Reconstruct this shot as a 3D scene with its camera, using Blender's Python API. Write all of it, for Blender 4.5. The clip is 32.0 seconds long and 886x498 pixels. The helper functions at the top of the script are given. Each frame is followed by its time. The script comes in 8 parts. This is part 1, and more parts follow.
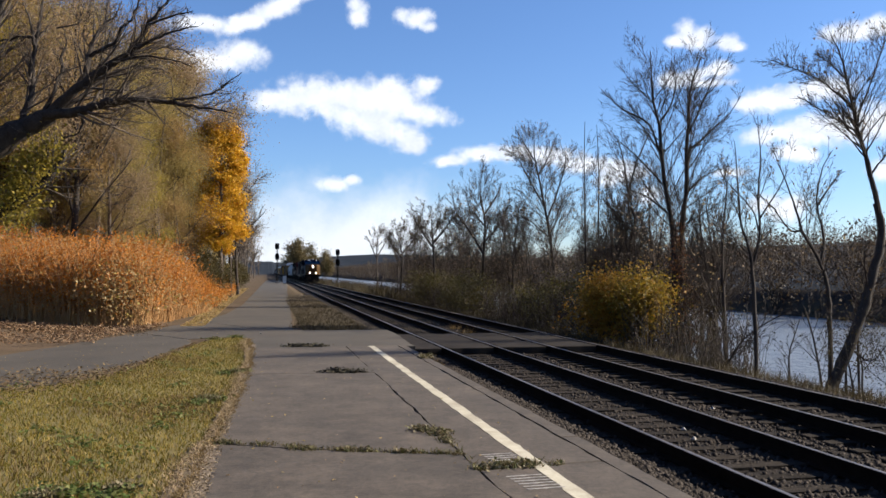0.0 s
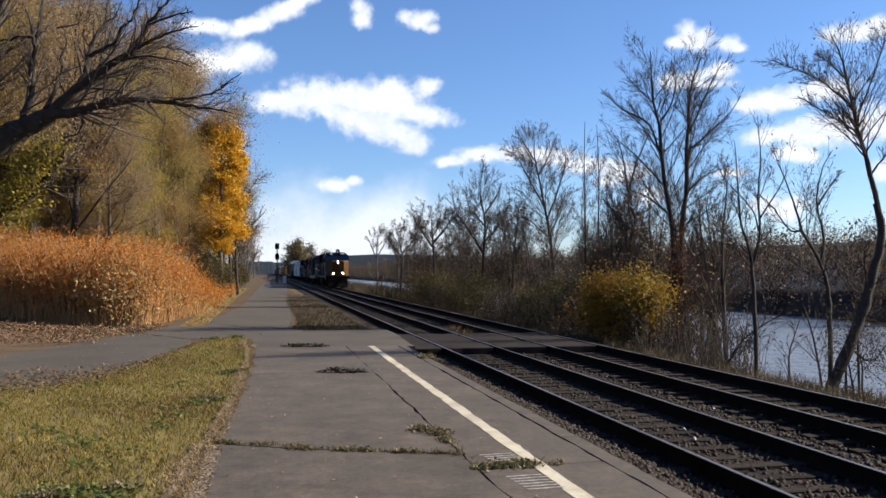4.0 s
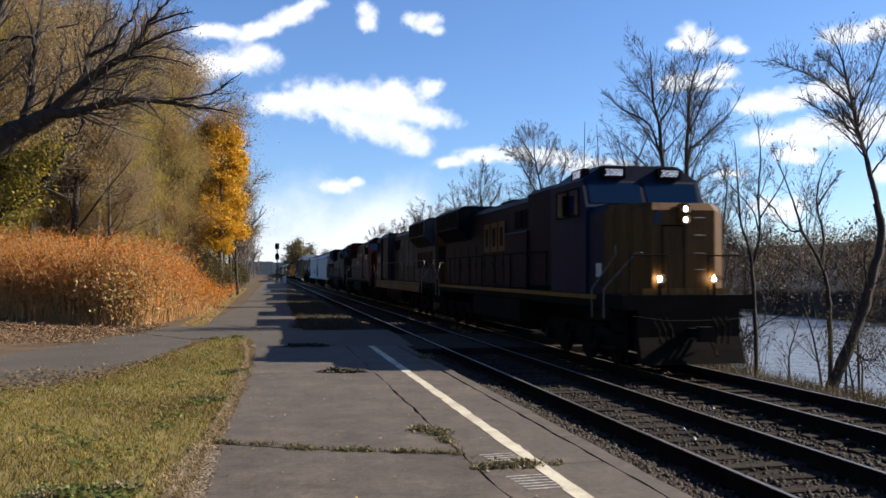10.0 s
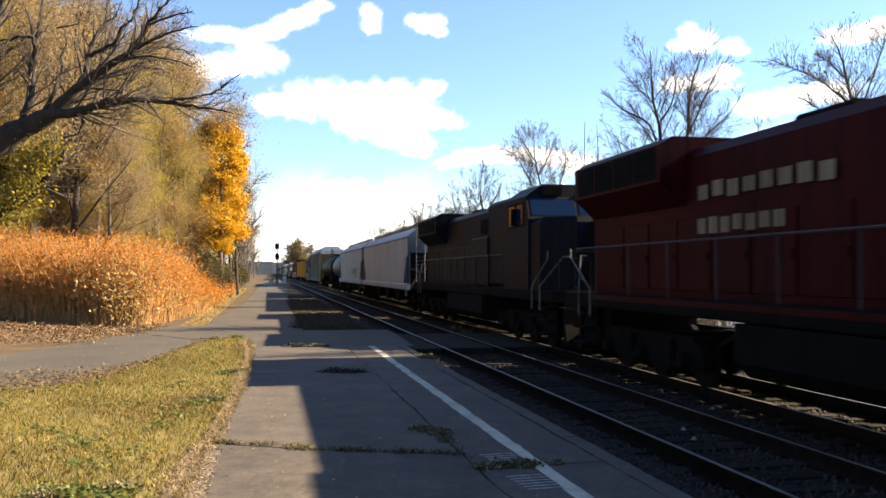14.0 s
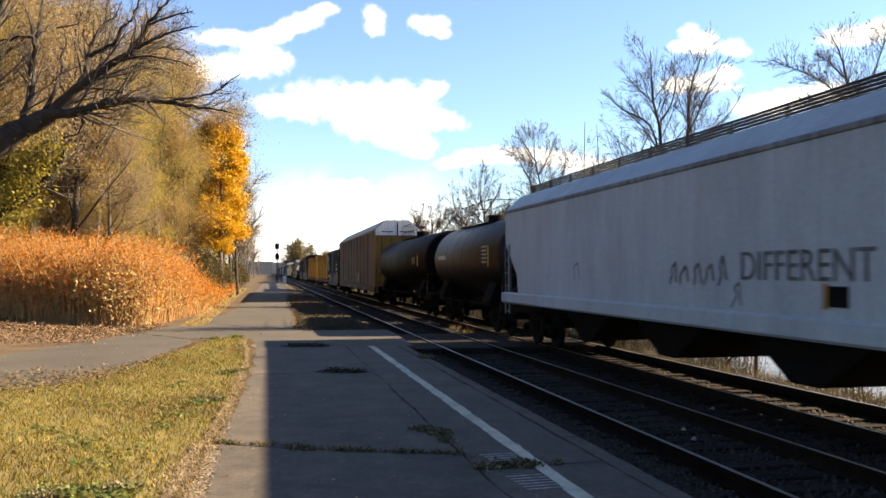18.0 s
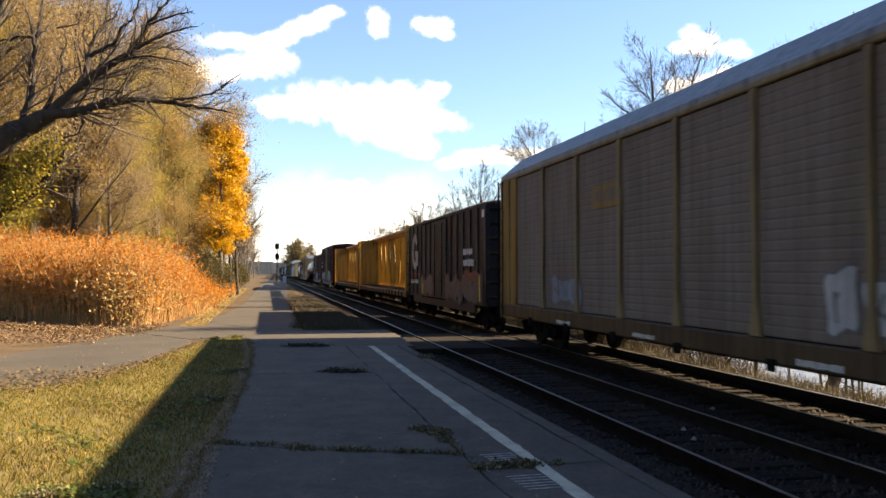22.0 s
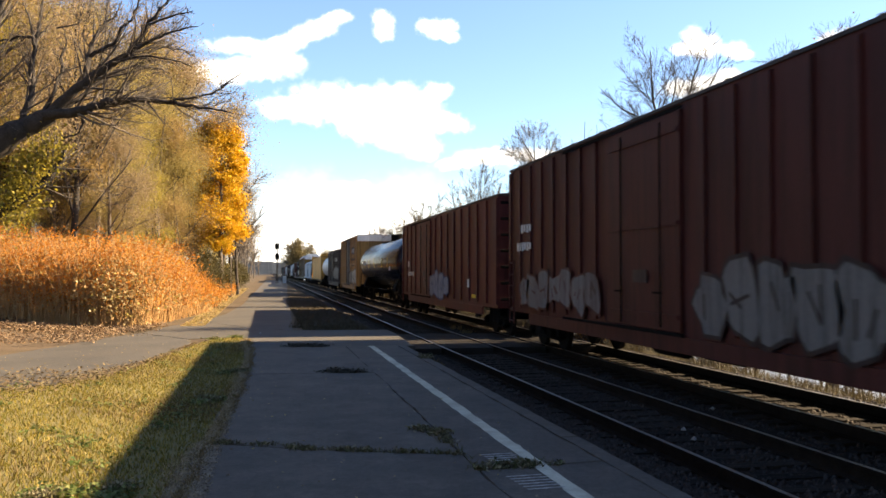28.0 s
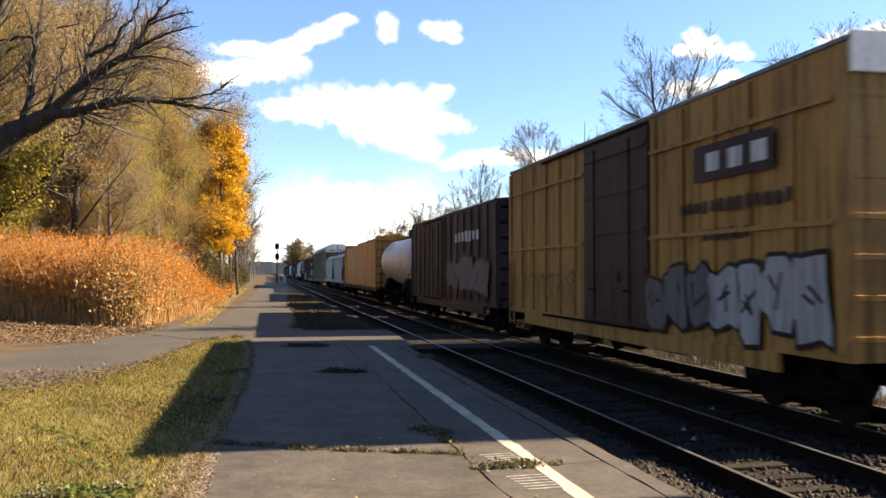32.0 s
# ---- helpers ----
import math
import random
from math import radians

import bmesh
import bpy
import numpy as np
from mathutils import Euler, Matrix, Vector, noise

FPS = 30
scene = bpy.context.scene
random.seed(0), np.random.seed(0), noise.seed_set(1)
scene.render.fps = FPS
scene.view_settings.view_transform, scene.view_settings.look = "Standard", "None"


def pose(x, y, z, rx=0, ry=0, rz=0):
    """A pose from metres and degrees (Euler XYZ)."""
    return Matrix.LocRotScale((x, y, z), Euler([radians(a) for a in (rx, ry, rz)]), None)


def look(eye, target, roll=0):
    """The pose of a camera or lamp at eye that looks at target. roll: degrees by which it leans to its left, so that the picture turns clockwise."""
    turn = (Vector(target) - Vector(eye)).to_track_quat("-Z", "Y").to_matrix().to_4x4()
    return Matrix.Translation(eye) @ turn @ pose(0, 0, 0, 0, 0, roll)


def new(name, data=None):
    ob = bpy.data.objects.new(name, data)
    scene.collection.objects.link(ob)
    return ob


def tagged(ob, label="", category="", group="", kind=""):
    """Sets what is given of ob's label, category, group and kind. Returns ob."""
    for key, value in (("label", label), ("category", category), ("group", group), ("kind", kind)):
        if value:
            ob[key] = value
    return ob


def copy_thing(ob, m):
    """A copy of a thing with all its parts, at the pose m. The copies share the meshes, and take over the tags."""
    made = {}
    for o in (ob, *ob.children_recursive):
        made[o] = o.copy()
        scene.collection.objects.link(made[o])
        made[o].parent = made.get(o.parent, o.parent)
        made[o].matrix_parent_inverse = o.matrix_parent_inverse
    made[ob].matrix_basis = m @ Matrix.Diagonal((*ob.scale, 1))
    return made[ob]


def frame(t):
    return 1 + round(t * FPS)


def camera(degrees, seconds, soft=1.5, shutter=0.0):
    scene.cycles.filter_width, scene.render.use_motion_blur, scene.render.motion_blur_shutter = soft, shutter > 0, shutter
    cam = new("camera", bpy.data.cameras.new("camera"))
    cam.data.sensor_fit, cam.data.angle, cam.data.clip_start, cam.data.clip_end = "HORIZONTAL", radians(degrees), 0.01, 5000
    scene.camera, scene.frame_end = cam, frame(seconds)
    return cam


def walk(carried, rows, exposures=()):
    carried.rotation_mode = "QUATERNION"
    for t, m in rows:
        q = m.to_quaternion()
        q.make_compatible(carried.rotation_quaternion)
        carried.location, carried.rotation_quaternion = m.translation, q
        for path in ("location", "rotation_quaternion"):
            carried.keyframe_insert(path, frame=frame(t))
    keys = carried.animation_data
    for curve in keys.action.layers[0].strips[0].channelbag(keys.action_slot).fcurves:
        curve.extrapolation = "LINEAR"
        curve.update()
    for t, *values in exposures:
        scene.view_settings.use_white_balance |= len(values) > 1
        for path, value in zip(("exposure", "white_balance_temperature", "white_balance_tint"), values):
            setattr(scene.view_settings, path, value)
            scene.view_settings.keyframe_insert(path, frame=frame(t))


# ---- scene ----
# ---- the camera: it stands still on the station platform ----
EYE = (0.0, 0.0, 2.1)
YAW, TILT = 11.49, 1.535
cam = camera(54.27, 32.0, soft=1.6, shutter=0.25)
AIM = (math.sin(radians(YAW)), math.cos(radians(YAW)), 2.1 + math.tan(radians(TILT)))
walk(cam, [(0.0, look(EYE, AIM)), (32.0, look(EYE, AIM))],
     exposures=[(0.0, 1.44, 6000, 10), (8.5, 1.44, 6000, 10), (10.0, 1.52, 6000, 10), (11.0, 2.16, 6750, 10), (13.0, 2.48, 7050, 10),
                (16.5, 2.50, 7400, 10), (18.0, 2.45, 7500, 10), (19.0, 2.48, 7500, 10), (20.0, 2.28, 7550, 10), (22.0, 2.45, 7850, 10), (23.0, 2.60, 8150, 10),
                (24.0, 2.55, 7950, 10), (25.0, 2.25, 6850, 10), (25.5, 2.10, 6450, 10), (27.5, 2.35, 7250, 10), (28.0, 2.54, 7650, 10), (29.0, 2.63, 7950, 10),
                (30.0, 2.66, 8050, 10), (31.0, 2.46, 7550, 10), (32.0, 2.32, 7150, 10)])

# ---- world and sun: clear autumn day, sun low beyond the railway ----
SUN_EL, SUN_AZ = 30.0, 91.0
world = bpy.data.worlds.new("sky")
scene.world = world
world.use_nodes = True
wn = world.node_tree.nodes
sky = wn.new("ShaderNodeTexSky")
sky.sky_type, sky.sun_disc = "NISHITA", False
sky.sun_elevation, sky.sun_rotation = radians(SUN_EL), radians(SUN_AZ)
sky.altitude, sky.air_density, sky.dust_density, sky.ozone_density = 100, 1.0, 0.25, 5.0
tint = wn.new("ShaderNodeMix")
tint.data_type, tint.blend_type = "RGBA", "MULTIPLY"
tint.inputs["Factor"].default_value, tint.inputs["B"].default_value = 1.0, (0.97, 0.985, 1.075, 1)
world.node_tree.links.new(sky.outputs["Color"], tint.inputs["A"])
world.node_tree.links.new(tint.outputs["Result"], wn["Background"].inputs["Color"])
wn["Background"].inputs["Strength"].default_value = 0.0525
sun = new("sun", bpy.data.lights.new("sun", "SUN"))
sun.data.energy, sun.data.angle, sun.data.color = 4.9, radians(0.53), (1.0, 0.84, 0.63)
sd = Vector((math.sin(radians(SUN_AZ)) * math.cos(radians(SUN_EL)),
             math.cos(radians(SUN_AZ)) * math.cos(radians(SUN_EL)), math.sin(radians(SUN_EL))))
sun.matrix_world = look(sd * 100, (0, 0, 0))

# ---- materials ----
MATS = {}


def base_mat(name):
    m = bpy.data.materials.new(name)
    m.use_nodes = True
    return m, m.node_tree.nodes, m.node_tree.links, m.node_tree.nodes["Principled BSDF"]


def ramp(nodes, stops):
    r = nodes.new("ShaderNodeValToRGB")
    while len(r.color_ramp.elements) < len(stops):
        r.color_ramp.elements.new(0.5)
    for e, (p, c) in zip(r.color_ramp.elements, stops):
        e.position, e.color = p, (*c, 1)
    return r


def surface(name, c1, c2, scale=3.0, rough=0.8, metal=0.0, fine=40.0, bump=0.15, dirt=None, dirt_amount=0.35,
            stretch=(1, 1, 1), spec=0.4, per_object=0.0, bump_dist=0.02):
    """Two tones mixed by coarse and fine noise, a dirt tone in blotches, and a fine relief."""
    m, n, l, b = base_mat(name)
    tc = n.new("ShaderNodeTexCoord")
    mp = n.new("ShaderNodeMapping")
    mp.inputs["Scale"].default_value = stretch
    l.new(tc.outputs["Object"], mp.inputs["Vector"])
    big = n.new("ShaderNodeTexNoise")
    big.inputs["Scale"].default_value, big.inputs["Detail"].default_value = scale, 6
    big.inputs["Roughness"].default_value = 0.65
    l.new(mp.outputs["Vector"], big.inputs["Vector"])
    small = n.new("ShaderNodeTexNoise")
    small.inputs["Scale"].default_value, small.inputs["Detail"].default_value = fine, 4
    l.new(tc.outputs["Object"], small.inputs["Vector"])
    add = n.new("ShaderNodeMath")
    add.operation = "MULTIPLY_ADD"
    l.new(small.outputs["Fac"], add.inputs[0])
    add.inputs[1].default_value = 0.6
    l.new(big.outputs["Fac"], add.inputs[2])
    r = ramp(n, [(0.55, c1), (1.02, c2)])
    l.new(add.outputs[0], r.inputs["Fac"])
    col = r.outputs["Color"]
    if dirt:
        d = n.new("ShaderNodeTexNoise")
        d.inputs["Scale"].default_value, d.inputs["Detail"].default_value = scale * 0.37, 8
        d.inputs["Roughness"].default_value = 0.7
        l.new(mp.outputs["Vector"], d.inputs["Vector"])
        dr = ramp(n, [(0.48, (0, 0, 0)), (0.68, (dirt_amount,) * 3)])
        l.new(d.outputs["Fac"], dr.inputs["Fac"])
        mix = n.new("ShaderNodeMix")
        mix.data_type = "RGBA"
        l.new(dr.outputs["Color"], mix.inputs["Factor"])
        l.new(col, mix.inputs["A"])
        mix.inputs["B"].default_value = (*dirt, 1)
        col = mix.outputs["Result"]
    if per_object:
        oi = n.new("ShaderNodeObjectInfo")
        hv = n.new("ShaderNodeHueSaturation")
        mr = n.new("ShaderNodeMapRange")
        mr.inputs["To Min"].default_value, mr.inputs["To Max"].default_value = 1 - per_object, 1 + per_object
        l.new(oi.outputs["Random"], mr.inputs["Value"])
        l.new(mr.outputs["Result"], hv.inputs["Value"])
        l.new(col, hv.inputs["Color"])
        col = hv.outputs["Color"]
    l.new(col, b.inputs["Base Color"])
    b.inputs["Roughness"].default_value, b.inputs["Metallic"].default_value = rough, metal
    b.inputs["Specular IOR Level"].default_value = spec
    if bump:
        bp = n.new("ShaderNodeBump")
        bp.inputs["Strength"].default_value, bp.inputs["Distance"].default_value = bump, bump_dist
        l.new(small.outputs["Fac"], bp.inputs["Height"])
        l.new(bp.outputs["Normal"], b.inputs["Normal"])
    MATS[name] = m
    return m


def leafy(name, colors, rough=0.6, through_light=0.4):
    """Leaf colours vary from leaf to leaf; thin leaves let some light through."""
    m, n, l, b = base_mat(name)
    g = n.new("ShaderNodeNewGeometry")
    k = len(colors)
    r = ramp(n, [(i / (k - 1), c) for i, c in enumerate(colors)])
    l.new(g.outputs["Random Per Island"], r.inputs["Fac"])
    l.new(r.outputs["Color"], b.inputs["Base Color"])
    b.inputs["Roughness"].default_value = rough
    b.inputs["Specular IOR Level"].default_value = 0.25
    t = n.new("ShaderNodeBsdfTranslucent")
    l.new(r.outputs["Color"], t.inputs["Color"])
    mx = n.new("ShaderNodeMixShader")
    mx.inputs["Fac"].default_value = through_light
    l.new(b.outputs["BSDF"], mx.inputs[1])
    l.new(t.outputs["BSDF"], mx.inputs[2])
    l.new(mx.outputs["Shader"], n["Material Output"].inputs["Surface"])
    MATS[name] = m
    return m


def glow(name, color, strength):
    m, n, l, b = base_mat(name)
    b.inputs["Base Color"].default_value = (*color, 1)
    b.inputs["Emission Color"].default_value = (*color, 1)
    b.inputs["Emission Strength"].default_value = strength
    MATS[name] = m
    return m


def paint(name, c, dirt=(0.09, 0.07, 0.05), amount=0.45, rough=0.55, spread=0.12, metal=0.0, spec=0.14, streak=0.55):
    """Weathered paint on steel: blotches of dirt, and grime that has run down in streaks."""
    c2 = tuple(min(1, v * (1 + spread * 2)) for v in c)
    c1 = tuple(v * (1 - spread) for v in c)
    m = surface(name, c1, c2, scale=1.1, rough=rough, metal=metal, fine=14, bump=0.06, dirt=dirt,
                dirt_amount=amount, stretch=(1, 1, 0.35), spec=spec)
    n, l = m.node_tree.nodes, m.node_tree.links
    b = n["Principled BSDF"]
    tc = n.new("ShaderNodeTexCoord")
    mp = n.new("ShaderNodeMapping")
    mp.inputs["Scale"].default_value = (7, 7, 0.35)
    l.new(tc.outputs["Object"], mp.inputs["Vector"])
    nz = n.new("ShaderNodeTexNoise")
    nz.inputs["Scale"].default_value, nz.inputs["Detail"].default_value, nz.inputs["Roughness"].default_value = 1.0, 7, 0.7
    l.new(mp.outputs["Vector"], nz.inputs["Vector"])
    lo = 1.0 - streak
    r = ramp(n, [(0.36, (lo, lo * 0.97, lo * 0.93)), (0.52, (1, 1, 1)), (0.7, (1.12, 1.1, 1.08))])
    l.new(nz.outputs["Fac"], r.inputs["Fac"])
    mul = n.new("ShaderNodeMix")
    mul.data_type, mul.blend_type = "RGBA", "MULTIPLY"
    mul.inputs["Factor"].default_value = 1.0
    l.new(b.inputs["Base Color"].links[0].from_socket, mul.inputs["A"])
    l.new(r.outputs["Color"], mul.inputs["B"])
    l.new(mul.outputs["Result"], b.inputs["Base Color"])
    return m


asphalt = surface("asphalt_platform", (0.0338, 0.0281, 0.023), (0.0727, 0.0598, 0.049), 0.9, 0.9, fine=70, bump=0.35,
                  dirt=(0.0324, 0.0288, 0.0259), dirt_amount=0.6, bump_dist=0.006)
an, al_n = asphalt.node_tree.nodes, asphalt.node_tree.links
abs_ = an["Principled BSDF"]
atc = an.new("ShaderNodeTexCoord")
awarp = an.new("ShaderNodeTexNoise")
awarp.inputs["Scale"].default_value, awarp.inputs["Detail"].default_value = 1.3, 5
al_n.new(atc.outputs["Object"], awarp.inputs["Vector"])
aadd = an.new("ShaderNodeMix")
aadd.data_type, aadd.blend_type = "RGBA", "LINEAR_LIGHT"
aadd.inputs["Factor"].default_value = 0.35
al_n.new(atc.outputs["Object"], aadd.inputs["A"])
al_n.new(awarp.outputs["Color"], aadd.inputs["B"])
avor = an.new("ShaderNodeTexVoronoi")
avor.feature = "DISTANCE_TO_EDGE"
avor.inputs["Scale"].default_value = 0.3
al_n.new(aadd.outputs["Result"], avor.inputs["Vector"])
acr = ramp(an, [(0.0, (0.3, 0.3, 0.3)), (0.003, (0.15, 0.15, 0.15)), (0.006, (0, 0, 0))])
al_n.new(avor.outputs["Distance"], acr.inputs["Fac"])
abl = an.new("ShaderNodeTexNoise")
abl.inputs["Scale"].default_value, abl.inputs["Detail"].default_value, abl.inputs["Roughness"].default_value = 2.2, 9, 0.75
al_n.new(atc.outputs["Object"], abl.inputs["Vector"])
abr = ramp(an, [(0.30, (0.45, 0.43, 0.41)), (0.5, (1.0, 0.98, 0.95)), (0.72, (1.45, 1.4, 1.32))])
al_n.new(abl.outputs["Fac"], abr.inputs["Fac"])
amul = an.new("ShaderNodeMix")
amul.data_type, amul.blend_type = "RGBA", "MULTIPLY"
amul.inputs["Factor"].default_value = 0.8
al_n.new(abs_.inputs["Base Color"].links[0].from_socket, amul.inputs["A"])
al_n.new(abr.outputs["Color"], amul.inputs["B"])
agn = an.new("ShaderNodeTexNoise")
agn.inputs["Scale"].default_value, agn.inputs["Detail"].default_value, agn.inputs["Roughness"].default_value = 17.0, 6, 0.75
al_n.new(atc.outputs["Object"], agn.inputs["Vector"])
agr = ramp(an, [(0.32, (0.6, 0.59, 0.58)), (0.5, (1.0, 1.0, 1.0)), (0.68, (1.4, 1.38, 1.34))])
al_n.new(agn.outputs["Fac"], agr.inputs["Fac"])
agm = an.new("ShaderNodeMix")
agm.data_type, agm.blend_type = "RGBA", "MULTIPLY"
agm.inputs["Factor"].default_value = 0.85
al_n.new(amul.outputs["Result"], agm.inputs["A"])
al_n.new(agr.outputs["Color"], agm.inputs["B"])
acm = an.new("ShaderNodeMix")
acm.data_type = "RGBA"
al_n.new(acr.outputs["Color"], acm.inputs["Factor"])
al_n.new(agm.outputs["Result"], acm.inputs["A"])
acm.inputs["B"].default_value = (0.018, 0.015, 0.012, 1)
al_n.new(acm.outputs["Result"], abs_.inputs["Base Color"])
asphalt_path = surface("asphalt_path", (0.024, 0.0205, 0.0162), (0.052, 0.0445, 0.0355), 0.6, 0.92, fine=55, bump=0.35,
                       dirt=(0.062, 0.048, 0.033), dirt_amount=0.5, bump_dist=0.006)
concrete = surface("concrete", (0.144, 0.13, 0.112), (0.238, 0.216, 0.187), 1.6, 0.9, fine=60, bump=0.3,
                   dirt=(0.072, 0.0612, 0.0504), dirt_amount=0.6, bump_dist=0.006)
soil = surface("ground_soil", (0.0468, 0.0338, 0.0238), (0.108, 0.0792, 0.054), 0.45, 0.95, fine=22, bump=0.5,
               dirt=(0.0612, 0.054, 0.0252), dirt_amount=0.7, bump_dist=0.03)
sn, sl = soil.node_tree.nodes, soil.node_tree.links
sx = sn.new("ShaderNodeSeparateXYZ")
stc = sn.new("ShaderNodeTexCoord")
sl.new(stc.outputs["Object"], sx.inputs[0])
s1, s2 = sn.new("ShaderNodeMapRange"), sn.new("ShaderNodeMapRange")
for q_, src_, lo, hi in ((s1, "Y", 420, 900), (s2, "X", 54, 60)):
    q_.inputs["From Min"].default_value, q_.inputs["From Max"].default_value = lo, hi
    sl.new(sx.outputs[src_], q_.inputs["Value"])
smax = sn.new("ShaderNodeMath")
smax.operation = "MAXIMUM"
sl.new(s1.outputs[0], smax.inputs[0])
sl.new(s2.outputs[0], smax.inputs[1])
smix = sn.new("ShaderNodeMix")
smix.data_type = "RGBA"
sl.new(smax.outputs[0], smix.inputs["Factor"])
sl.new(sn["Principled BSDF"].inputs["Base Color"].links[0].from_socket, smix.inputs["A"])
# far ground and far shore: dark woods, distance haze's blue put into the colour
wood_haze_tex = sn.new("ShaderNodeTexNoise")
wood_haze_tex.inputs["Scale"].default_value, wood_haze_tex.inputs["Detail"].default_value = 0.02, 8
sl.new(stc.outputs["Object"], wood_haze_tex.inputs["Vector"])
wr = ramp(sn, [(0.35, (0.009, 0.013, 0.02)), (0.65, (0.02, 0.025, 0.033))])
sl.new(wood_haze_tex.outputs["Fac"], wr.inputs["Fac"])
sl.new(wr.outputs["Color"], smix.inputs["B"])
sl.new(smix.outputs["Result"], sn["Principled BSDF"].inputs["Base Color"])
sn["Principled BSDF"].inputs["Specular IOR Level"].default_value = 0.05
turf = surface("turf_soil", (0.078, 0.06, 0.019), (0.155, 0.124, 0.04), 0.8, 0.95, fine=30, bump=0.5,
               dirt=(0.122, 0.0972, 0.0576), dirt_amount=0.7, bump_dist=0.03)
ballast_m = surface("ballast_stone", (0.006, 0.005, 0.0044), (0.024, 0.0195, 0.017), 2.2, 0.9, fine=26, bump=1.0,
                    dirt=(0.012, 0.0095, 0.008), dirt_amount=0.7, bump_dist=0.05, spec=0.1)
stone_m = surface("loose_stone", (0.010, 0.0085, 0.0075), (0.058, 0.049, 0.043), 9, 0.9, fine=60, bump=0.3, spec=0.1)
gravel_m = surface("grey_brown_gravel", (0.022, 0.0185, 0.0135), (0.07, 0.058, 0.043), 6, 0.9, fine=60, bump=0.3, spec=0.1)
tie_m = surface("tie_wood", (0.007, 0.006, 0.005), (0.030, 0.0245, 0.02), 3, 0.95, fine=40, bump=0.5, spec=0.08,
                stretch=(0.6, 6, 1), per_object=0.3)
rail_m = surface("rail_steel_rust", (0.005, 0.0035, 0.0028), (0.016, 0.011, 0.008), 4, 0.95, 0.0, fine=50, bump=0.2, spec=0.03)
rail_top_m = surface("rail_head_polished", (0.16, 0.14, 0.125), (0.3, 0.27, 0.24), 3, 0.5, 1.0, fine=40, bump=0.03,
                     stretch=(1, 0.1, 1))
yellow_line_m = surface("painted_line_yellow", (0.288, 0.263, 0.194), (0.446, 0.418, 0.331), 3, 0.8, fine=50, bump=0.2,
                        dirt=(0.158, 0.137, 0.101), dirt_amount=0.7)
white_paint_m = surface("worn_white_paint", (0.144, 0.137, 0.13), (0.36, 0.346, 0.324), 9, 0.8, fine=60, bump=0.2,
                        dirt=(0.0576, 0.0504, 0.0468), dirt_amount=0.95)
bark_m = surface("bark_grey_brown", (0.0396, 0.031, 0.0245), (0.115, 0.0936, 0.0756), 3, 0.95, fine=30, bump=0.6,
                 stretch=(3, 3, 0.6))
bark_dark_m = surface("bark_dark", (0.014, 0.011, 0.0095), (0.045, 0.036, 0.03), 3, 0.95, fine=30, bump=0.6,
                      stretch=(3, 3, 0.6))
twig_dark_m = surface("twig_dark", (0.02, 0.016, 0.014), (0.06, 0.048, 0.04), 4, 0.95, fine=20, bump=0, spec=0.1)
twig_m = surface("twig_grey", (0.045, 0.036, 0.03), (0.12, 0.098, 0.082), 4, 0.9, fine=20, bump=0)
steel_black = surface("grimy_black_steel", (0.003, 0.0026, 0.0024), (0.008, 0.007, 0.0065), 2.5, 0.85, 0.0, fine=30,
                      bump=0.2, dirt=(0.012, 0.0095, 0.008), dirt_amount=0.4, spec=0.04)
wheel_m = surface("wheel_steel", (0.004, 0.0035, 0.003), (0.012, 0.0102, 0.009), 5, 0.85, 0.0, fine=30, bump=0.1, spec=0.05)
galv = surface("galvanised_steel", (0.32, 0.33, 0.34), (0.5, 0.51, 0.52), 3, 0.5, 0.6, fine=40, bump=0.05)
water_m, n_, l_, b_ = base_mat("river_water")
b_.inputs["Base Color"].default_value = (0.12, 0.14, 0.165, 1)
b_.inputs["Roughness"].default_value, b_.inputs["IOR"].default_value = 0.3, 1.33
wt = n_.new("ShaderNodeTexNoise")
wt.inputs["Scale"].default_value, wt.inputs["Detail"].default_value = 1.6, 5
wc = n_.new("ShaderNodeTexCoord")
wm = n_.new("ShaderNodeMapping")
wm.inputs["Scale"].default_value = (1.0, 0.5, 1.0)
l_.new(wc.outputs["Object"], wm.inputs["Vector"])
l_.new(wm.outputs["Vector"], wt.inputs["Vector"])
wb = n_.new("ShaderNodeBump")
wb.inputs["Strength"].default_value, wb.inputs["Distance"].default_value = 1.0, 0.3
l_.new(wt.outputs["Fac"], wb.inputs["Height"])
l_.new(wb.outputs["Normal"], b_.inputs["Normal"])
glass_m, n_, l_, b_ = base_mat("cab_glass")
b_.inputs["Base Color"].default_value = (0.004, 0.012, 0.034, 1)
b_.inputs["Roughness"].default_value = 0.06
b_.inputs["Specular IOR Level"].default_value = 0.12

# ---- mesh tools ----


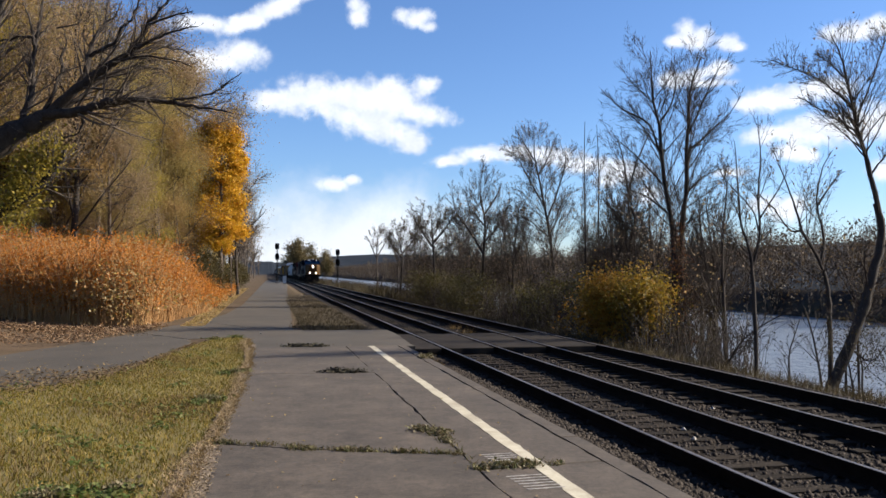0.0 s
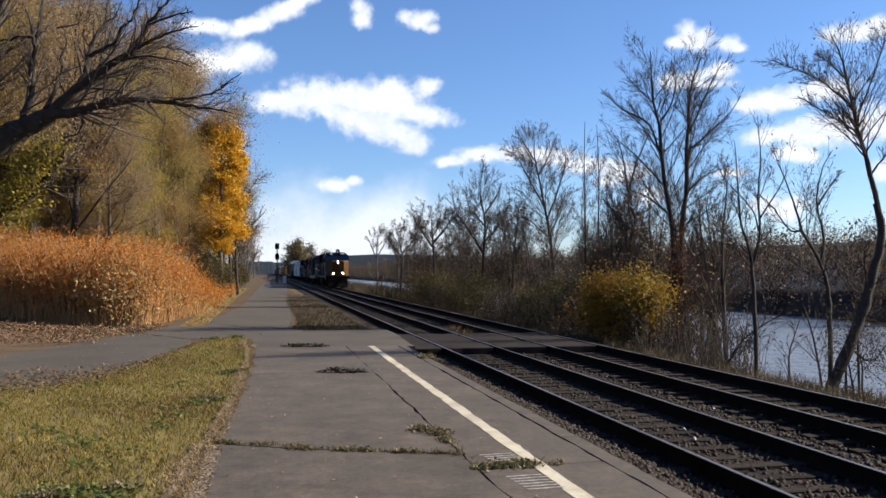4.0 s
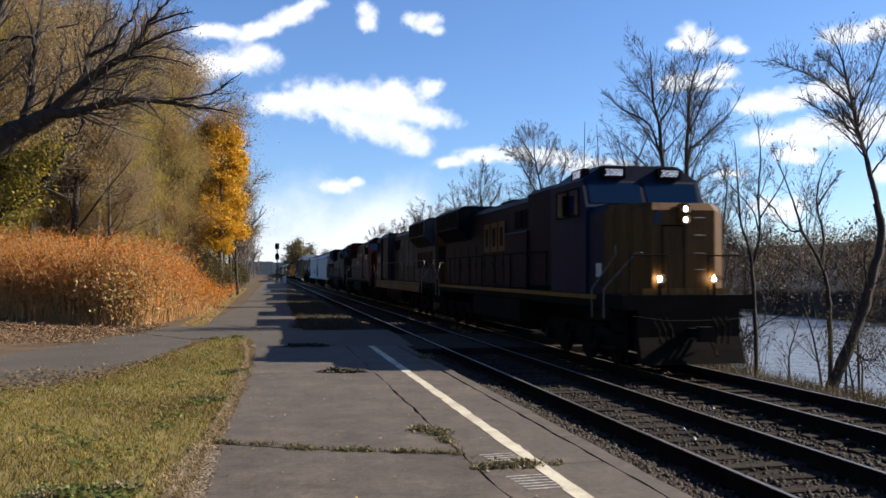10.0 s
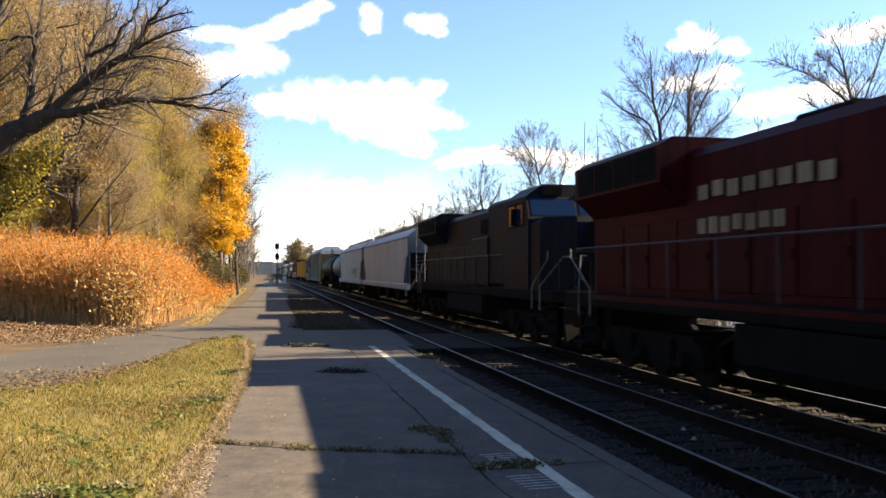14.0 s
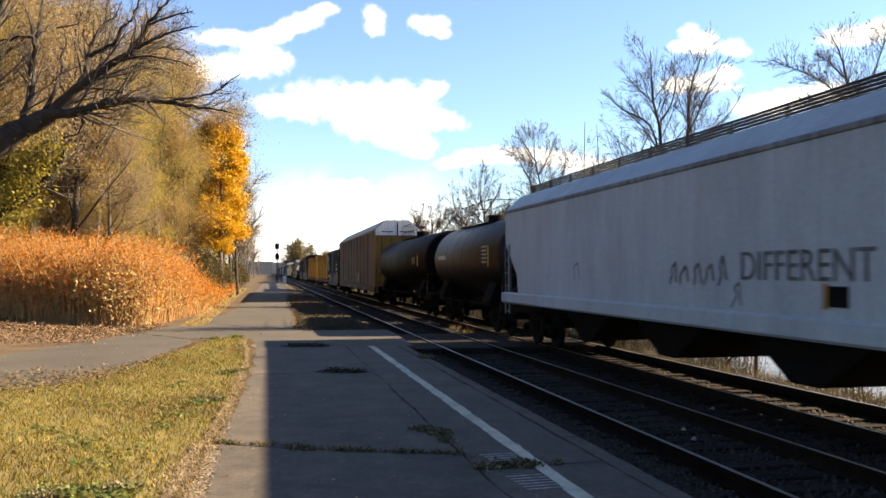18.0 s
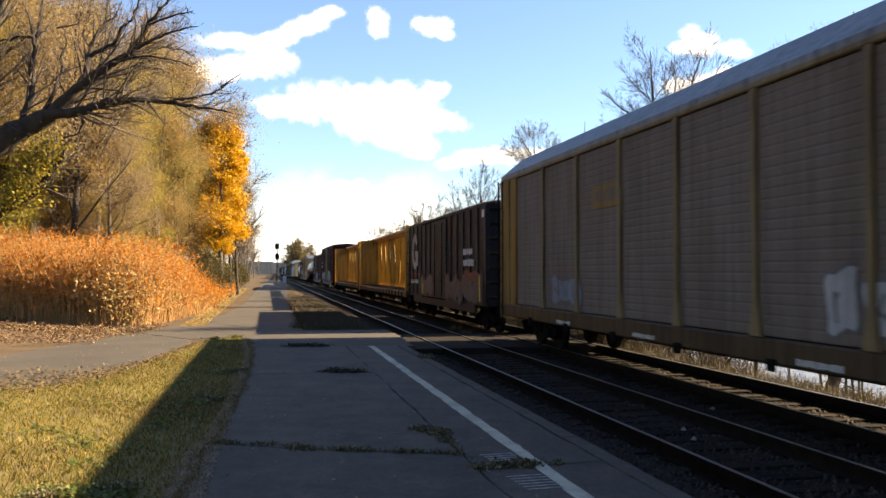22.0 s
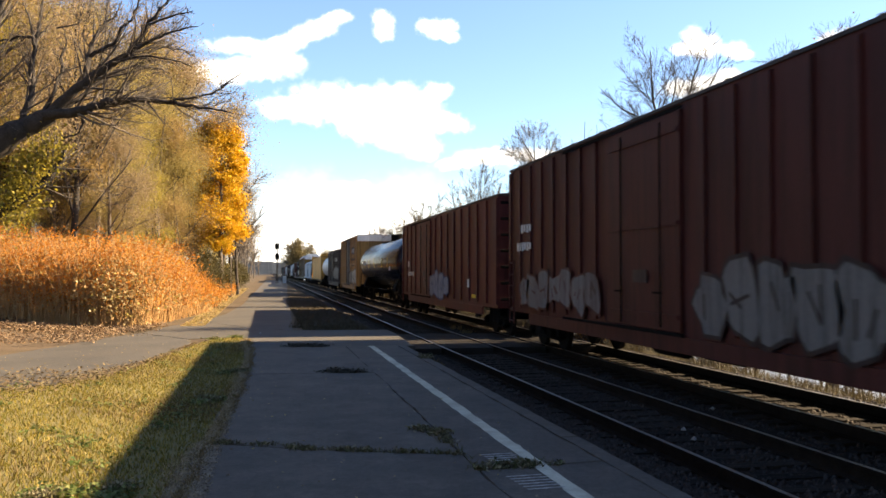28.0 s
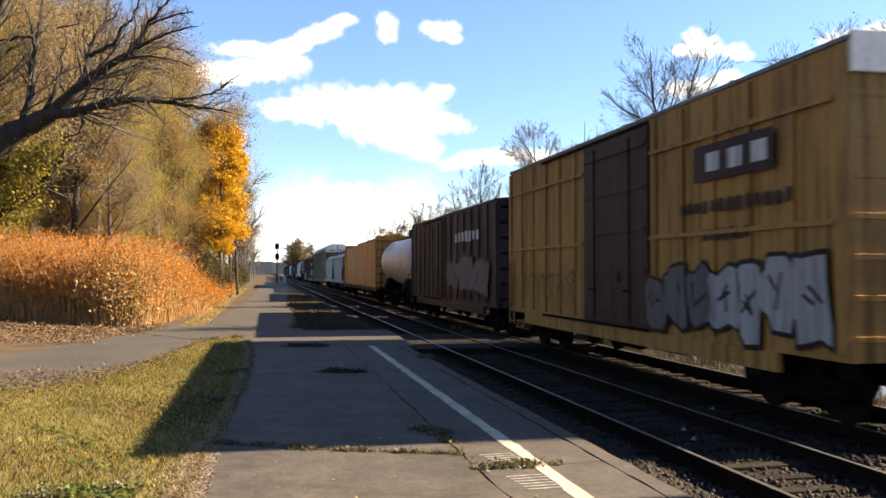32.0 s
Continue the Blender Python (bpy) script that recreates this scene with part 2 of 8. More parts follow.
class Geo:
    """Collects vertices and faces of one mesh."""

    def __init__(self):
        self.v, self.f = [], []

    def add(self, verts, faces):
        k = len(self.v)
        self.v += [tuple(p) for p in verts]
        self.f += [tuple(i + k for i in q) for q in faces]
        return self

    def box(self, x0, x1, y0, y1, z0, z1):
        return self.add([(x0, y0, z0), (x1, y0, z0), (x1, y1, z0), (x0, y1, z0),
                         (x0, y0, z1), (x1, y0, z1), (x1, y1, z1), (x0, y1, z1)],
                        [(0, 3, 2, 1), (4, 5, 6, 7), (0, 1, 5, 4), (1, 2, 6, 5), (2, 3, 7, 6), (3, 0, 4, 7)])

    def soft_box(self, x0, x1, y0, y1, z0, z1, c=0.02):
        """A box whose long edges along y are chamfered."""
        return self.along_y([(x0 + c, z0), (x1 - c, z0), (x1, z0 + c), (x1, z1 - c), (x1 - c, z1), (x0 + c, z1),
                             (x0, z1 - c), (x0, z0 + c)], y0, y1)

    def along_y(self, prof, y0, y1):
        """Extrudes a closed outline in x and z from y0 to y1, with ends."""
        k = len(prof)
        vs = [(x, y0, z) for x, z in prof] + [(x, y1, z) for x, z in prof]
        fs = [(i, (i + 1) % k, (i + 1) % k + k, i + k) for i in range(k)]
        return self.add(vs, fs + [tuple(range(k - 1, -1, -1)), tuple(range(k, 2 * k))])

    def along_x(self, prof, x0, x1):
        """Extrudes a closed outline in y and z from x0 to x1, with ends."""
        k = len(prof)
        vs = [(x0, y, z) for y, z in prof] + [(x1, y, z) for y, z in prof]
        fs = [(i, i + k, (i + 1) % k + k, (i + 1) % k) for i in range(k)]
        return self.add(vs, fs + [tuple(range(k)), tuple(range(2 * k - 1, k - 1, -1))])

    def rod(self, a, b, r0, r1=None, n=6, caps=True):
        a, b = Vector(a), Vector(b)
        r1 = r0 if r1 is None else r1
        d = (b - a).normalized()
        u = d.orthogonal().normalized()
        w = d.cross(u)
        vs = []
        for p, r in ((a, r0), (b, r1)):
            for i in range(n):
                t = 2 * math.pi * i / n
                vs.append(p + u * (r * math.cos(t)) + w * (r * math.sin(t)))
        fs = [(i, (i + 1) % n, (i + 1) % n + n, i + n) for i in range(n)]
        if caps:
            fs += [tuple(range(n - 1, -1, -1)), tuple(range(n, 2 * n))]
        return self.add(vs, fs)

    def pipe(self, pts, r, n=6):
        for a, b in zip(pts, pts[1:]):
            self.rod(a, b, r, r, n)
        return self

    def mesh(self, name, smooth=False):
        me = bpy.data.meshes.new(name)
        me.from_pydata(self.v, [], self.f)
        if smooth:
            me.polygons.foreach_set("use_smooth", [True] * len(me.polygons))
        me.update()
        return me


def part(name, geo, material, parent=None, label="", at=None, smooth=False):
    me = geo if isinstance(geo, bpy.types.Mesh) else geo.mesh(name, smooth)
    if material and not me.materials:
        me.materials.append(material)
    ob = new(name, me)
    if parent:
        ob.parent = parent
    if at:
        ob.matrix_basis = at
    if label:
        tagged(ob, label)
    return ob


def array_mesh(name, verts, faces_flat, per_face, material, smooth=False):
    """A mesh from numpy arrays; all faces have the same number of corners."""
    me = bpy.data.meshes.new(name)
    nf = len(faces_flat) // per_face
    me.vertices.add(len(verts))
    me.vertices.foreach_set("co", np.asarray(verts, dtype=np.float32).ravel())
    me.loops.add(len(faces_flat))
    me.loops.foreach_set("vertex_index", np.asarray(faces_flat, dtype=np.int32))
    me.polygons.add(nf)
    me.polygons.foreach_set("loop_start", np.arange(0, nf * per_face, per_face, dtype=np.int32))
    if smooth:
        me.polygons.foreach_set("use_smooth", np.ones(nf, dtype=bool))
    me.materials.append(material)
    me.update(calc_edges=True)
    return me


def thing(name, label, category, group="", kind=""):
    return tagged(new(name), label, category, group, kind)


def structure(name, geo, material, label=""):
    ob = part(name, geo, material)
    return tagged(ob, label or name.replace("_", " "), name.split("_")[0], kind="structure")


def stuff(name, me, label, category):
    return tagged(new(name, me), label, category, kind="stuff")


def tubes(segs, sides):
    """Tapered tubes for rows of p0, p1, r0, r1."""
    s = np.asarray(segs, dtype=np.float64)
    p0, p1, r0, r1 = s[:, 0:3], s[:, 3:6], s[:, 6:7], s[:, 7:8]
    d = p1 - p0
    d /= np.maximum(np.linalg.norm(d, axis=1, keepdims=True), 1e-9)
    ref = np.where(np.abs(d[:, 2:3]) > 0.9, np.array([[1.0, 0, 0]]), np.array([[0, 0, 1.0]]))
    u = np.cross(d, ref)
    u /= np.maximum(np.linalg.norm(u, axis=1, keepdims=True), 1e-9)
    w = np.cross(d, u)
    rings = []
    for p, r in ((p0, r0), (p1, r1)):
        for i in range(sides):
            a = 2 * math.pi * i / sides
            rings.append(p + (u * math.cos(a) + w * math.sin(a)) * r)
    v = np.stack(rings, axis=1).reshape(-1, 3)
    base = (np.arange(len(s)) * 2 * sides)[:, None, None]
    f = np.array([[i, (i + 1) % sides, (i + 1) % sides + sides, i + sides] for i in range(sides)])[None]
    return v, (base + f).reshape(-1)


def leaf_quads(centres, size, rng, flat=0.0):
    """Folded quads of random turn round the centres."""
    k = len(centres)
    n = rng.normal(size=(k, 3))
    n[:, 2] += flat * np.sign(n[:, 2])
    n /= np.linalg.norm(n, axis=1, keepdims=True)
    u = np.cross(n, rng.normal(size=(k, 3)))
    u /= np.linalg.norm(u, axis=1, keepdims=True)
    w = np.cross(n, u)
    s = (size * rng.uniform(0.6, 1.35, (k, 1)))
    v = np.stack([centres - u * s * 0.5, centres + w * s * 0.36 + n * s * 0.12, centres + u * s * 0.5,
                  centres - w * s * 0.36 + n * s * 0.12], axis=1).reshape(-1, 3)
    return v, np.arange(4 * k)


def branch(out, rng, p, d, length, r, level, spec, thin=0.0032, full=None):
    """Grows one limb and what springs from it into out[level]."""
    steps, kids, wobble, lift, angle, ratio = spec[level]
    last = level == len(spec) - 1
    if full and not last:
        kids = max(1, round(kids * min(1.0, length / full[level])))
    seg = length / steps
    start = 0.28 if level == 0 else 0.12
    ends = r * (0.18 if level == 0 else 0.3)
    where = sorted(rng.uniform(start, 0.98, kids)) if kids else []
    k = 0
    for i in range(steps):
        t0, t1 = i / steps, (i + 1) / steps
        d = (d + Vector(rng.normal(0, wobble, 3)) + Vector((0, 0, lift))).normalized()
        q = p + d * seg
        ra, rb = r + (ends - r) * t0, r + (ends - r) * t1
        out[level].append((*p, *q, max(ra, thin), max(rb, thin * 0.8)))
        while k < len(where) and where[k] < t1 and not last:
            b = p + (q - p) * ((where[k] - t0) / (t1 - t0))
            side = Vector(rng.normal(0, 1, 3))
            side = (side - d * side.dot(d)).normalized()
            a = radians(angle + rng.normal(0, 9))
            nd = d * math.cos(a) + side * math.sin(a)
            ln = length * ratio * (1.0 - 0.55 * where[k]) * rng.uniform(0.7, 1.2)
            branch(out, rng, b, nd, ln, max(ra * 0.42, 0.0036), level + 1, spec, thin, full)
            k += 1
        p = q
    return p


BARE = [(11, 19, 0.045, 0.03, 34, 0.44), (6, 10, 0.08, 0.06, 34, 0.46), (3, 7, 0.09, 0.05, 32, 0.62), (2, 0, 0.10, 0.02, 0, 0)]
LEAFED = [(8, 12, 0.05, 0.04, 48, 0.45), (5, 6, 0.12, 0.05, 42, 0.45), (3, 0, 0.16, 0.0, 0, 0)]


def tree(name, seed, height, radius, spec, label, bark, leaf=None, leaves=0, size=0.12, lean=(0, 0), twig=None,
         clump=0.35, thin=0.0032, bunch=0):
    """A tree at the origin: trunk with limbs, twigs, and leaves where there are any."""
    rng = np.random.default_rng(seed)
    out = [[] for _ in spec]
    branch(out, rng, Vector((0, 0, -0.3)), Vector((lean[0], lean[1], 1)).normalized(), height, radius, 0, spec, thin)
    ob = thing(name, label, "tree")
    v0, f0 = tubes(out[0], 7)
    v1, f1 = tubes(out[1], 5)
    f = np.concatenate([f0, f1 + len(v0)])
    part("trunk", array_mesh("trunk", np.concatenate([v0, v1]), f, 4, bark, True), None, ob)
    vv, ff, k = [], [], 0
    for lv in out[2:]:
        if lv:
            v, g = tubes(lv, 3)
            vv.append(v)
            ff.append(g + k)
            k += len(v)
    part("crown", array_mesh("crown", np.concatenate(vv), np.concatenate(ff), 4, twig or bark), None, ob)
    if leaf:
        tips = np.asarray([s[3:6] for s in out[-1]] + [s[3:6] for s in out[-2]])
        if bunch:
            tips = tips[rng.integers(0, len(tips), bunch)]
            share = rng.uniform(0.2, 1.0, bunch) ** 1.5
            pick_ = rng.choice(bunch, leaves, p=share / share.sum())
            wide_ = rng.uniform(0.55, 1.35, (bunch, 1))
            c = tips[pick_] + rng.normal(0, clump, (leaves, 3)) * wide_[pick_] * np.array([[1, 1, 0.75]])
        else:
            c = tips[rng.integers(0, len(tips), leaves)] + rng.normal(0, clump, (leaves, 3))
        v, g = leaf_quads(c, size, rng)
        part("leaves", array_mesh("leaves", v, g, 4, leaf), None, ob)
    return ob


def tube_line(line, radii, sides):
    """One smooth tube along a line of points."""
    vs, fs = [], []
    u = None
    for i, p in enumerate(line):
        d = (line[min(i + 1, len(line) - 1)] - line[max(i - 1, 0)]).normalized()
        u = d.orthogonal().normalized() if u is None else (u - d * u.dot(d)).normalized()
        w = d.cross(u)
        for k in range(sides):
            a = 2 * math.pi * k / sides
            vs.append(p + (u * math.cos(a) + w * math.sin(a)) * radii[i])
        if i:
            b = i * sides
            fs += [(b - sides + k, b - sides + (k + 1) % sides, b + (k + 1) % sides, b + k) for k in range(sides)]
    return vs, fs


def limb_tree(name, label, limbs, seed, bark, twig, spec, leaf=None, leaves=0, size=0.1, low=0.15, category="tree", more=1.5,
              thin=0.0055, reach=3.3, spread=(24, 52)):
    """A tree whose main limbs follow the given bends: (points, thick, thin, twigs); finer limbs spring from them."""
    rng = np.random.default_rng(seed)
    main, out = Geo(), [[], [], []]
    for pts, r0, r1, kids in limbs:
        q = [Vector(a) for a in pts]
        q = [q[0] * 2 - q[1]] + q + [q[-1] * 2 - q[-2]]
        line = []
        for i in range(1, len(q) - 2):
            for k in range(4):
                t = k / 4
                line.append(0.5 * (2 * q[i] + (q[i + 1] - q[i - 1]) * t + (2 * q[i - 1] - 5 * q[i] + 4 * q[i + 1] - q[i + 2]) * t * t
                                   + (3 * q[i] - q[i - 1] - 3 * q[i + 1] + q[i + 2]) * t ** 3))
        line.append(q[-2])
        n = len(line) - 1
        for i in range(1, n):
            line[i] = line[i] + Vector(rng.normal(0, 0.007 + 0.02 * r0, 3))
        length = sum((line[i + 1] - line[i]).length for i in range(n))
        main.add(*tube_line(line, [(r0 + (r1 - r0) * i / n) * (1 + rng.normal(0, 0.05)) for i in range(n + 1)], 9))
        for w in low + (0.95 - low) * rng.uniform(0, 1, int(kids * more)) ** 1.15:
            i = min(n - 1, int(w * n))
            d = (line[i + 1] - line[i]).normalized()
            side = Vector(rng.normal(0, 1, 3))
            side = (side - d * side.dot(d)).normalized()
            a = radians(rng.uniform(*spread))
            r = (r0 + (r1 - r0) * w) * 0.36
            branch(out, rng, line[i] + (line[i + 1] - line[i]) * (w * n - i), (d * math.cos(a) + side * math.sin(a) + Vector((0, 0, 0.15))).normalized(),
                   min(reach, length * rng.uniform(0.2, 0.42)) * (1.15 - 0.74 * w), max(0.007, min(r, 0.024)), 0, spec, thin, (1.9, 0.85))
    ob = thing(name, label, category)
    part("trunk", main, bark, ob, smooth=True)
    vv, ff, k = [], [], 0
    for lv, n in zip(out, (5, 3, 3)):
        v, g = tubes(lv, n)
        vv.append(v)
        ff.append(g + k)
        k += len(v)
    part("crown", array_mesh("crown", np.concatenate(vv), np.concatenate(ff), 4, twig), None, ob)
    if leaf:
        tips = np.asarray([s[3:6] for s in out[2]])
        c = tips[rng.integers(0, len(tips), leaves)] + rng.normal(0, 0.08, (leaves, 3))
        part("leaves", array_mesh("leaves", *leaf_quads(c, size, rng), 4, leaf), None, ob)
    return ob


THIN = [(6, 8, 0.075, 0.05, 38, 0.58), (4, 7, 0.09, 0.04, 36, 0.62), (3, 0, 0.11, 0.03, 0, 0)]
FINE = [(6, 11, 0.055, 0.05, 34, 0.5), (4, 7, 0.06, 0.05, 32, 0.6), (3, 0, 0.07, 0.03, 0, 0)]

# ---- the ground: one sheet out to the horizon ----


def smooth(a, b, t):
    t = min(1, max(0, (t - a) / (b - a)))
    return t * t * (3 - 2 * t)


def ground_z(x, y):
    z = 0.10
    z += (0.5 + 0.02 * min(60, -x - 6)) * smooth(-6, -14, x) if x < -6 else 0
    z += (-0.46) * smooth(3.3, 3.65, x)
    z += (-0.75) * smooth(10.8, 13.5, x) - 0.75 * smooth(14, 17.0, x) - 2.6 * smooth(16.8, 19.5, x)
    far = smooth(53.5, 58, x) * 4.6 + smooth(58, 130, x) * 7 + smooth(120, 420, x) * 16
    z += far
    hills = smooth(1500, 2600, y) * (26 + 9 * math.sin(x / 310 + 1.0) + 5 * math.sin(x / 130))
    z += hills + smooth(150, 900, -x) * 20
    return z


gx = [-3500, -1800, -900, -500, -300, -180, -120, -80, -55, -40, -30, -24, -20, -17, -14, -12, -10, -8, -6.5, -5, -3.5, -2,
      -0.6, 1, 2.5, 3.4, 3.7, 4.0, 4.3, 6, 8, 10, 10.8, 11.6, 12.5, 13.5, 14.5, 15.5, 16.5, 17.2, 18, 19, 20, 24, 30, 40,
      50, 53.5, 55, 56.5, 58, 62, 70, 80, 95, 115, 140, 180, 240, 320, 420, 600, 900, 1400, 2200, 3500]
gy = [-300, -120, -60, -30, -15] + [i * 4 - 8 for i in range(28)] + [110, 120, 135, 150, 170, 200, 240, 290, 350, 430, 520, 640,
     800, 1000, 1250, 1500, 1700, 1900, 2100, 2300, 2600, 3000, 3600, 4400]
g = Geo()
rg = np.random.default_rng(3)
g.v = [(x, y, ground_z(x, y) + (rg.normal(0, 0.05) if (x < -6 or 10.8 < x < 16) and abs(x) < 60 else 0)) for y in gy for x in gx]
nx = len(gx)
g.f = [(j * nx + i, j * nx + i + 1, (j + 1) * nx + i + 1, (j + 1) * nx + i) for j in range(len(gy) - 1) for i in range(nx - 1)]
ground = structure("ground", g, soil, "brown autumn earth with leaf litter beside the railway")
ground.data.polygons.foreach_set("use_smooth", [True] * len(ground.data.polygons))
w = Geo().add([(17.0, -300, -2.6), (60, -300, -2.6), (60, 1600, -2.6), (17.0, 1600, -2.6)], [(0, 1, 2, 3)])
structure("water", w, water_m, "grey-blue rippled river below the railway bank")


def sheet(pts, z):
    return Geo().add([(x, y, z) for x, y in pts], [tuple(range(len(pts)))])


def slab(pts, z0, z1, rng=None, jag=0.0):
    """A flat plate with the given outline, its long edges a little ragged."""
    out = []
    k = len(pts)
    for i in range(k):
        a, b = pts[i], pts[(i + 1) % k]
        n = max(1, int(math.hypot(b[0] - a[0], b[1] - a[1]) / 0.35)) if jag else 1
        for j in range(n):
            t = j / n
            ja = rng.normal(0, jag, 2) if jag and j else (0, 0)
            out.append((a[0] + (b[0] - a[0]) * t + ja[0], a[1] + (b[1] - a[1]) * t + ja[1]))
    k = len(out)
    geo = Geo()
    c = 0.015
    cx, cy = sum(p[0] for p in out) / k, sum(p[1] for p in out) / k
    inner = [(x + (cx - x) * c / max(0.3, math.hypot(cx - x, cy - y)), y + (cy - y) * c / max(0.3, math.hypot(cx - x, cy - y)))
             for x, y in out]
    geo.add([(x, y, z0) for x, y in out] + [(x, y, z1 - c) for x, y in out] + [(x, y, z1) for x, y in inner],
            [(i, (i + 1) % k, (i + 1) % k + k, i + k) for i in range(k)] +
            [(i + k, (i + 1) % k + k, (i + 1) % k + 2 * k, i + 2 * k) for i in range(k)] + [tuple(range(2 * k, 3 * k))])
    return geo


# the old asphalt platform in ragged slabs, with a coping along the track
rs = np.random.default_rng(5)
platform = thing("platform", "cracked old asphalt station platform with weeds in its joints", "platform", kind="structure")
part("base", slab([(-0.62, -12), (3.6, -12), (3.6, 23.2), (-0.5, 23.2)], -0.32, 0.112), concrete, platform)
for pts in (((-0.6, -12), (2.05, -12), (2.05, 9.08), (1.2, 9.38), (0.3, 9.72), (-0.52, 10.16)), ((2.07, -12), (3.40, -12), (3.40, 8.46), (2.07, 8.32)),
            ((-0.52, 10.2), (0.3, 9.76), (1.2, 9.42), (2.05, 9.12), (2.06, 16.8), (-0.36, 17.0)), ((-0.36, 17.015), (2.06, 16.815), (2.03, 22.9), (-0.3, 22.9)),
            ((2.07, 8.37), (3.40, 8.5), (3.40, 22.9), (2.05, 22.9))):
    part("slab", slab(list(pts), 0.05, 0.15, rs, 0.012), asphalt, platform)
for i in range(8):
    y0 = -12 + i * 4.36
    part("coping", slab([(3.425, y0), (3.62, y0), (3.62, y0 + 4.352), (3.425, y0 + 4.352)], -0.3, 0.152, rs, 0.008), asphalt, platform)
line = Geo()
ly = -12.0
wl, wr = 0.08, 0.08
while ly < 22.6:
    nl, nr = 0.08 + rs.normal(0, 0.008), 0.08 + rs.normal(0, 0.008)
    line.add([(2.7 - wl, ly, 0.154), (2.7 + wr, ly, 0.154), (2.7 + nr, ly + 0.2, 0.154), (2.7 - nl, ly + 0.2, 0.154)], [(0, 1, 2, 3)])
    wl, wr = nl, nr
    ly += 0.2
structure("painted_line", line, yellow_line_m, "worn pale yellow safety line painted along the platform")

# paths and the level crossing
structure("path_crossing", slab([(-0.62, 22.95), (3.9, 22.95), (4.1, 29.6), (0.85, 29.9), (-1.0, 32.5), (-2.6, 36), (-3.5, 33), (-4.0, 29.5), (-2.3, 26.6), (-0.9, 27.3), (-0.5, 26.0)],
                                 -0.32, 0.125, rs, 0.03), asphalt_path, "grey asphalt path leading over the railway crossing")
structure("path_side", slab([(-4.03, 29.5), (-4.9, 26.8), (-5.5, 24.4), (-6.3, 21.9), (-9.5, 16.2), (-16, 9), (-15, 6.5), (-8.2, 12.2), (-4.45, 15.7), (-3.7, 16.3), (-3.2, 17.2),
                             (-2.73, 18.9), (-2.4, 21.1), (-2.0, 24.2), (-2.3, 26.55)],
                            0.0, 0.122, rs, 0.05), asphalt_path, "worn asphalt path with leaf litter along the edge")
structure("path_far", slab([(-2.55, 36.02), (-0.95, 32.55), (0.87, 29.95), (1.35, 53), (2.0, 90), (3.3, 146), (3.2, 210), (-0.2, 210), (-0.95, 119), (-1.45, 54), (-1.9, 42.2)], 0.0, 0.12, rs, 0.0),
          asphalt_path, "grey asphalt path running beside the track")
crossing_m = surface("asphalt_oily", (0.008, 0.007, 0.0062), (0.024, 0.02, 0.0175), 1.1, 0.92, fine=50, bump=0.35, dirt=(0.03, 0.025, 0.02), dirt_amount=0.4, spec=0.1,
                     bump_dist=0.006)
for i, (xa, xb) in enumerate(((3.95, 4.76), (4.94, 6.26), (6.44, 7.80), (7.99, 9.31))):
    structure("crossing_panel", slab([(xa, 23.6), (xb, 23.6), (xb, 29.2), (xa, 29.2)], -0.2, -0.015, rs, 0.02), crossing_m,
              "asphalt panel of the level crossing between the rails").name = "crossing_panel_%d" % (i + 1)

# ---- tracks ----
TRACKS = (("railway_track", 5.6, "near"), ("railway_track", 8.65, "far"))
bed = Geo()
yy = [-60, 0, 6, 12, 18, 23.5, 29.3, 40, 60, 100, 200, 400, 1000, 1500]
px = [(3.5, 0.04), (3.9, -0.1), (4.6, -0.205), (7.1, -0.205), (7.45, -0.23), (9.9, -0.205), (10.6, -0.23), (11.5, -0.62)]
bed.v = [(x, y, z) for y in yy for x, z in px]
bed.f = [(j * 8 + i, j * 8 + i + 1, j * 8 + i + 9, j * 8 + i + 8) for j in range(len(yy) - 1) for i in range(7)]
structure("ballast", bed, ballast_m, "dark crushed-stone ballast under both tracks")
RAIL = [(-0.075, -0.185), (0.075, -0.185), (0.075, -0.172), (0.012, -0.15), (0.010, -0.05), (0.034, -0.04), (0.036, -0.012),
        (0.026, -0.003), (-0.026, -0.003), (-0.036, -0.012), (-0.034, -0.04), (-0.010, -0.05), (-0.012, -0.15), (-0.075, -0.172)]
tie_mesh = Geo().soft_box(-1.28, 1.28, -0.11, 0.11, -0.34, -0.185, 0.015).mesh("tie")
tie_mesh.materials.append(tie_m)
plate_mesh = Geo().box(-0.13, 0.13, -0.09, 0.09, -0.187, -0.178).mesh("tie_plate")
plate_mesh.materials.append(rail_m)
tracks = []
for nm, cx, which in TRACKS:
    tr = thing(nm, "steel rails on weathered wooden ties, the %s track" % ("disused platform" if which == "near" else "main running"),
               "railway track", kind="structure")
    tracks.append(tr)
    for side in (-0.755, 0.755):
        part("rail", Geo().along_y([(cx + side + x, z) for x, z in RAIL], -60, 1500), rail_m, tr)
        part("rail_head", Geo().box(cx + side - 0.026, cx + side + 0.026, -60, 1500, -0.004, 0.0), rail_top_m, tr, "polished running surface")

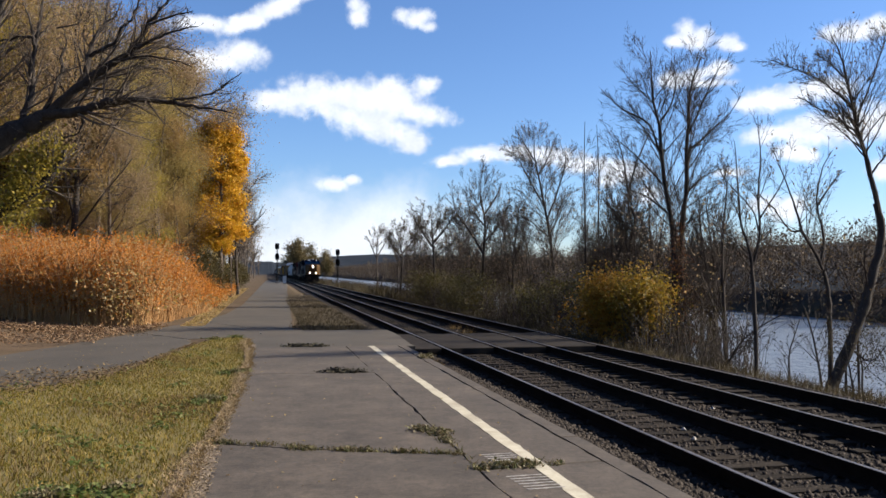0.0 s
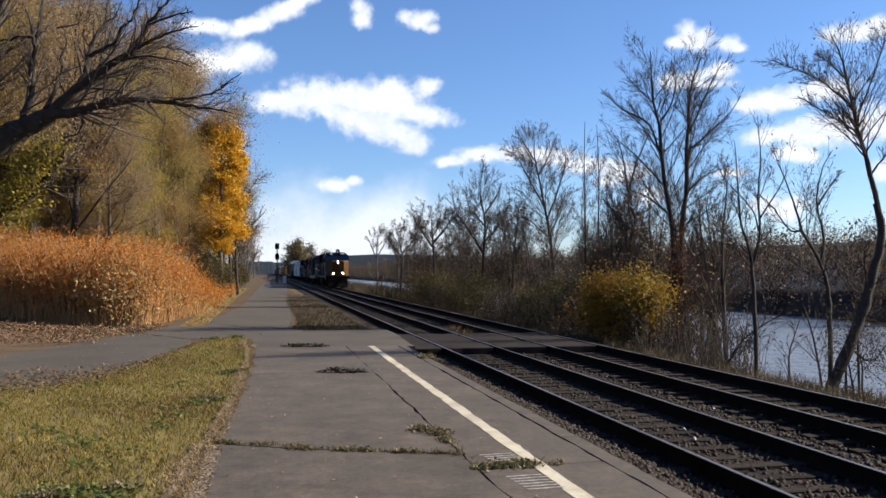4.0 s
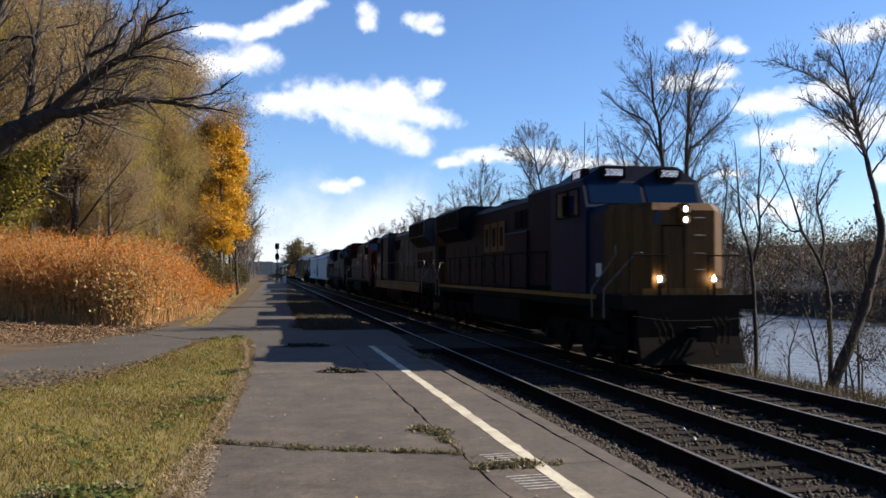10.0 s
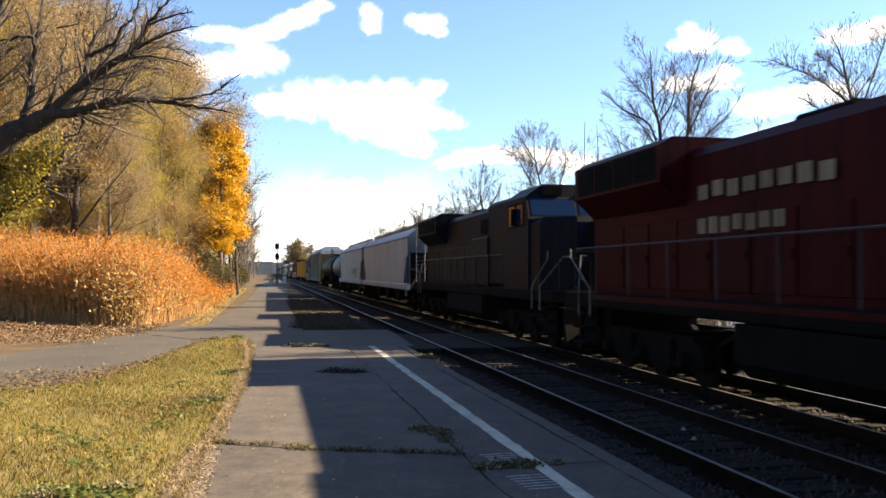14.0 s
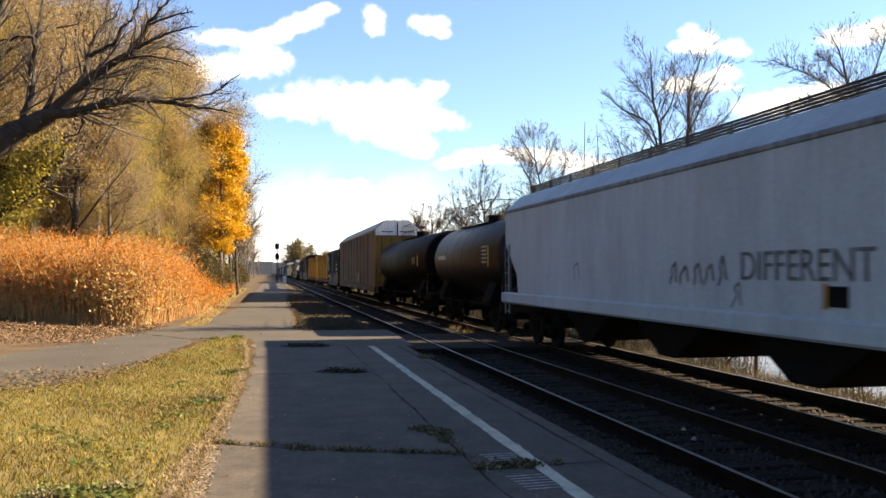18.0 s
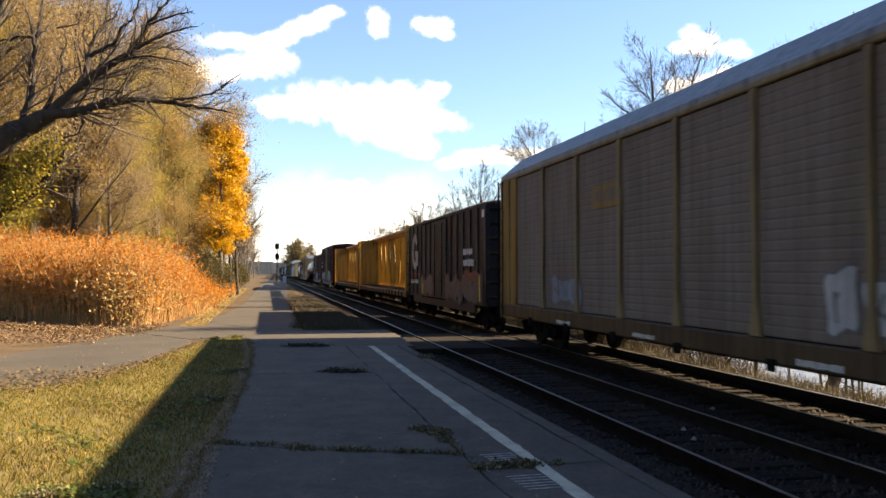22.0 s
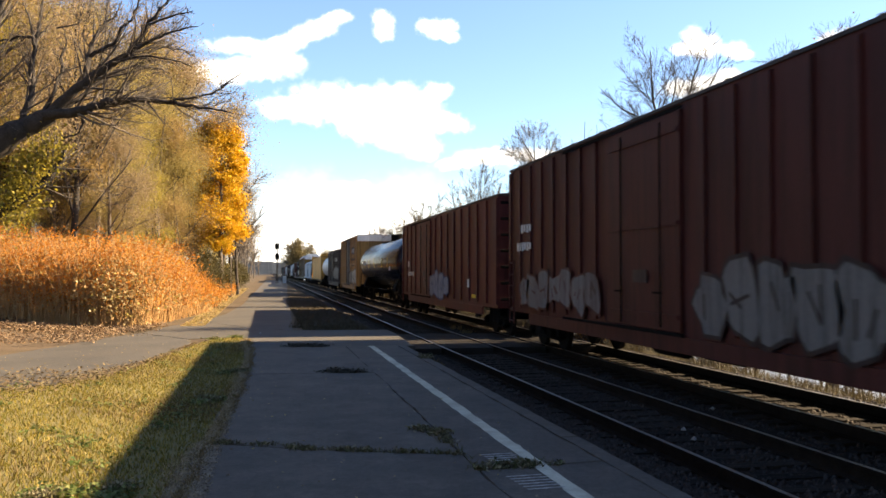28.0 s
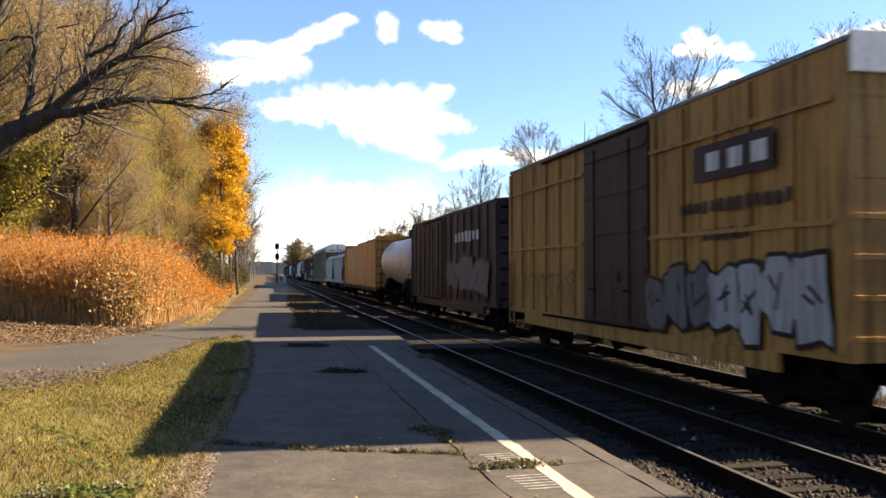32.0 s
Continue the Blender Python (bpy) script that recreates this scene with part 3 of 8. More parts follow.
# ---- plants: leaves and stems ----
leaf_olive = leafy("leaves_olive", [(0.173, 0.143, 0.0508), (0.254, 0.204, 0.0698), (0.326, 0.253, 0.0828), (0.192, 0.143, 0.0698)], 0.7, 0.52)
leaf_brown = leafy("leaves_brown", [(0.19, 0.136, 0.0846), (0.286, 0.203, 0.117), (0.227, 0.179, 0.0975), (0.157, 0.108, 0.0781)], 0.7, 0.52)
leaf_green = leafy("leaves_yellow_green", [(0.161, 0.143, 0.0236), (0.246, 0.203, 0.0315), (0.342, 0.259, 0.0393), (0.161, 0.13, 0.0315)], 0.7, 0.52)
leaf_orange = leafy("leaves_orange_maple", [(0.432, 0.209, 0.00864), (0.518, 0.288, 0.0144), (0.562, 0.36, 0.0252), (0.331, 0.158, 0.00864)])
leaf_ochre = leafy("leaves_ochre", [(0.243, 0.162, 0.0539), (0.325, 0.215, 0.072), (0.18, 0.124, 0.0599), (0.271, 0.168, 0.072)], 0.7, 0.52)
leaf_gold = leafy("leaves_gold", [(0.257, 0.134, 0.0153), (0.331, 0.19, 0.0214), (0.208, 0.134, 0.0214), (0.306, 0.134, 0.0184)])
leaf_rust = leafy("leaves_rust", [(0.29, 0.099, 0.015), (0.39, 0.139, 0.02), (0.45, 0.195, 0.03), (0.24, 0.09, 0.021)], 0.7, 0.5)
leaf_straw = leafy("leaves_straw", [(0.302, 0.216, 0.0936), (0.36, 0.274, 0.13), (0.216, 0.13, 0.0504), (0.259, 0.216, 0.0576)])
leaf_dull = leafy("leaves_dull", [(0.0936, 0.072, 0.0324), (0.137, 0.104, 0.0432), (0.072, 0.054, 0.0288), (0.115, 0.101, 0.036)])
leaf_tan = leafy("leaves_tan", [(0.115, 0.072, 0.036), (0.173, 0.122, 0.0648), (0.072, 0.0468, 0.0252), (0.216, 0.173, 0.0864)])
leaf_brush = leafy("leaves_brush", [(0.03, 0.026, 0.011), (0.052, 0.044, 0.016), (0.07, 0.05, 0.019), (0.05, 0.048, 0.014)])
leaf_far = leafy("leaves_far_brown", [(0.0353, 0.0269, 0.0207), (0.0605, 0.0441, 0.0288), (0.0756, 0.0518, 0.0259), (0.0302, 0.0259, 0.023)])
grass_m = leafy("grass_blades", [(0.054, 0.058, 0.0062), (0.104, 0.093, 0.010), (0.168, 0.127, 0.019), (0.25, 0.178, 0.044)], 0.7, 0.3)
weed_m = leafy("weed_leaves", [(0.042, 0.05, 0.0144), (0.08, 0.074, 0.027), (0.06, 0.045, 0.024), (0.15, 0.118, 0.06)], 0.7, 0.3)
bank_m = leafy("bank_grass_brown", [(0.037, 0.0285, 0.0145), (0.058, 0.0475, 0.0225), (0.0285, 0.0235, 0.0115), (0.0959, 0.0728, 0.0428)], 0.7, 0.3)
dry_m = leafy("dry_grass", [(0.0983, 0.0629, 0.0245), (0.166, 0.112, 0.0398), (0.0756, 0.0524, 0.0214), (0.204, 0.136, 0.052)], 0.7, 0.3)


def put(ob, x, y, turn=0.0, s=1.0, dz=0.0):
    c = copy_thing(ob, pose(x, y, ground_z(x, y) + dz, 0, 0, turn))
    c.scale = (s, s, s)
    return c


def drop(ob):
    for o in (*ob.children_recursive, ob):
        bpy.data.objects.remove(o)


# bare and half-bare trees on the river bank: the single ones that stand out
def stand(ob, x, y, turn=0.0):
    ob.matrix_basis = pose(x, y, ground_z(x, y), 0, 0, turn)
    return ob


L1 = "bare grey-brown deciduous tree on the river bank"
limb_tree("tree", "tall slender bare tree with two close trunks on the bank",
          [([(15.23, 30.5, -2.2), (15.23, 30.5, -0.43), (15.16, 30.5, 3.43), (14.9, 30.5, 4.94), (14.7, 30.5, 6.45), (14.59, 30.5, 7.74), (14.37, 30.5, 8.6), (14.28, 30.5, 9.67), (14.26, 30.5, 10.5)], 0.13, 0.012, 46),
           ([(15.39, 30.5, -2.2), (15.39, 30.5, -0.44), (15.49, 30.5, 3.44), (15.69, 30.5, 5.17), (15.75, 30.5, 7.13), (15.83, 30.5, 8.22), (15.93, 30.5, 9.2), (16.2, 30.5, 9.98), (16.39, 30.5, 10.43)], 0.13, 0.012, 46),
           ([(14.72, 30.5, 6.34), (14.29, 30.65, 7.71), (13.49, 30.8, 8.18), (13.05, 30.95, 8.52), (12.79, 31.1, 8.98)], 0.05, 0.009, 22),
           ([(15.78, 30.5, 7.34), (16.24, 30.33, 8.42), (16.68, 30.17, 9.49), (17.01, 30, 10.16)], 0.045, 0.009, 22),
           ([(15.77, 30.5, 6.69), (16.84, 30.67, 7.58), (17.66, 30.83, 8.23), (18.35, 31, 9.12)], 0.04, 0.009, 20),
           ([(14.81, 30.5, 5.37), (13.89, 30.3, 6.18), (13.13, 30.1, 6.73), (12.64, 29.9, 6.94)], 0.04, 0.009, 16),
           ([(15.62, 30.5, 5.06), (16.71, 30.8, 5.88), (17.84, 31.1, 6.27)], 0.035, 0.009, 16),
           ([(14.59, 30.5, 7.74), (15.17, 30.63, 8.54), (15.44, 30.77, 9.57), (15.37, 30.9, 10.26)], 0.04, 0.009, 16),
           ([(15.01, 30.5, 4.29), (14.09, 30.75, 5.05), (13.28, 31, 5.28)], 0.035, 0.009, 16),
           ([(15.49, 30.5, 3.87), (16.39, 30.25, 4.4), (17.08, 30, 4.93)], 0.035, 0.009, 16)],
          11, bark_dark_m, twig_dark_m, FINE, None, 0, 0.1, 0.06, "tree", 1.05, 0.0042, 3.2, (30, 62))
limb_tree("tree", "thin dark bare tree with a few dry leaves by the water",
          [([(15.5, 25.4, -2.2), (15.5, 25.4, -1.14), (15.41, 25.4, 1.41), (15.3, 25.4, 2.68), (14.99, 25.4, 3.6), (14.89, 25.4, 4.87), (14.78, 25.4, 6.34)], 0.09, 0.01, 18),
           ([(15.4, 25.4, 2.32), (15.65, 25.4, 3.42), (15.59, 25.4, 4.52), (15.7, 25.4, 5.81), (15.61, 25.4, 7.19)], 0.05, 0.009, 16),
           ([(15.65, 25.4, 3.33), (15.44, 25.53, 4.16), (14.62, 25.67, 5.08), (14.4, 25.8, 5.64)], 0.03, 0.008, 10),
           ([(15.62, 25.4, 3.79), (16.15, 25.2, 4.7), (16.43, 25, 5.41)], 0.03, 0.008, 10)],
          14, bark_dark_m, twig_dark_m, FINE, leaf_tan, 90, 0.09, 0.35, "tree", 1.0, 0.004, 2.2, (25, 55))
limb_tree("tree", "dark forked bare tree by the water with a few brown leaves",
          [([(15.94, 22.3, -2.2), (15.94, 22.3, -1.45), (15.93, 22.3, 0.83), (15.84, 22.3, 1.81), (15.59, 22.3, 2.46), (15.09, 22.3, 3.27), (14.88, 22.3, 3.92), (14.56, 22.3, 4.73), (14.18, 22.3, 5.61)], 0.085, 0.01, 18),
           ([(15.66, 22.3, 2.38), (15.78, 22.3, 3.11), (15.57, 22.3, 4.01), (15.69, 22.3, 4.91), (16.03, 22.3, 5.58)], 0.045, 0.009, 14),
           ([(15.09, 22.3, 3.27), (14.73, 22.43, 3.35), (14.37, 22.57, 3.93), (14, 22.7, 4.35)], 0.035, 0.008, 10),
           ([(15.57, 22.3, 4.01), (16.01, 22.15, 4.74), (16.18, 22, 5.06)], 0.03, 0.008, 9)],
          15, bark_dark_m, twig_dark_m, FINE, leaf_tan, 110, 0.09, 0.35, "tree", 1.0, 0.0038, 2.2, (25, 58))
limb_tree("tree", "leaning dark tree with sparse dry leaves over the river",
          [([(14.62, 20.5, -2.2), (14.62, 20.5, -1.16), (15.18, 20.5, 0.02), (15.7, 20.5, 1.22), (16.03, 20.5, 2.28), (16.25, 20.5, 3.05), (16.11, 20.5, 3.96)], 0.18, 0.085, 8),
           ([(16.25, 20.5, 3.05), (16.11, 20.5, 3.96), (15.86, 20.5, 5.03), (15.62, 20.5, 5.78), (15.44, 20.5, 6.39), (15.29, 20.5, 7.15), (15.08, 20.5, 7.9), (14.78, 20.5, 8.47)], 0.088, 0.01, 46),
           ([(15.62, 20.5, 5.78), (15.33, 20.6, 6.07), (14.9, 20.7, 6.31), (14.42, 20.8, 6.62), (14.02, 20.9, 6.87)], 0.03, 0.007, 34),
           ([(15.4, 20.5, 6.54), (14.86, 20.4, 6.88), (14.25, 20.3, 7.21), (13.47, 20.2, 7.42), (12.61, 20.1, 7.62)], 0.028, 0.007, 46),
           ([(15.21, 20.5, 7.3), (14.69, 20.5, 7.73), (14.27, 20.5, 7.94)], 0.022, 0.006, 30),
           ([(15.93, 20.5, 4.72), (16.42, 20.5, 5.27), (16.99, 20.5, 5.83)], 0.032, 0.007, 22),
           ([(15.52, 20.5, 6.16), (16.1, 20.67, 7.22), (16.59, 20.83, 8.22), (17.01, 21, 9.23)], 0.03, 0.007, 28),
           ([(15.53, 20.5, -2.2), (15.53, 20.5, 0.77), (16.04, 20.5, 0.92), (16.75, 20.5, 1.52)], 0.04, 0.009, 10),
           ([(15.17, 20.5, -2.2), (15.17, 20.5, -0.05), (15.7, 20.3, -0.27), (16.23, 20.1, 0.34)], 0.04, 0.009, 10)],
          16, bark_dark_m, twig_dark_m, FINE, leaf_tan, 300, 0.075, 0.3, "tree", 1.5, 0.0026, 2.6, (25, 60))
for k, (pts, r, n) in enumerate((([(14.9, 22.5, -1.6), (14.8, 22.6, -0.4), (15.3, 22.8, 0.7)], 0.04, 9), ([(14.8, 26.5, -1.5), (15.4, 26.0, -0.1), (16.8, 25.5, 0.9)], 0.05, 14),
                                 ([(15.4, 21.8, -1.7), (15.2, 22.0, 0.2), (15.0, 22.4, 1.6)], 0.04, 9))):
    limb_tree("sapling", "thin leafless sapling leaning over the water", [(pts, r, 0.012, n)], 19 + k, bark_dark_m, bark_dark_m, FINE, None, 0, 0.1, 0.2, "sapling")
limb_tree("tree", "bare spreading tree with a few pale leaves in its top",
          [([(17.04, 49.6, -2.2), (17.04, 49.6, 0.13), (16.81, 49.6, 2.85), (16.53, 49.6, 4.88), (16.07, 49.6, 7.26), (15.73, 49.6, 8.78), (15.66, 49.6, 10.31)], 0.14, 0.014, 36),
           ([(16.39, 49.6, 5.9), (15.4, 49.93, 7.79), (14.79, 50.27, 9.01), (14.07, 50.6, 9.66)], 0.06, 0.012, 24),
           ([(16.46, 49.6, 5.22), (17.13, 49.27, 7.25), (17.38, 48.93, 8.57), (17.26, 48.6, 9.47)], 0.06, 0.012, 24),
           ([(15.94, 49.6, 7.94), (16.82, 49.9, 9.36), (17.29, 50.2, 10.46)], 0.05, 0.012, 18),
           ([(16.6, 49.6, 4.2), (14.99, 49.2, 5.35), (13.5, 48.8, 5.8)], 0.05, 0.012, 20),
           ([(15.83, 49.6, 8.61), (14.95, 49.6, 9.95), (14.6, 49.6, 10.55)], 0.04, 0.012, 18)],
          13, bark_dark_m, twig_dark_m, FINE, leaf_brown, 1100, 0.08, 0.3, "tree", 1.5, 0.0055, 3.8, (30, 65))
limb_tree("tree", "thin straight bare tree on the bank", [([(15.89, 41.6, -2.2), (15.89, 41.6, -0.14), (15.84, 41.6, 3.88), (15.8, 41.6, 7.34), (15.84, 41.6, 9.8)], 0.08, 0.012, 28)],
          17, bark_dark_m, twig_dark_m, FINE, None, 0, 0.1, 0.3, "tree", 0.7, 0.006, 2.0, (20, 45))
limb_tree("tree", "slender straight bare tree beside its neighbour", [([(16.62, 41.6, -2.2), (16.62, 41.6, -0.14), (16.54, 41.6, 3.89), (16.59, 41.6, 7.07), (16.48, 41.6, 9.62)], 0.07, 0.012, 26)],
          18, bark_dark_m, twig_dark_m, FINE, None, 0, 0.1, 0.3, "tree", 0.7, 0.006, 2.0, (20, 45))
limb_tree("tree", "forked bare tree on the bank",
          [([(15.92, 36.5, -2.2), (15.92, 36.5, -0.39), (16.05, 36.5, 3.42), (16.3, 36.5, 4.32), (15.96, 36.5, 5.72), (15.7, 36.5, 7.25), (15.38, 36.5, 8.26)], 0.12, 0.012, 30),
           ([(15.96, 36.5, 5.72), (16.42, 36.67, 7.03), (16.95, 36.83, 8.05), (17.31, 37, 8.72)], 0.06, 0.011, 20),
           ([(16.22, 36.5, 4.58), (16.88, 36.25, 4.95), (17.45, 36, 5.45)], 0.05, 0.01, 16),
           ([(16.17, 36.5, 3.94), (15.33, 36.75, 4.84), (14.91, 37, 5.49)], 0.05, 0.01, 16),
           ([(16.11, 36.5, 3.17), (16.98, 36.5, 3.56), (17.53, 36.5, 3.18)], 0.04, 0.01, 14)],
          20, bark_dark_m, twig_dark_m, FINE, None, 0, 0.1, 0.15, "tree", 1.05, 0.0048, 3.0, (28, 62))
limb_tree("tree", "broad bare tree with several stems on the bank",
          [([(15.04, 60, -2.2), (15.04, 60, -0.24), (15.21, 60, 3.8), (15.25, 60, 5.82), (14.96, 60, 7.44), (14.88, 60, 8.74)], 0.16, 0.014, 34),
           ([(15.17, 60, 3.39), (14.29, 60.5, 5.03), (13.32, 61, 6.59), (13.17, 61.5, 8.15)], 0.1, 0.013, 28),
           ([(15.21, 60, 4.2), (16.18, 59.25, 5.59), (16.8, 58.5, 7.34)], 0.09, 0.013, 28),
           ([(15.21, 60, 5.42), (14.09, 60, 6.82), (13.92, 60, 7.83)], 0.06, 0.013, 22),
           ([(15.21, 60, 6.23), (16.18, 60, 7.66), (16.43, 60, 8.48)], 0.06, 0.013, 20)],
          22, bark_dark_m, twig_dark_m, FINE, leaf_brown, 300, 0.12, 0.2, "tree", 1.2, 0.0065, 4.2, (30, 65))
limb_tree("tree", "broad bare tree with olive-brown remains of leaves",
          [([(13.18, 68, -2.2), (13.18, 68, -0.52), (13.08, 68, 3.55), (12.94, 68, 5.36), (12.81, 68, 7.08)], 0.15, 0.014, 34),
           ([(13.08, 68, 4), (11.93, 68.75, 5.84), (11.49, 69.5, 7.03)], 0.09, 0.013, 30),
           ([(13.04, 68, 4.45), (14.17, 67.25, 6.01), (14.34, 66.5, 7.09)], 0.09, 0.013, 30),
           ([(13.04, 68, 3.1), (14.56, 68, 4.46), (15.5, 68, 5.38)], 0.07, 0.013, 22)],
          23, bark_dark_m, twig_dark_m, FINE, leaf_dull, 900, 0.12, 0.2, "tree", 1.2, 0.007, 4.2, (35, 70))
limb_tree("tree", "low rounded bare tree at the water's edge",
          [([(12.17, 80, -2.2), (12.17, 80, -0.43), (12.38, 80, 3.26), (12.05, 80, 5.11), (11.73, 80, 6.32)], 0.15, 0.014, 30),
           ([(12.32, 80, 3.79), (13.74, 80.75, 5.42), (14.25, 81.5, 6.81)], 0.09, 0.013, 26),
           ([(12.32, 80, 3.53), (11.1, 79.25, 4.82), (10.63, 78.5, 5.56)], 0.08, 0.013, 24)],
          24, bark_dark_m, twig_dark_m, FINE, leaf_dull, 500, 0.12, 0.2, "tree", 1.2, 0.008, 4.0, (35, 70))
limb_tree("tree", "small pale bare tree farther down the bank",
          [([(11.93, 95, -2.2), (11.93, 95, -0.27), (11.86, 95, 3.47), (11.92, 95, 5.66), (11.92, 95, 6.47)], 0.12, 0.013, 26),
           ([(11.86, 95, 3.47), (11.1, 95, 5.34), (10.79, 95, 5.96)], 0.07, 0.013, 20),
           ([(11.86, 95, 3.78), (12.8, 95, 5.35), (13.18, 95, 5.98)], 0.07, 0.013, 20)],
          25, bark_m, twig_m, FINE, None, 0, 0.1, 0.2, "tree", 0.6, 0.010, 3.6, (30, 60))

# red-brown creeper on the twin trunks, dark growth at the leaning tree's foot
creeper = thing("vine", "red-brown creeper round the lower trunks of the twin tree", "vine")
rc = np.random.default_rng(27)
cz = -0.6 + 4.6 * rc.uniform(0, 1, 3000) ** 1.3
cw = 0.34 - 0.055 * cz
part("stem", Geo().pipe([(15.1, 30.36, -1.2), (15.12, 30.34, 0.4), (15.02, 30.36, 1.8), (15.1, 30.36, 3.2)], 0.02), bark_dark_m, creeper)
part("leaves", array_mesh("leaves", *leaf_quads(np.stack([15.3 + rc.normal(0, 1, 3000) * cw, 30.4 + rc.normal(0, 1, 3000) * cw, cz], 1), 0.08, rc), 4,
                          leafy("creeper_leaves", [(0.11, 0.045, 0.022), (0.17, 0.07, 0.028), (0.08, 0.05, 0.026), (0.14, 0.085, 0.03)])), None, creeper)

# the other bank trees
kinds = [tree("tree", 30 + i, 9.5, 0.13, BARE, L1, bark_dark_m, leaf_brown if i % 2 else None, 120, 0.13, twig=twig_dark_m, clump=0.3, thin=0.0048) for i in range(5)]
rt = np.random.default_rng(8)
for i in range(38):
    y = 46 + i * 2.0 + rt.uniform(-1, 1) + max(0, i - 25) * 6
    x = rt.uniform(13.4, 17.4) if y > 70 else rt.uniform(15.2, 17.6)
    put(kinds[i % 5], x, y, rt.uniform(0, 360), (rt.uniform(0.3, 0.5) if y > 62 else rt.uniform(0.5, 0.75)) if y < 96 else rt.uniform(0.1, 0.22))
for i in range(46):
    put(kinds[(i * 3) % 5], rt.uniform(16.0, 18.2), 33 + i * 1.45 + rt.uniform(-1, 1), rt.uniform(0, 360), rt.uniform(0.5, 0.82) * (0.75 if i > 18 else 1))
for i in range(22):
    y = 52 + i * 2.2 + rt.uniform(-1, 1)
    put(kinds[(i * 2) % 5], rt.uniform(14.2, 17.4), y, rt.uniform(0, 360), rt.uniform(0.72, 0.95))
for i in range(16):
    put(kinds[(i * 2 + 1) % 5], rt.uniform(15.8, 18.0), 29.5 + i * 1.0 + rt.uniform(-0.5, 0.5), rt.uniform(0, 360), rt.uniform(0.6, 0.9))
for k in kinds:
    drop(k)

# bush with yellow-green leaves by the track
SHRUB = [(5, 9, 0.12, 0.0, 40, 0.75), (4, 6, 0.16, 0.03, 38, 0.55), (3, 0, 0.2, 0.0, 0, 0)]
stand(tree("bush", 41, 2.6, 0.05, SHRUB, "bush with yellow and green autumn leaves beside the track", bark_dark_m, leafy("leaves_bush_gold", [(0.19, 0.15, 0.02), (0.29, 0.18, 0.02), (0.14, 0.12, 0.02), (0.31, 0.16, 0.018)]), 8500, 0.1, clump=0.36), 13.05, 29.3)
stand(tree("bush", 42, 2.4, 0.05, SHRUB, "bush with golden autumn leaves beside the track", bark_dark_m, leaf_gold, 8500, 0.1, clump=0.36), 12.7, 30.4)
stand(tree("bush", 43, 3.6, 0.05, SHRUB, "shrub with sparse orange leaves under the trees", bark_dark_m, leaf_ochre, 900, 0.08, clump=0.4), 15.2, 31.8)

for k, (x, y, hgt) in enumerate(((15.1, 20.1, 1.9), (15.9, 20.9, 2.4), (16.3, 19.9, 2.0))):
    stand(tree("bush", 47 + k, hgt, 0.045, SHRUB, "dark tangled bush at the leaning tree's foot", bark_dark_m, leaf_brush, 700, 0.05, clump=0.3), x, y)
bank_bush = tree("bush", 46, 2.3, 0.045, SHRUB, "low bush with dull olive leaves under the bank trees", bark_dark_m,
                 leafy("leaves_dull_olive", [(0.046, 0.046, 0.0135), (0.078, 0.074, 0.019), (0.105, 0.082, 0.027), (0.046, 0.038, 0.018)]), 2400, 0.09, clump=0.42)
for i in range(20):
    put(bank_bush, rt.uniform(12.4, 15.2), 35.5 + i * 1.9 + rt.uniform(-0.8, 0.8), rt.uniform(0, 360), rt.uniform(0.5, 1.25))
drop(bank_bush)

# woods behind the shrubs: trees with olive and brown foliage
woods = [tree("tree", 50 + i, 11.5, 0.2, LEAFED, "deciduous tree with thin %s autumn foliage" % ("olive", "brown", "yellow-green", "golden brown", "olive")[i], bark_m,
              (leaf_olive, leaf_brown, leaf_green, leaf_ochre, leaf_olive)[i], (62000, 44000, 52000, 44000, 44000)[i], 0.063, clump=(0.5, 0.55, 0.42, 0.5, 0.6)[i], twig=twig_m, thin=0.01, bunch=(300, 240, 260, 240, 220)[i]) for i in range(5)]
wood_bare = [tree("tree", 56 + i, 11.5, 0.17, BARE, "half-bare tree with grey-brown twigs at the wood's edge", bark_dark_m, leaf_brown, 5200, 0.07, twig=twig_m, clump=0.4, thin=0.011) for i in range(2)]
for i in range(46):
    row = i % 3
    y = 36 + (i // 3) * 4.6 + rt.uniform(-1.5, 1.5)
    x = -7.5 - row * 5 - rt.uniform(0, 2.5) - max(0, 55 - y) * 0.25
    put(woods[int(rt.integers(0, 5))], x, y, rt.uniform(0, 360), rt.uniform(0.85, 1.15) + 0.42 * smooth(-8, -14, x))
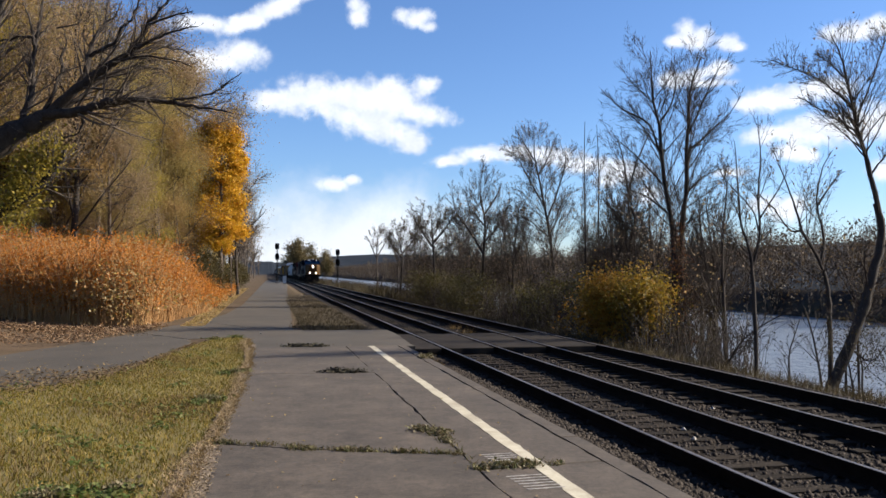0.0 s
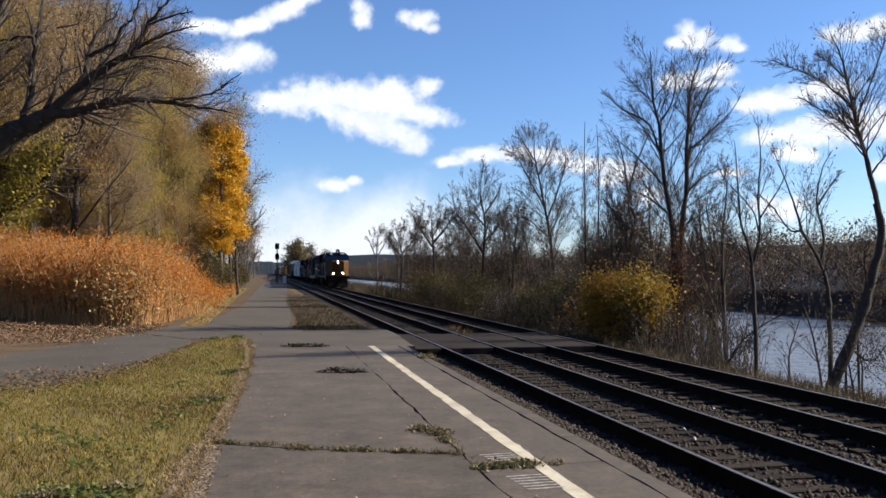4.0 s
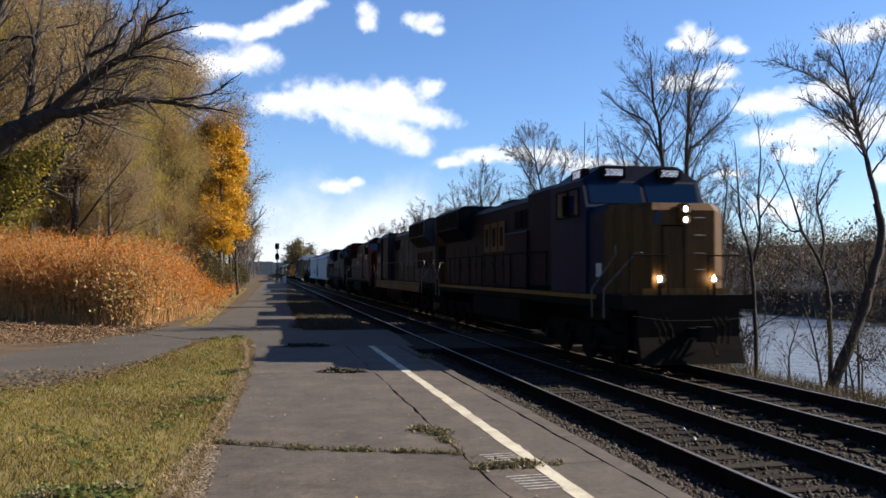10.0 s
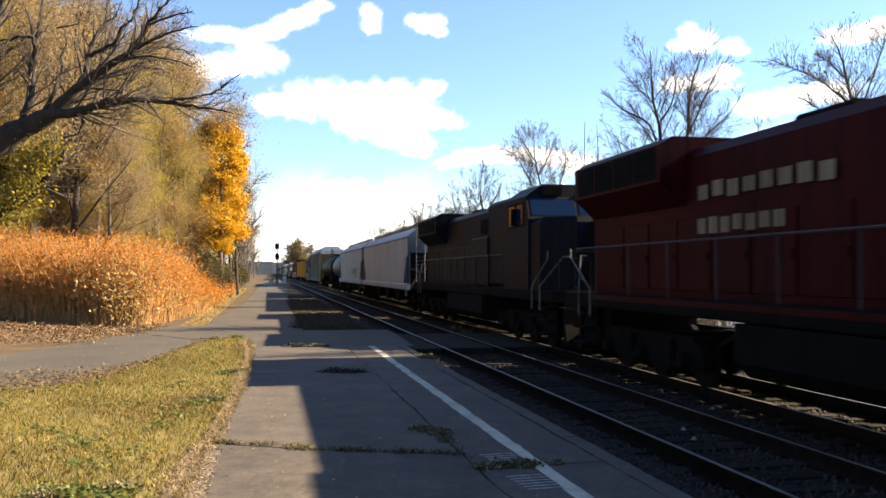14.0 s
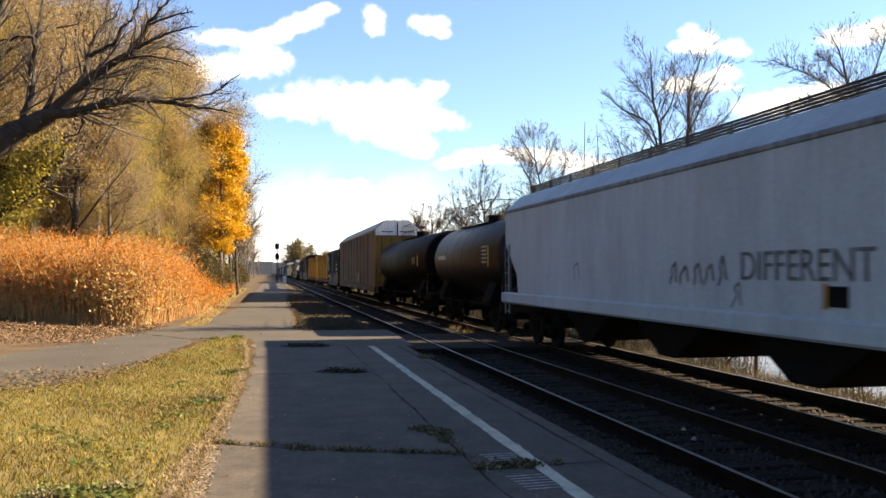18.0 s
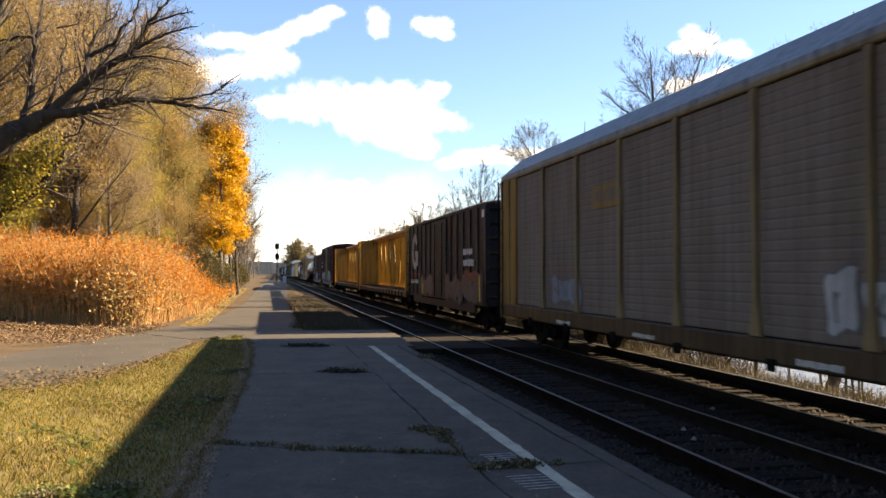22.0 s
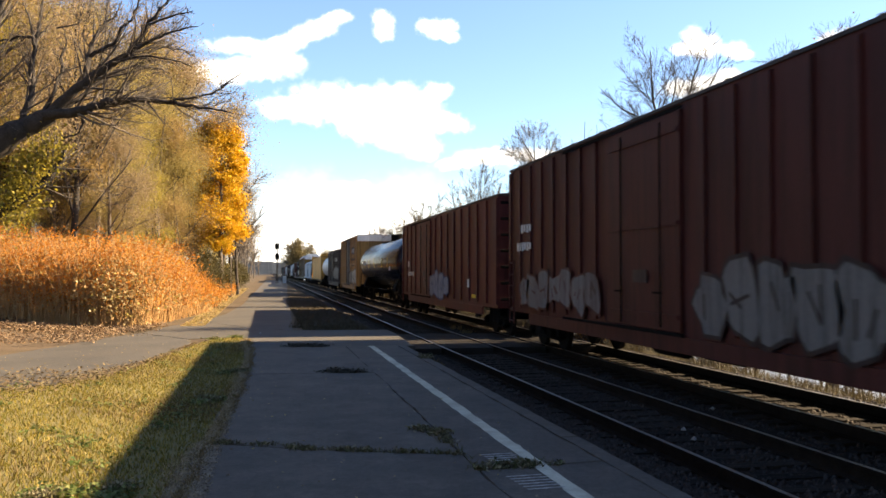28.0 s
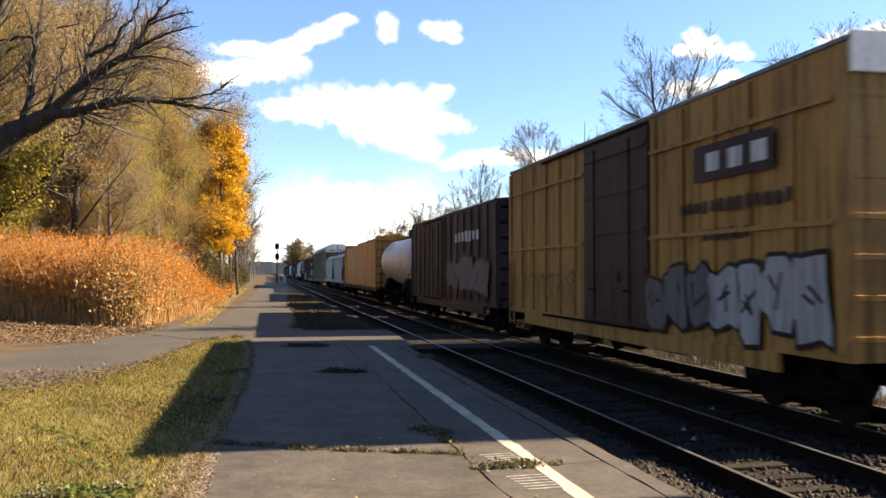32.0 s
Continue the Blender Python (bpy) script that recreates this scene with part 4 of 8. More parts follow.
# unseen woods added beside and behind the platform, to block sky light
for i in range(20):
    put(woods[int(rt.integers(0, 5))], -12.5 - (i % 2) * 6 - rt.uniform(0, 3), -62 + (i // 2) * 7.5 + rt.uniform(-1, 1), rt.uniform(0, 360), rt.uniform(1.25, 1.6))
for i in range(26):
    put(woods[int(rt.integers(0, 5))], -5.5 - rt.uniform(0, 11), 41 + i * 1.3 + rt.uniform(-1, 1), rt.uniform(0, 360), rt.uniform(0.38, 0.6))
for x, y, k, sc in ((-6.9, 50, 2, 0.8), (-11.2, 40.5, 2, 0.95), (-7.6, 44.5, 1, 0.75), (-5.7, 57, 3, 0.9), (-12.4, 43.5, 0, 1.15), (-8.6, 46, 0, 0.95), (-10.2, 44.5, 3, 1.0), (-6.5, 55, 0, 1.05), (-9.0, 51, 2, 0.95), (-6.4, 60.5, 1, 0.62), (-4.9, 66, 0, 0.7), (-7.0, 57, 3, 0.55), (-4.3, 70, 4, 0.45), (-5.4, 67, 4, 1.4), (-7.4, 65, 1, 1.5), (-9.6, 62, 3, 1.5)):
    put(woods[k], x, y, x * 70, sc)
for x, y, k, sc in ((-9.2, 43, 0, 1.2), (-10.6, 47, 1, 1.3), (-7.9, 49, 0, 1.2), (-11.6, 52, 0, 1.35), (-8.2, 63, 1, 1.35), (-4.6, 72, 0, 1.3), (-11.5, 56, 1, 1.3), (-2.9, 71, 1, 0.95), (-3.6, 68, 0, 1.15), (-2.5, 78, 0, 0.9)):
    put(wood_bare[k], x, y, x * 130, sc)
for k in woods + wood_bare:
    drop(k)
maple = stand(tree("maple_tree", 61, 12.5, 0.2, LEAFED, "maple tree in bright orange autumn colour", bark_m, leaf_orange, 1600, 0.14, clump=0.4), -3.1, 62)
rm = np.random.default_rng(62)
nb_ = 170
tt = rm.uniform(-1, 1, nb_)
wide = np.where(tt > 0, np.sqrt(np.clip(1 - tt ** 2, 0, 1)), 1 - 0.18 * tt ** 2) * 1.95
aa, ro = rm.uniform(0, 6.283, nb_), rm.uniform(0.3, 1, nb_) ** 0.5
bl = np.stack([np.cos(aa) * ro * wide - 0.2, np.sin(aa) * ro * wide, 8.2 + tt * 4.6], 1)
pick = rm.integers(0, nb_, 46000)
sz = rm.uniform(0.25, 0.7, nb_)
off = rm.normal(size=(46000, 3))
off /= np.linalg.norm(off, axis=1, keepdims=True)
c = bl[pick] + off * (sz[pick] * rm.uniform(0.3, 1.3, 46000))[:, None] * np.array([[1, 1, 0.85]])
part("foliage", array_mesh("foliage", *leaf_quads(c, 0.14, rm), 4, leaf_orange), None, maple)
far_bare = tree("tree", 62, 11, 0.16, BARE, "bare tree at the edge of the far path", bark_m, leaf_brown, 400, 0.16, twig=twig_m)
for x, y, s in ((-3.8, 76, 1.0), (-5.4, 80, 1.2), (-4.2, 86, 1.15), (-6.5, 90, 1.3), (-3.6, 98, 1.1), (-5.2, 104, 1.3), (-3.9, 114, 1.1), (-6.2, 122, 1.4), (-4.0, 132, 1.1),
                (-5.5, 142, 1.3), (-3.6, 154, 1.0), (-4.8, 170, 1.2), (-3.8, 190, 1.1), (-5.0, 215, 1.3), (-7, 240, 1.4), (-4, 270, 1.2)):
    put(far_bare, x, y, x * 900 + y * 37, s)
rf = np.random.default_rng(64)
for i in range(30):
    put(far_bare, rf.uniform(-34, -4.5), 230 + i * 16 + rf.uniform(-4, 4), rf.uniform(0, 360), rf.uniform(1.0, 1.7))
drop(far_bare)
hedge = tree("bush", 44, 2.5, 0.05, SHRUB, "low brownish-green bush beside the path", bark_dark_m, leaf_brush, 3500, 0.12, clump=0.4)
for i in range(24):
    put(hedge, -3.6 - rt.uniform(0, 1.6), 58 + i * 4.2 + rt.uniform(-1, 1), rt.uniform(0, 360), rt.uniform(0.6, 1.1))
for x, y, sc in ((-3.4, 60.4, 0.9), (-4.4, 59.5, 1.05)):
    put(hedge, x, y, x * 90, sc)
drop(hedge)
stand(tree("bush", 45, 1.7, 0.04, SHRUB, "bush with pale straw-coloured leaves at the thicket's edge", bark_dark_m, leaf_straw, 1100, 0.1, clump=0.6), -4.7, 32.4)
far_gold = tree("tree", 63, 16, 0.3, LEAFED, "round dull brown autumn tree far down the line", bark_m, leaf_dull, 5000, 0.6, clump=1.2)
for x, y, s in ((14, 390, 0.95), (19, 400, 1.0), (25, 385, 0.85), (12, 425, 0.9)):
    put(far_gold, x, y, x * 50, s)
drop(far_gold)

# the large bare tree whose limbs reach in over the grass
limb_tree("tree", "large old bare tree with wide dark overhanging limbs",
          [([(-6.57, 14.4, -0.3), (-6.57, 14.4, 1.45), (-5.99, 14.4, 2.62), (-5, 14.4, 3.41), (-4.06, 14.4, 4.11), (-3.69, 14.4, 4.36), (-3.31, 14.4, 4.56)], 0.34, 0.13, 0),
           ([(-3.39, 14.3, 4.53), (-2.95, 14.19, 4.58), (-2.73, 14.08, 4.61), (-2.46, 13.97, 4.7), (-2.2, 13.86, 4.73), (-1.81, 13.74, 4.72), (-1.47, 13.63, 4.68), (-1.13, 13.52, 4.61), (-0.79, 13.41, 4.56), (-0.52, 13.3, 4.49)], 0.085, 0.007, 34),
           ([(-1.5, 13.6, 4.68), (-1.21, 13.5, 4.73), (-0.83, 13.4, 4.8), (-0.62, 13.3, 4.93), (-0.39, 13.2, 5.09)], 0.022, 0.006, 14),
           ([(-2.19, 13.8, 4.72), (-1.91, 13.9, 4.8), (-1.51, 14, 4.81), (-1.13, 14.1, 4.88)], 0.022, 0.006, 10),
           ([(-3.34, 14.3, 4.53), (-3.04, 14.21, 4.81), (-2.78, 14.12, 5.02), (-2.44, 14.03, 5.27), (-2.21, 13.94, 5.4), (-2, 13.86, 5.54), (-1.87, 13.77, 5.74), (-1.76, 13.68, 5.92), (-1.56, 13.59, 6.13), (-1.37, 13.5, 6.32)], 0.085, 0.012, 30),
           ([(-3.29, 14.4, 4.55), (-2.94, 14.5, 4.85), (-2.7, 14.6, 5.1), (-2.42, 14.7, 5.34), (-2.18, 14.8, 5.47), (-1.88, 14.9, 5.49), (-1.62, 15, 5.43)], 0.05, 0.007, 20),
           ([(-1.98, 13.6, 5.46), (-1.66, 13.47, 5.6), (-1.36, 13.33, 5.7), (-1.03, 13.2, 5.74)], 0.03, 0.006, 20),
           ([(-1.77, 13.5, 5.81), (-1.45, 13.35, 5.91), (-1.1, 13.2, 5.97)], 0.022, 0.006, 14),
           ([(-1.99, 13.6, 5.42), (-1.69, 13.73, 5.53), (-1.42, 13.87, 5.57), (-1.13, 14, 5.49)], 0.022, 0.006, 18),
           ([(-2.26, 13.7, 5.27), (-1.87, 13.53, 5.34), (-1.45, 13.37, 5.28), (-1.11, 13.2, 5.14)], 0.022, 0.006, 16),
           ([(-2.97, 14.2, 4.85), (-2.81, 14.26, 5.16), (-2.76, 14.31, 5.44), (-2.75, 14.37, 5.68), (-2.64, 14.43, 5.88), (-2.56, 14.49, 6.06), (-2.53, 14.54, 6.37), (-2.5, 14.6, 6.67)], 0.05, 0.009, 24),
           ([(-2.71, 14.1, 5.44), (-2.52, 14.02, 5.53), (-2.3, 13.93, 5.63), (-2.21, 13.85, 5.82), (-2.05, 13.77, 5.95), (-1.95, 13.68, 6.17), (-1.86, 13.6, 6.34)], 0.035, 0.008, 22),
           ([(-2.52, 14.3, 6.03), (-2.36, 14.3, 6.15), (-2.28, 14.3, 6.38)], 0.02, 0.006, 8),
           ([(-3.75, 14.4, 4.35), (-3.71, 14.44, 4.63), (-3.62, 14.49, 4.95), (-3.66, 14.53, 5.31), (-3.61, 14.57, 5.6), (-3.6, 14.61, 5.83), (-3.56, 14.66, 6.16), (-3.52, 14.7, 6.59)], 0.06, 0.014, 20),
           ([(-3.58, 14.5, 5.79), (-3.85, 14.6, 5.82), (-4.16, 14.7, 5.76), (-4.52, 14.8, 5.88)], 0.03, 0.007, 10),
           ([(-3.59, 14.4, 5.64), (-3.66, 14.4, 6.04), (-3.76, 14.4, 6.3)], 0.025, 0.007, 10),
           ([(-3.43, 14.3, 4.52), (-3.27, 14.37, 4.94), (-3.22, 14.45, 5.18), (-3.11, 14.52, 5.3), (-2.86, 14.6, 5.4)], 0.035, 0.007, 12),
           ([(-3.13, 14.2, 5.19), (-3.16, 14.27, 5.45), (-3.1, 14.33, 5.65), (-3.14, 14.4, 5.86)], 0.025, 0.007, 10),
           ([(-3.24, 14.3, 5.9), (-2.99, 14.3, 5.96), (-2.85, 14.3, 6.06)], 0.015, 0.006, 6),
           ([(-2.81, 14.2, 4.62), (-2.82, 14.2, 4.43), (-2.89, 14.2, 4.25), (-3.13, 14.2, 4.16)], 0.025, 0.007, 6),
           ([(-5.03, 14.5, 3.37), (-4.57, 14.5, 4.56), (-4.26, 14.5, 5.46), (-4.11, 14.5, 6.17), (-4.04, 14.5, 6.71)], 0.11, 0.02, 26),
           ([(-6.07, 14.6, 2.59), (-4.58, 14.6, 2.82), (-3.69, 14.6, 3.32), (-3.38, 14.6, 3.62), (-3.2, 14.6, 3.87), (-3.15, 14.6, 4.07)], 0.12, 0.03, 10)],
          71, bark_dark_m, bark_m, THIN, None, 0, 0.1, 0.1, "tree", 1.6, 0.0028, 2.1, (24, 60))
ivy = thing("vine", "climbing vine with yellow-green leaves on the old tree's lower limbs", "vine")
vn = np.array([(-3.97, 14.5, 3.07), (-3.85, 14.5, 3.24), (-3.71, 14.5, 3.4), (-3.77, 14.5, 3.6), (-3.65, 14.5, 3.73), (-3.49, 14.5, 3.85), (-3.33, 14.5, 4)])
part("stem", Geo().pipe([tuple(q) for q in vn], 0.012), bark_dark_m, ivy)
rv = np.random.default_rng(73)
part("leaves", array_mesh("leaves", *leaf_quads(vn[rv.integers(0, len(vn), 2600)] + rv.normal(0, 0.16, (2600, 3)), 0.055, rv), 4, leaf_green), None, ivy)

# knotweed thicket
rk = np.random.default_rng(81)
segs, lv, pl = [], [], []


def thicket_front(x):
    """How far along the line the thicket begins."""
    return 32.3 + max(0.0, -5 - x) * 0.42 if x < -4.2 else 33 + (x + 4.2) * 9


count = 0
while count < 6000:
    x = -2.9 - rk.uniform(0, 1) ** 1.3 * 17
    y0 = thicket_front(x)
    y = y0 + rk.uniform(0, 1) ** 1.7 * (85 - y0)
    if y > 48 and x < -6.5:
        continue
    z = ground_z(x, y)
    edge = min(1.0, (-2.6 - x) / 2.5 + 0.2, (y - y0) / 1.6 + 0.6)
    h = rk.uniform(2.3, 3.5) * edge * (1.0 if y < 47 else 0.75)
    a = rk.uniform(0, 6.28)
    k = rk.uniform(0.05, 0.4) * h
    m = (x + math.cos(a) * k * 0.4, y + math.sin(a) * k * 0.4, z + h * 0.6)
    t = (x + math.cos(a) * k, y + math.sin(a) * k, z + h)
    segs.append((x, y, z, *m, 0.017, 0.013))
    segs.append((*m, *t, 0.013, 0.005))
    for j in range(19):
        q = 0.25 + 0.78 * rk.uniform(0, 1) ** 0.6
        (lv if rk.uniform() < (0.985 if q > 0.72 else 0.55 if math.sin(x * 1.7) + math.sin(y * 0.9) > -0.2 else 0.9) else pl).append(
            (x + math.cos(a) * k * q + rk.normal(0, 0.16), y + math.sin(a) * k * q + rk.normal(0, 0.16), z + h * q + rk.normal(0, 0.1)))
    count += 1
v, f = tubes(segs, 3)
stuff("knotweed_stems", array_mesh("knotweed_stems", v, f, 4, surface("dry_stem", (0.16, 0.08, 0.03), (0.38, 0.225, 0.09), 2, 0.9, bump=0)),
      "dry reddish-brown knotweed stems in a dense thicket", "thicket")
v, f = leaf_quads(np.asarray(lv), 0.085, rk)
stuff("knotweed_leaves", array_mesh("knotweed_leaves", v, f, 4, leaf_rust), "rust-coloured dry leaves of the thicket", "thicket")
v, f = leaf_quads(np.asarray(pl), 0.11, rk)
stuff("knotweed_pale_leaves", array_mesh("knotweed_pale_leaves", v, f, 4, leaf_straw), "pale straw and green leaves among the thicket", "thicket")


def blades(pts, h, wdt, rng, lean=0.5):
    """Grass: a bent blade of two faces at each point."""
    k = len(pts)
    a = rng.uniform(0, 2 * math.pi, k)
    u = np.stack([np.cos(a), np.sin(a), np.zeros(k)], 1)
    b = rng.uniform(0, 2 * math.pi, k)
    ln = np.stack([np.cos(b), np.sin(b), np.zeros(k)], 1) * rng.uniform(0, lean, (k, 1))
    hh = h * rng.uniform(0.5, 1.4, (k, 1))
    up = np.array([[0, 0, 1.0]])
    mid, top = pts + up * hh * 0.55 + ln * hh * 0.35, pts + up * hh + ln * hh
    v = np.stack([pts - u * wdt, pts + u * wdt, mid + u * wdt * 0.7, mid - u * wdt * 0.7, top + u * wdt * 0.1, top - u * wdt * 0.1], 1).reshape(-1, 3)
    f = np.array([[0, 1, 2, 3], [3, 2, 4, 5]])[None] + (np.arange(k) * 6)[:, None, None]
    return v, f.reshape(-1)


def scatter(n, x0, x1, y0, y1, rng, keep=None, z=None, bias=1.0):
    x = rng.uniform(x0, x1, n)
    y = y0 + (y1 - y0) * rng.uniform(0, 1, n) ** bias
    if keep is not None:
        ok = keep(x, y)
        x, y = x[ok], y[ok]
    zz = np.array([ground_z(a, b) for a, b in zip(x, y)]) if z is None else np.full(len(x), z)
    return np.stack([x, y, zz], 1)


LAWN_X, LAWN_Y = [-22, -16.2, -8.1, -4.45, -3.65, -3.15, -2.68, -2.36, -1.97, -1.52, -0.88, -0.6], [-3, 2.9, 12.2, 15.8, 16.4, 17.3, 19.0, 21.1, 24.2, 26.5, 27.1, 25.9]


def on_lawn(x, y):
    return y < np.interp(x, LAWN_X, LAWN_Y) + 0.15 * np.sin(x * 7) + 0.1 * np.sin(x * 17 + y)


rgz = np.random.default_rng(91)
structure("lawn", slab([(-0.66, -12), (-0.62, 8), (-0.53, 13), (-0.4, 18), (-0.34, 22.9), (-0.6, 26.0), (-0.88, 27.1), (-1.5, 26.5), (-2.0, 24.15), (-2.4, 21.0), (-2.73, 18.85), (-3.2, 17.15), (-3.7, 16.25), (-4.5, 15.6), (-8.15, 12.1), (-15, 6.3), (-22, -12)], 0.0, 0.116, rs, 0.03), turf,
          "rough autumn grass beside the platform")


def lawn_edge(y):
    """Where the grass ends beside the platform."""
    return np.interp(y, [8, 9.1, 10.6, 13.2, 15, 19.7, 26], [-0.78, -0.79, -0.63, -0.54, -0.44, -0.39, -0.55])


def mown(x, y):
    return on_lawn(x, y) & (x < lawn_edge(y) + 0.07 * np.sin(y * 5) + rgz.normal(0, 0.06, len(x)))


p = scatter(150000, -9.5, -0.35, 5.0, 27.4, rgz, mown, 0.115, 1.35)
v, f = blades(p, 0.05, 0.0055, rgz, 1.2)
stuff("grass", array_mesh("grass", v, f, 4, grass_m), "short yellowing autumn grass beside the platform", "grass")
p = scatter(60000, -9.5, -0.75, -7.0, 5.6, rgz, None, 0.115, 1.0)
v, f = blades(p, 0.05, 0.008, rgz, 1.2)
stuff("grass_near", array_mesh("grass_near", v, f, 4, grass_m), "short yellowing autumn grass beside the platform", "grass")
edge_n = 5000
ey = 6 + 20 * rgz.uniform(0, 1, edge_n) ** 1.4
ex = lawn_edge(ey) + 0.02 + np.abs(rgz.normal(0, 0.06, edge_n)) + 0.05 * np.sin(ey * 2.3) * np.sin(ey * 0.9)
v, f = blades(np.stack([ex, ey, np.full(edge_n, 0.12)], 1), 0.05, 0.006, rgz, 1.4)
stuff("grass_fringe", array_mesh("grass_fringe", v, f, 4, dry_m), "dry grass creeping over the platform edge", "grass")
ey = 5 + 21 * rgz.uniform(0, 1, 9000) ** 1.3
ex = lawn_edge(ey) - 0.05 + np.abs(rgz.normal(0, 0.1, 9000)) * np.clip(1.9 - ey * 0.09, 0.4, 1.5) - np.abs(rgz.normal(0, 0.12, 9000)) * (0.4 + 0.4 * np.sin(ey * 0.8 + 1))
v, f = blades(np.stack([ex, ey, np.full(9000, 0.14)], 1), 0.03, 0.006, rgz, 2.2)
stuff("dead_turf", array_mesh("dead_turf", v, f, 4, leafy("dead_turf_blades", [(0.158, 0.108, 0.0576), (0.245, 0.18, 0.101), (0.302, 0.23, 0.137), (0.13, 0.0936, 0.0432)], 0.8, 0.2)),
      "pale dead grass along the platform's edge", "grass")
dust_m = surface("dusty_verge", (0.055, 0.042, 0.03), (0.15, 0.115, 0.083), 3.0, 0.95, fine=30, bump=0.5, dirt=(0.072, 0.0576, 0.0288), dirt_amount=0.5, bump_dist=0.02)
strip = [(lawn_edge(y) - 0.08, y) for y in (24, 20, 16, 13, 11, 9.5, 8.5, 6)] + [(-0.52, 6), (-0.5, 9.5), (-0.46, 12), (-0.38, 16.5), (-0.33, 20), (-0.3, 24)]
structure("verge", slab(strip, 0.0, 0.147, rs, 0.02), dust_m, "dusty trodden strip between the grass and the platform")
vy = 6 + 17 * rgz.uniform(0, 1, 6500) ** 1.5
vx = lawn_edge(vy) - 0.1 + (np.interp(vy, [6, 9.5, 12, 16.5, 24], [-0.5, -0.48, -0.44, -0.36, -0.28]) - lawn_edge(vy) + 0.1) * rgz.uniform(0, 1, 6500) ** 0.8
v, f = leaf_quads(np.stack([vx, vy, np.full(6500, 0.15)], 1), 0.03, rgz, 1.6)
stuff("verge_crumbs", array_mesh("verge_crumbs", v, f, 4, leafy("verge_crumb_leaves", [(0.09, 0.065, 0.045), (0.17, 0.13, 0.09), (0.27, 0.22, 0.16), (0.12, 0.1, 0.045)], 0.9, 0.1)),
      "crumbled dead leaves and dirt along the platform's edge", "leaves")
lx = -1.9 - 9 * rgz.uniform(0, 1, 5200) ** 1.2
ly = np.interp(lx, LAWN_X, LAWN_Y) + rgz.normal(0.4, 1.1, 5200) * np.clip((-lx - 1.6) / 2.2, 0.1, 1.3)
v, f = leaf_quads(np.stack([lx, ly, np.full(5200, 0.165)], 1), 0.07, rgz, 2.5)
stuff("path_litter", array_mesh("path_litter", v, f, 4, leafy("path_litter_leaves", [(0.09, 0.058, 0.032), (0.125, 0.085, 0.045), (0.16, 0.125, 0.06), (0.0864, 0.054, 0.0288)], 0.8, 0.2)),
      "brown crumbled leaves between grass and path", "leaves")


def patchy(x, y):
    return mown(x, y) & (np.sin(x * 2.1 + 1.3 * np.sin(y * 0.9)) + np.sin(y * 1.7 + x) + rgz.normal(0, 0.5, len(x)) > 0.75)


def brownish(x, y):
    return mown(x, y) & (np.sin(x * 1.1 + 2.0 * np.sin(y * 0.55 + 0.7)) + np.sin(y * 0.8 - x * 0.9 + 2.0) + rgz.normal(0, 0.45, len(x)) > 0.9)


p = scatter(70000, -9.5, -0.5, 5.0, 27.2, rgz, brownish, 0.12, 1.35)
v, f = blades(p, 0.055, 0.0075, rgz, 1.8)
stuff("brown_turf", array_mesh("brown_turf", v, f, 4, leafy("brown_turf_blades", [(0.085, 0.052, 0.022), (0.13, 0.082, 0.032), (0.06, 0.045, 0.018), (0.19, 0.13, 0.055)], 0.8, 0.2)),
      "patches of brown matted turf", "grass")
p = scatter(60000, -9.5, -0.5, 5.0, 27.2, rgz, patchy, 0.115, 1.35)
v, f = blades(p, 0.05, 0.007, rgz, 1.3)
stuff("dry_turf", array_mesh("dry_turf", v, f, 4, dry_m), "patches of dry straw-coloured turf", "grass")
cl = np.concatenate([scatter(150, -8, -0.9, 5.5, 25, rgz, on_lawn, 0.12, 1.3),
                     np.array([(-1.5, 26.2, 0.13), (-0.9, 26.8, 0.13), (-0.6, 17.5, 0.13), (-0.75, 17.3, 0.13), (-0.8, 13.8, 0.13), (-1.0, 13.5, 0.13), (-1.6, 8.2, 0.13), (-1.9, 8.3, 0.13), (-1.3, 8.0, 0.13)] * 4)])
c = cl[rgz.integers(0, len(cl), 5200)] + rgz.normal(0, 1, (5200, 3)) * np.array([[0.13, 0.13, 0.02]]) + np.array([[0, 0, 0.03]])
v, f = leaf_quads(c, 0.055, rgz, 1.5)
stuff("lawn_weeds", array_mesh("lawn_weeds", v, f, 4, leafy("lawn_weed_leaves", [(0.036, 0.0612, 0.0108), (0.0648, 0.0936, 0.018), (0.0936, 0.115, 0.0288), (0.144, 0.144, 0.0504)], 0.6, 0.3)),
      "low broad-leaved weeds in the grass", "weeds")


def weed_points(n, pts, spread, rng, z):
    c = np.asarray(pts)[rng.integers(0, len(pts), n)]
    xy = c + rng.normal(0, spread, (n, 2))
    return np.concatenate([xy, np.full((n, 1), z)], 1)


clumps = [(1.9, 10.55), (2.05, 10.3), (-0.5, 17.5), (-0.6, 17.4), (-0.8, 13.7), (-0.9, 13.9),
          (-1.3, 8.3), (-1.9, 8.1), (-1.5, 26.2), (-0.9, 26.9), (3.55, 19.4), (3.6, 19.8), (2.3, 8.45), (2.55, 8.45)]
joint = [(x, 10.0 - 0.44 * x + 0.02 * math.sin(x * 9)) for x in np.linspace(-0.5, 0.3, 8)] + [(x, 9.86 - 0.37 * x) for x in np.linspace(0.3, 2.0, 30)] + \
        [(2.06 + 0.02 * math.sin(y * 3), y) for y in np.linspace(8.4, 10.4, 10)] + [(x, 8.36 + 0.1 * (x - 2.07)) for x in np.linspace(2.1, 2.9, 10)]
thick = [q for k, q in enumerate(joint) if math.sin(k * 1.9) + math.sin(k * 0.7 + 1) > 0.25]
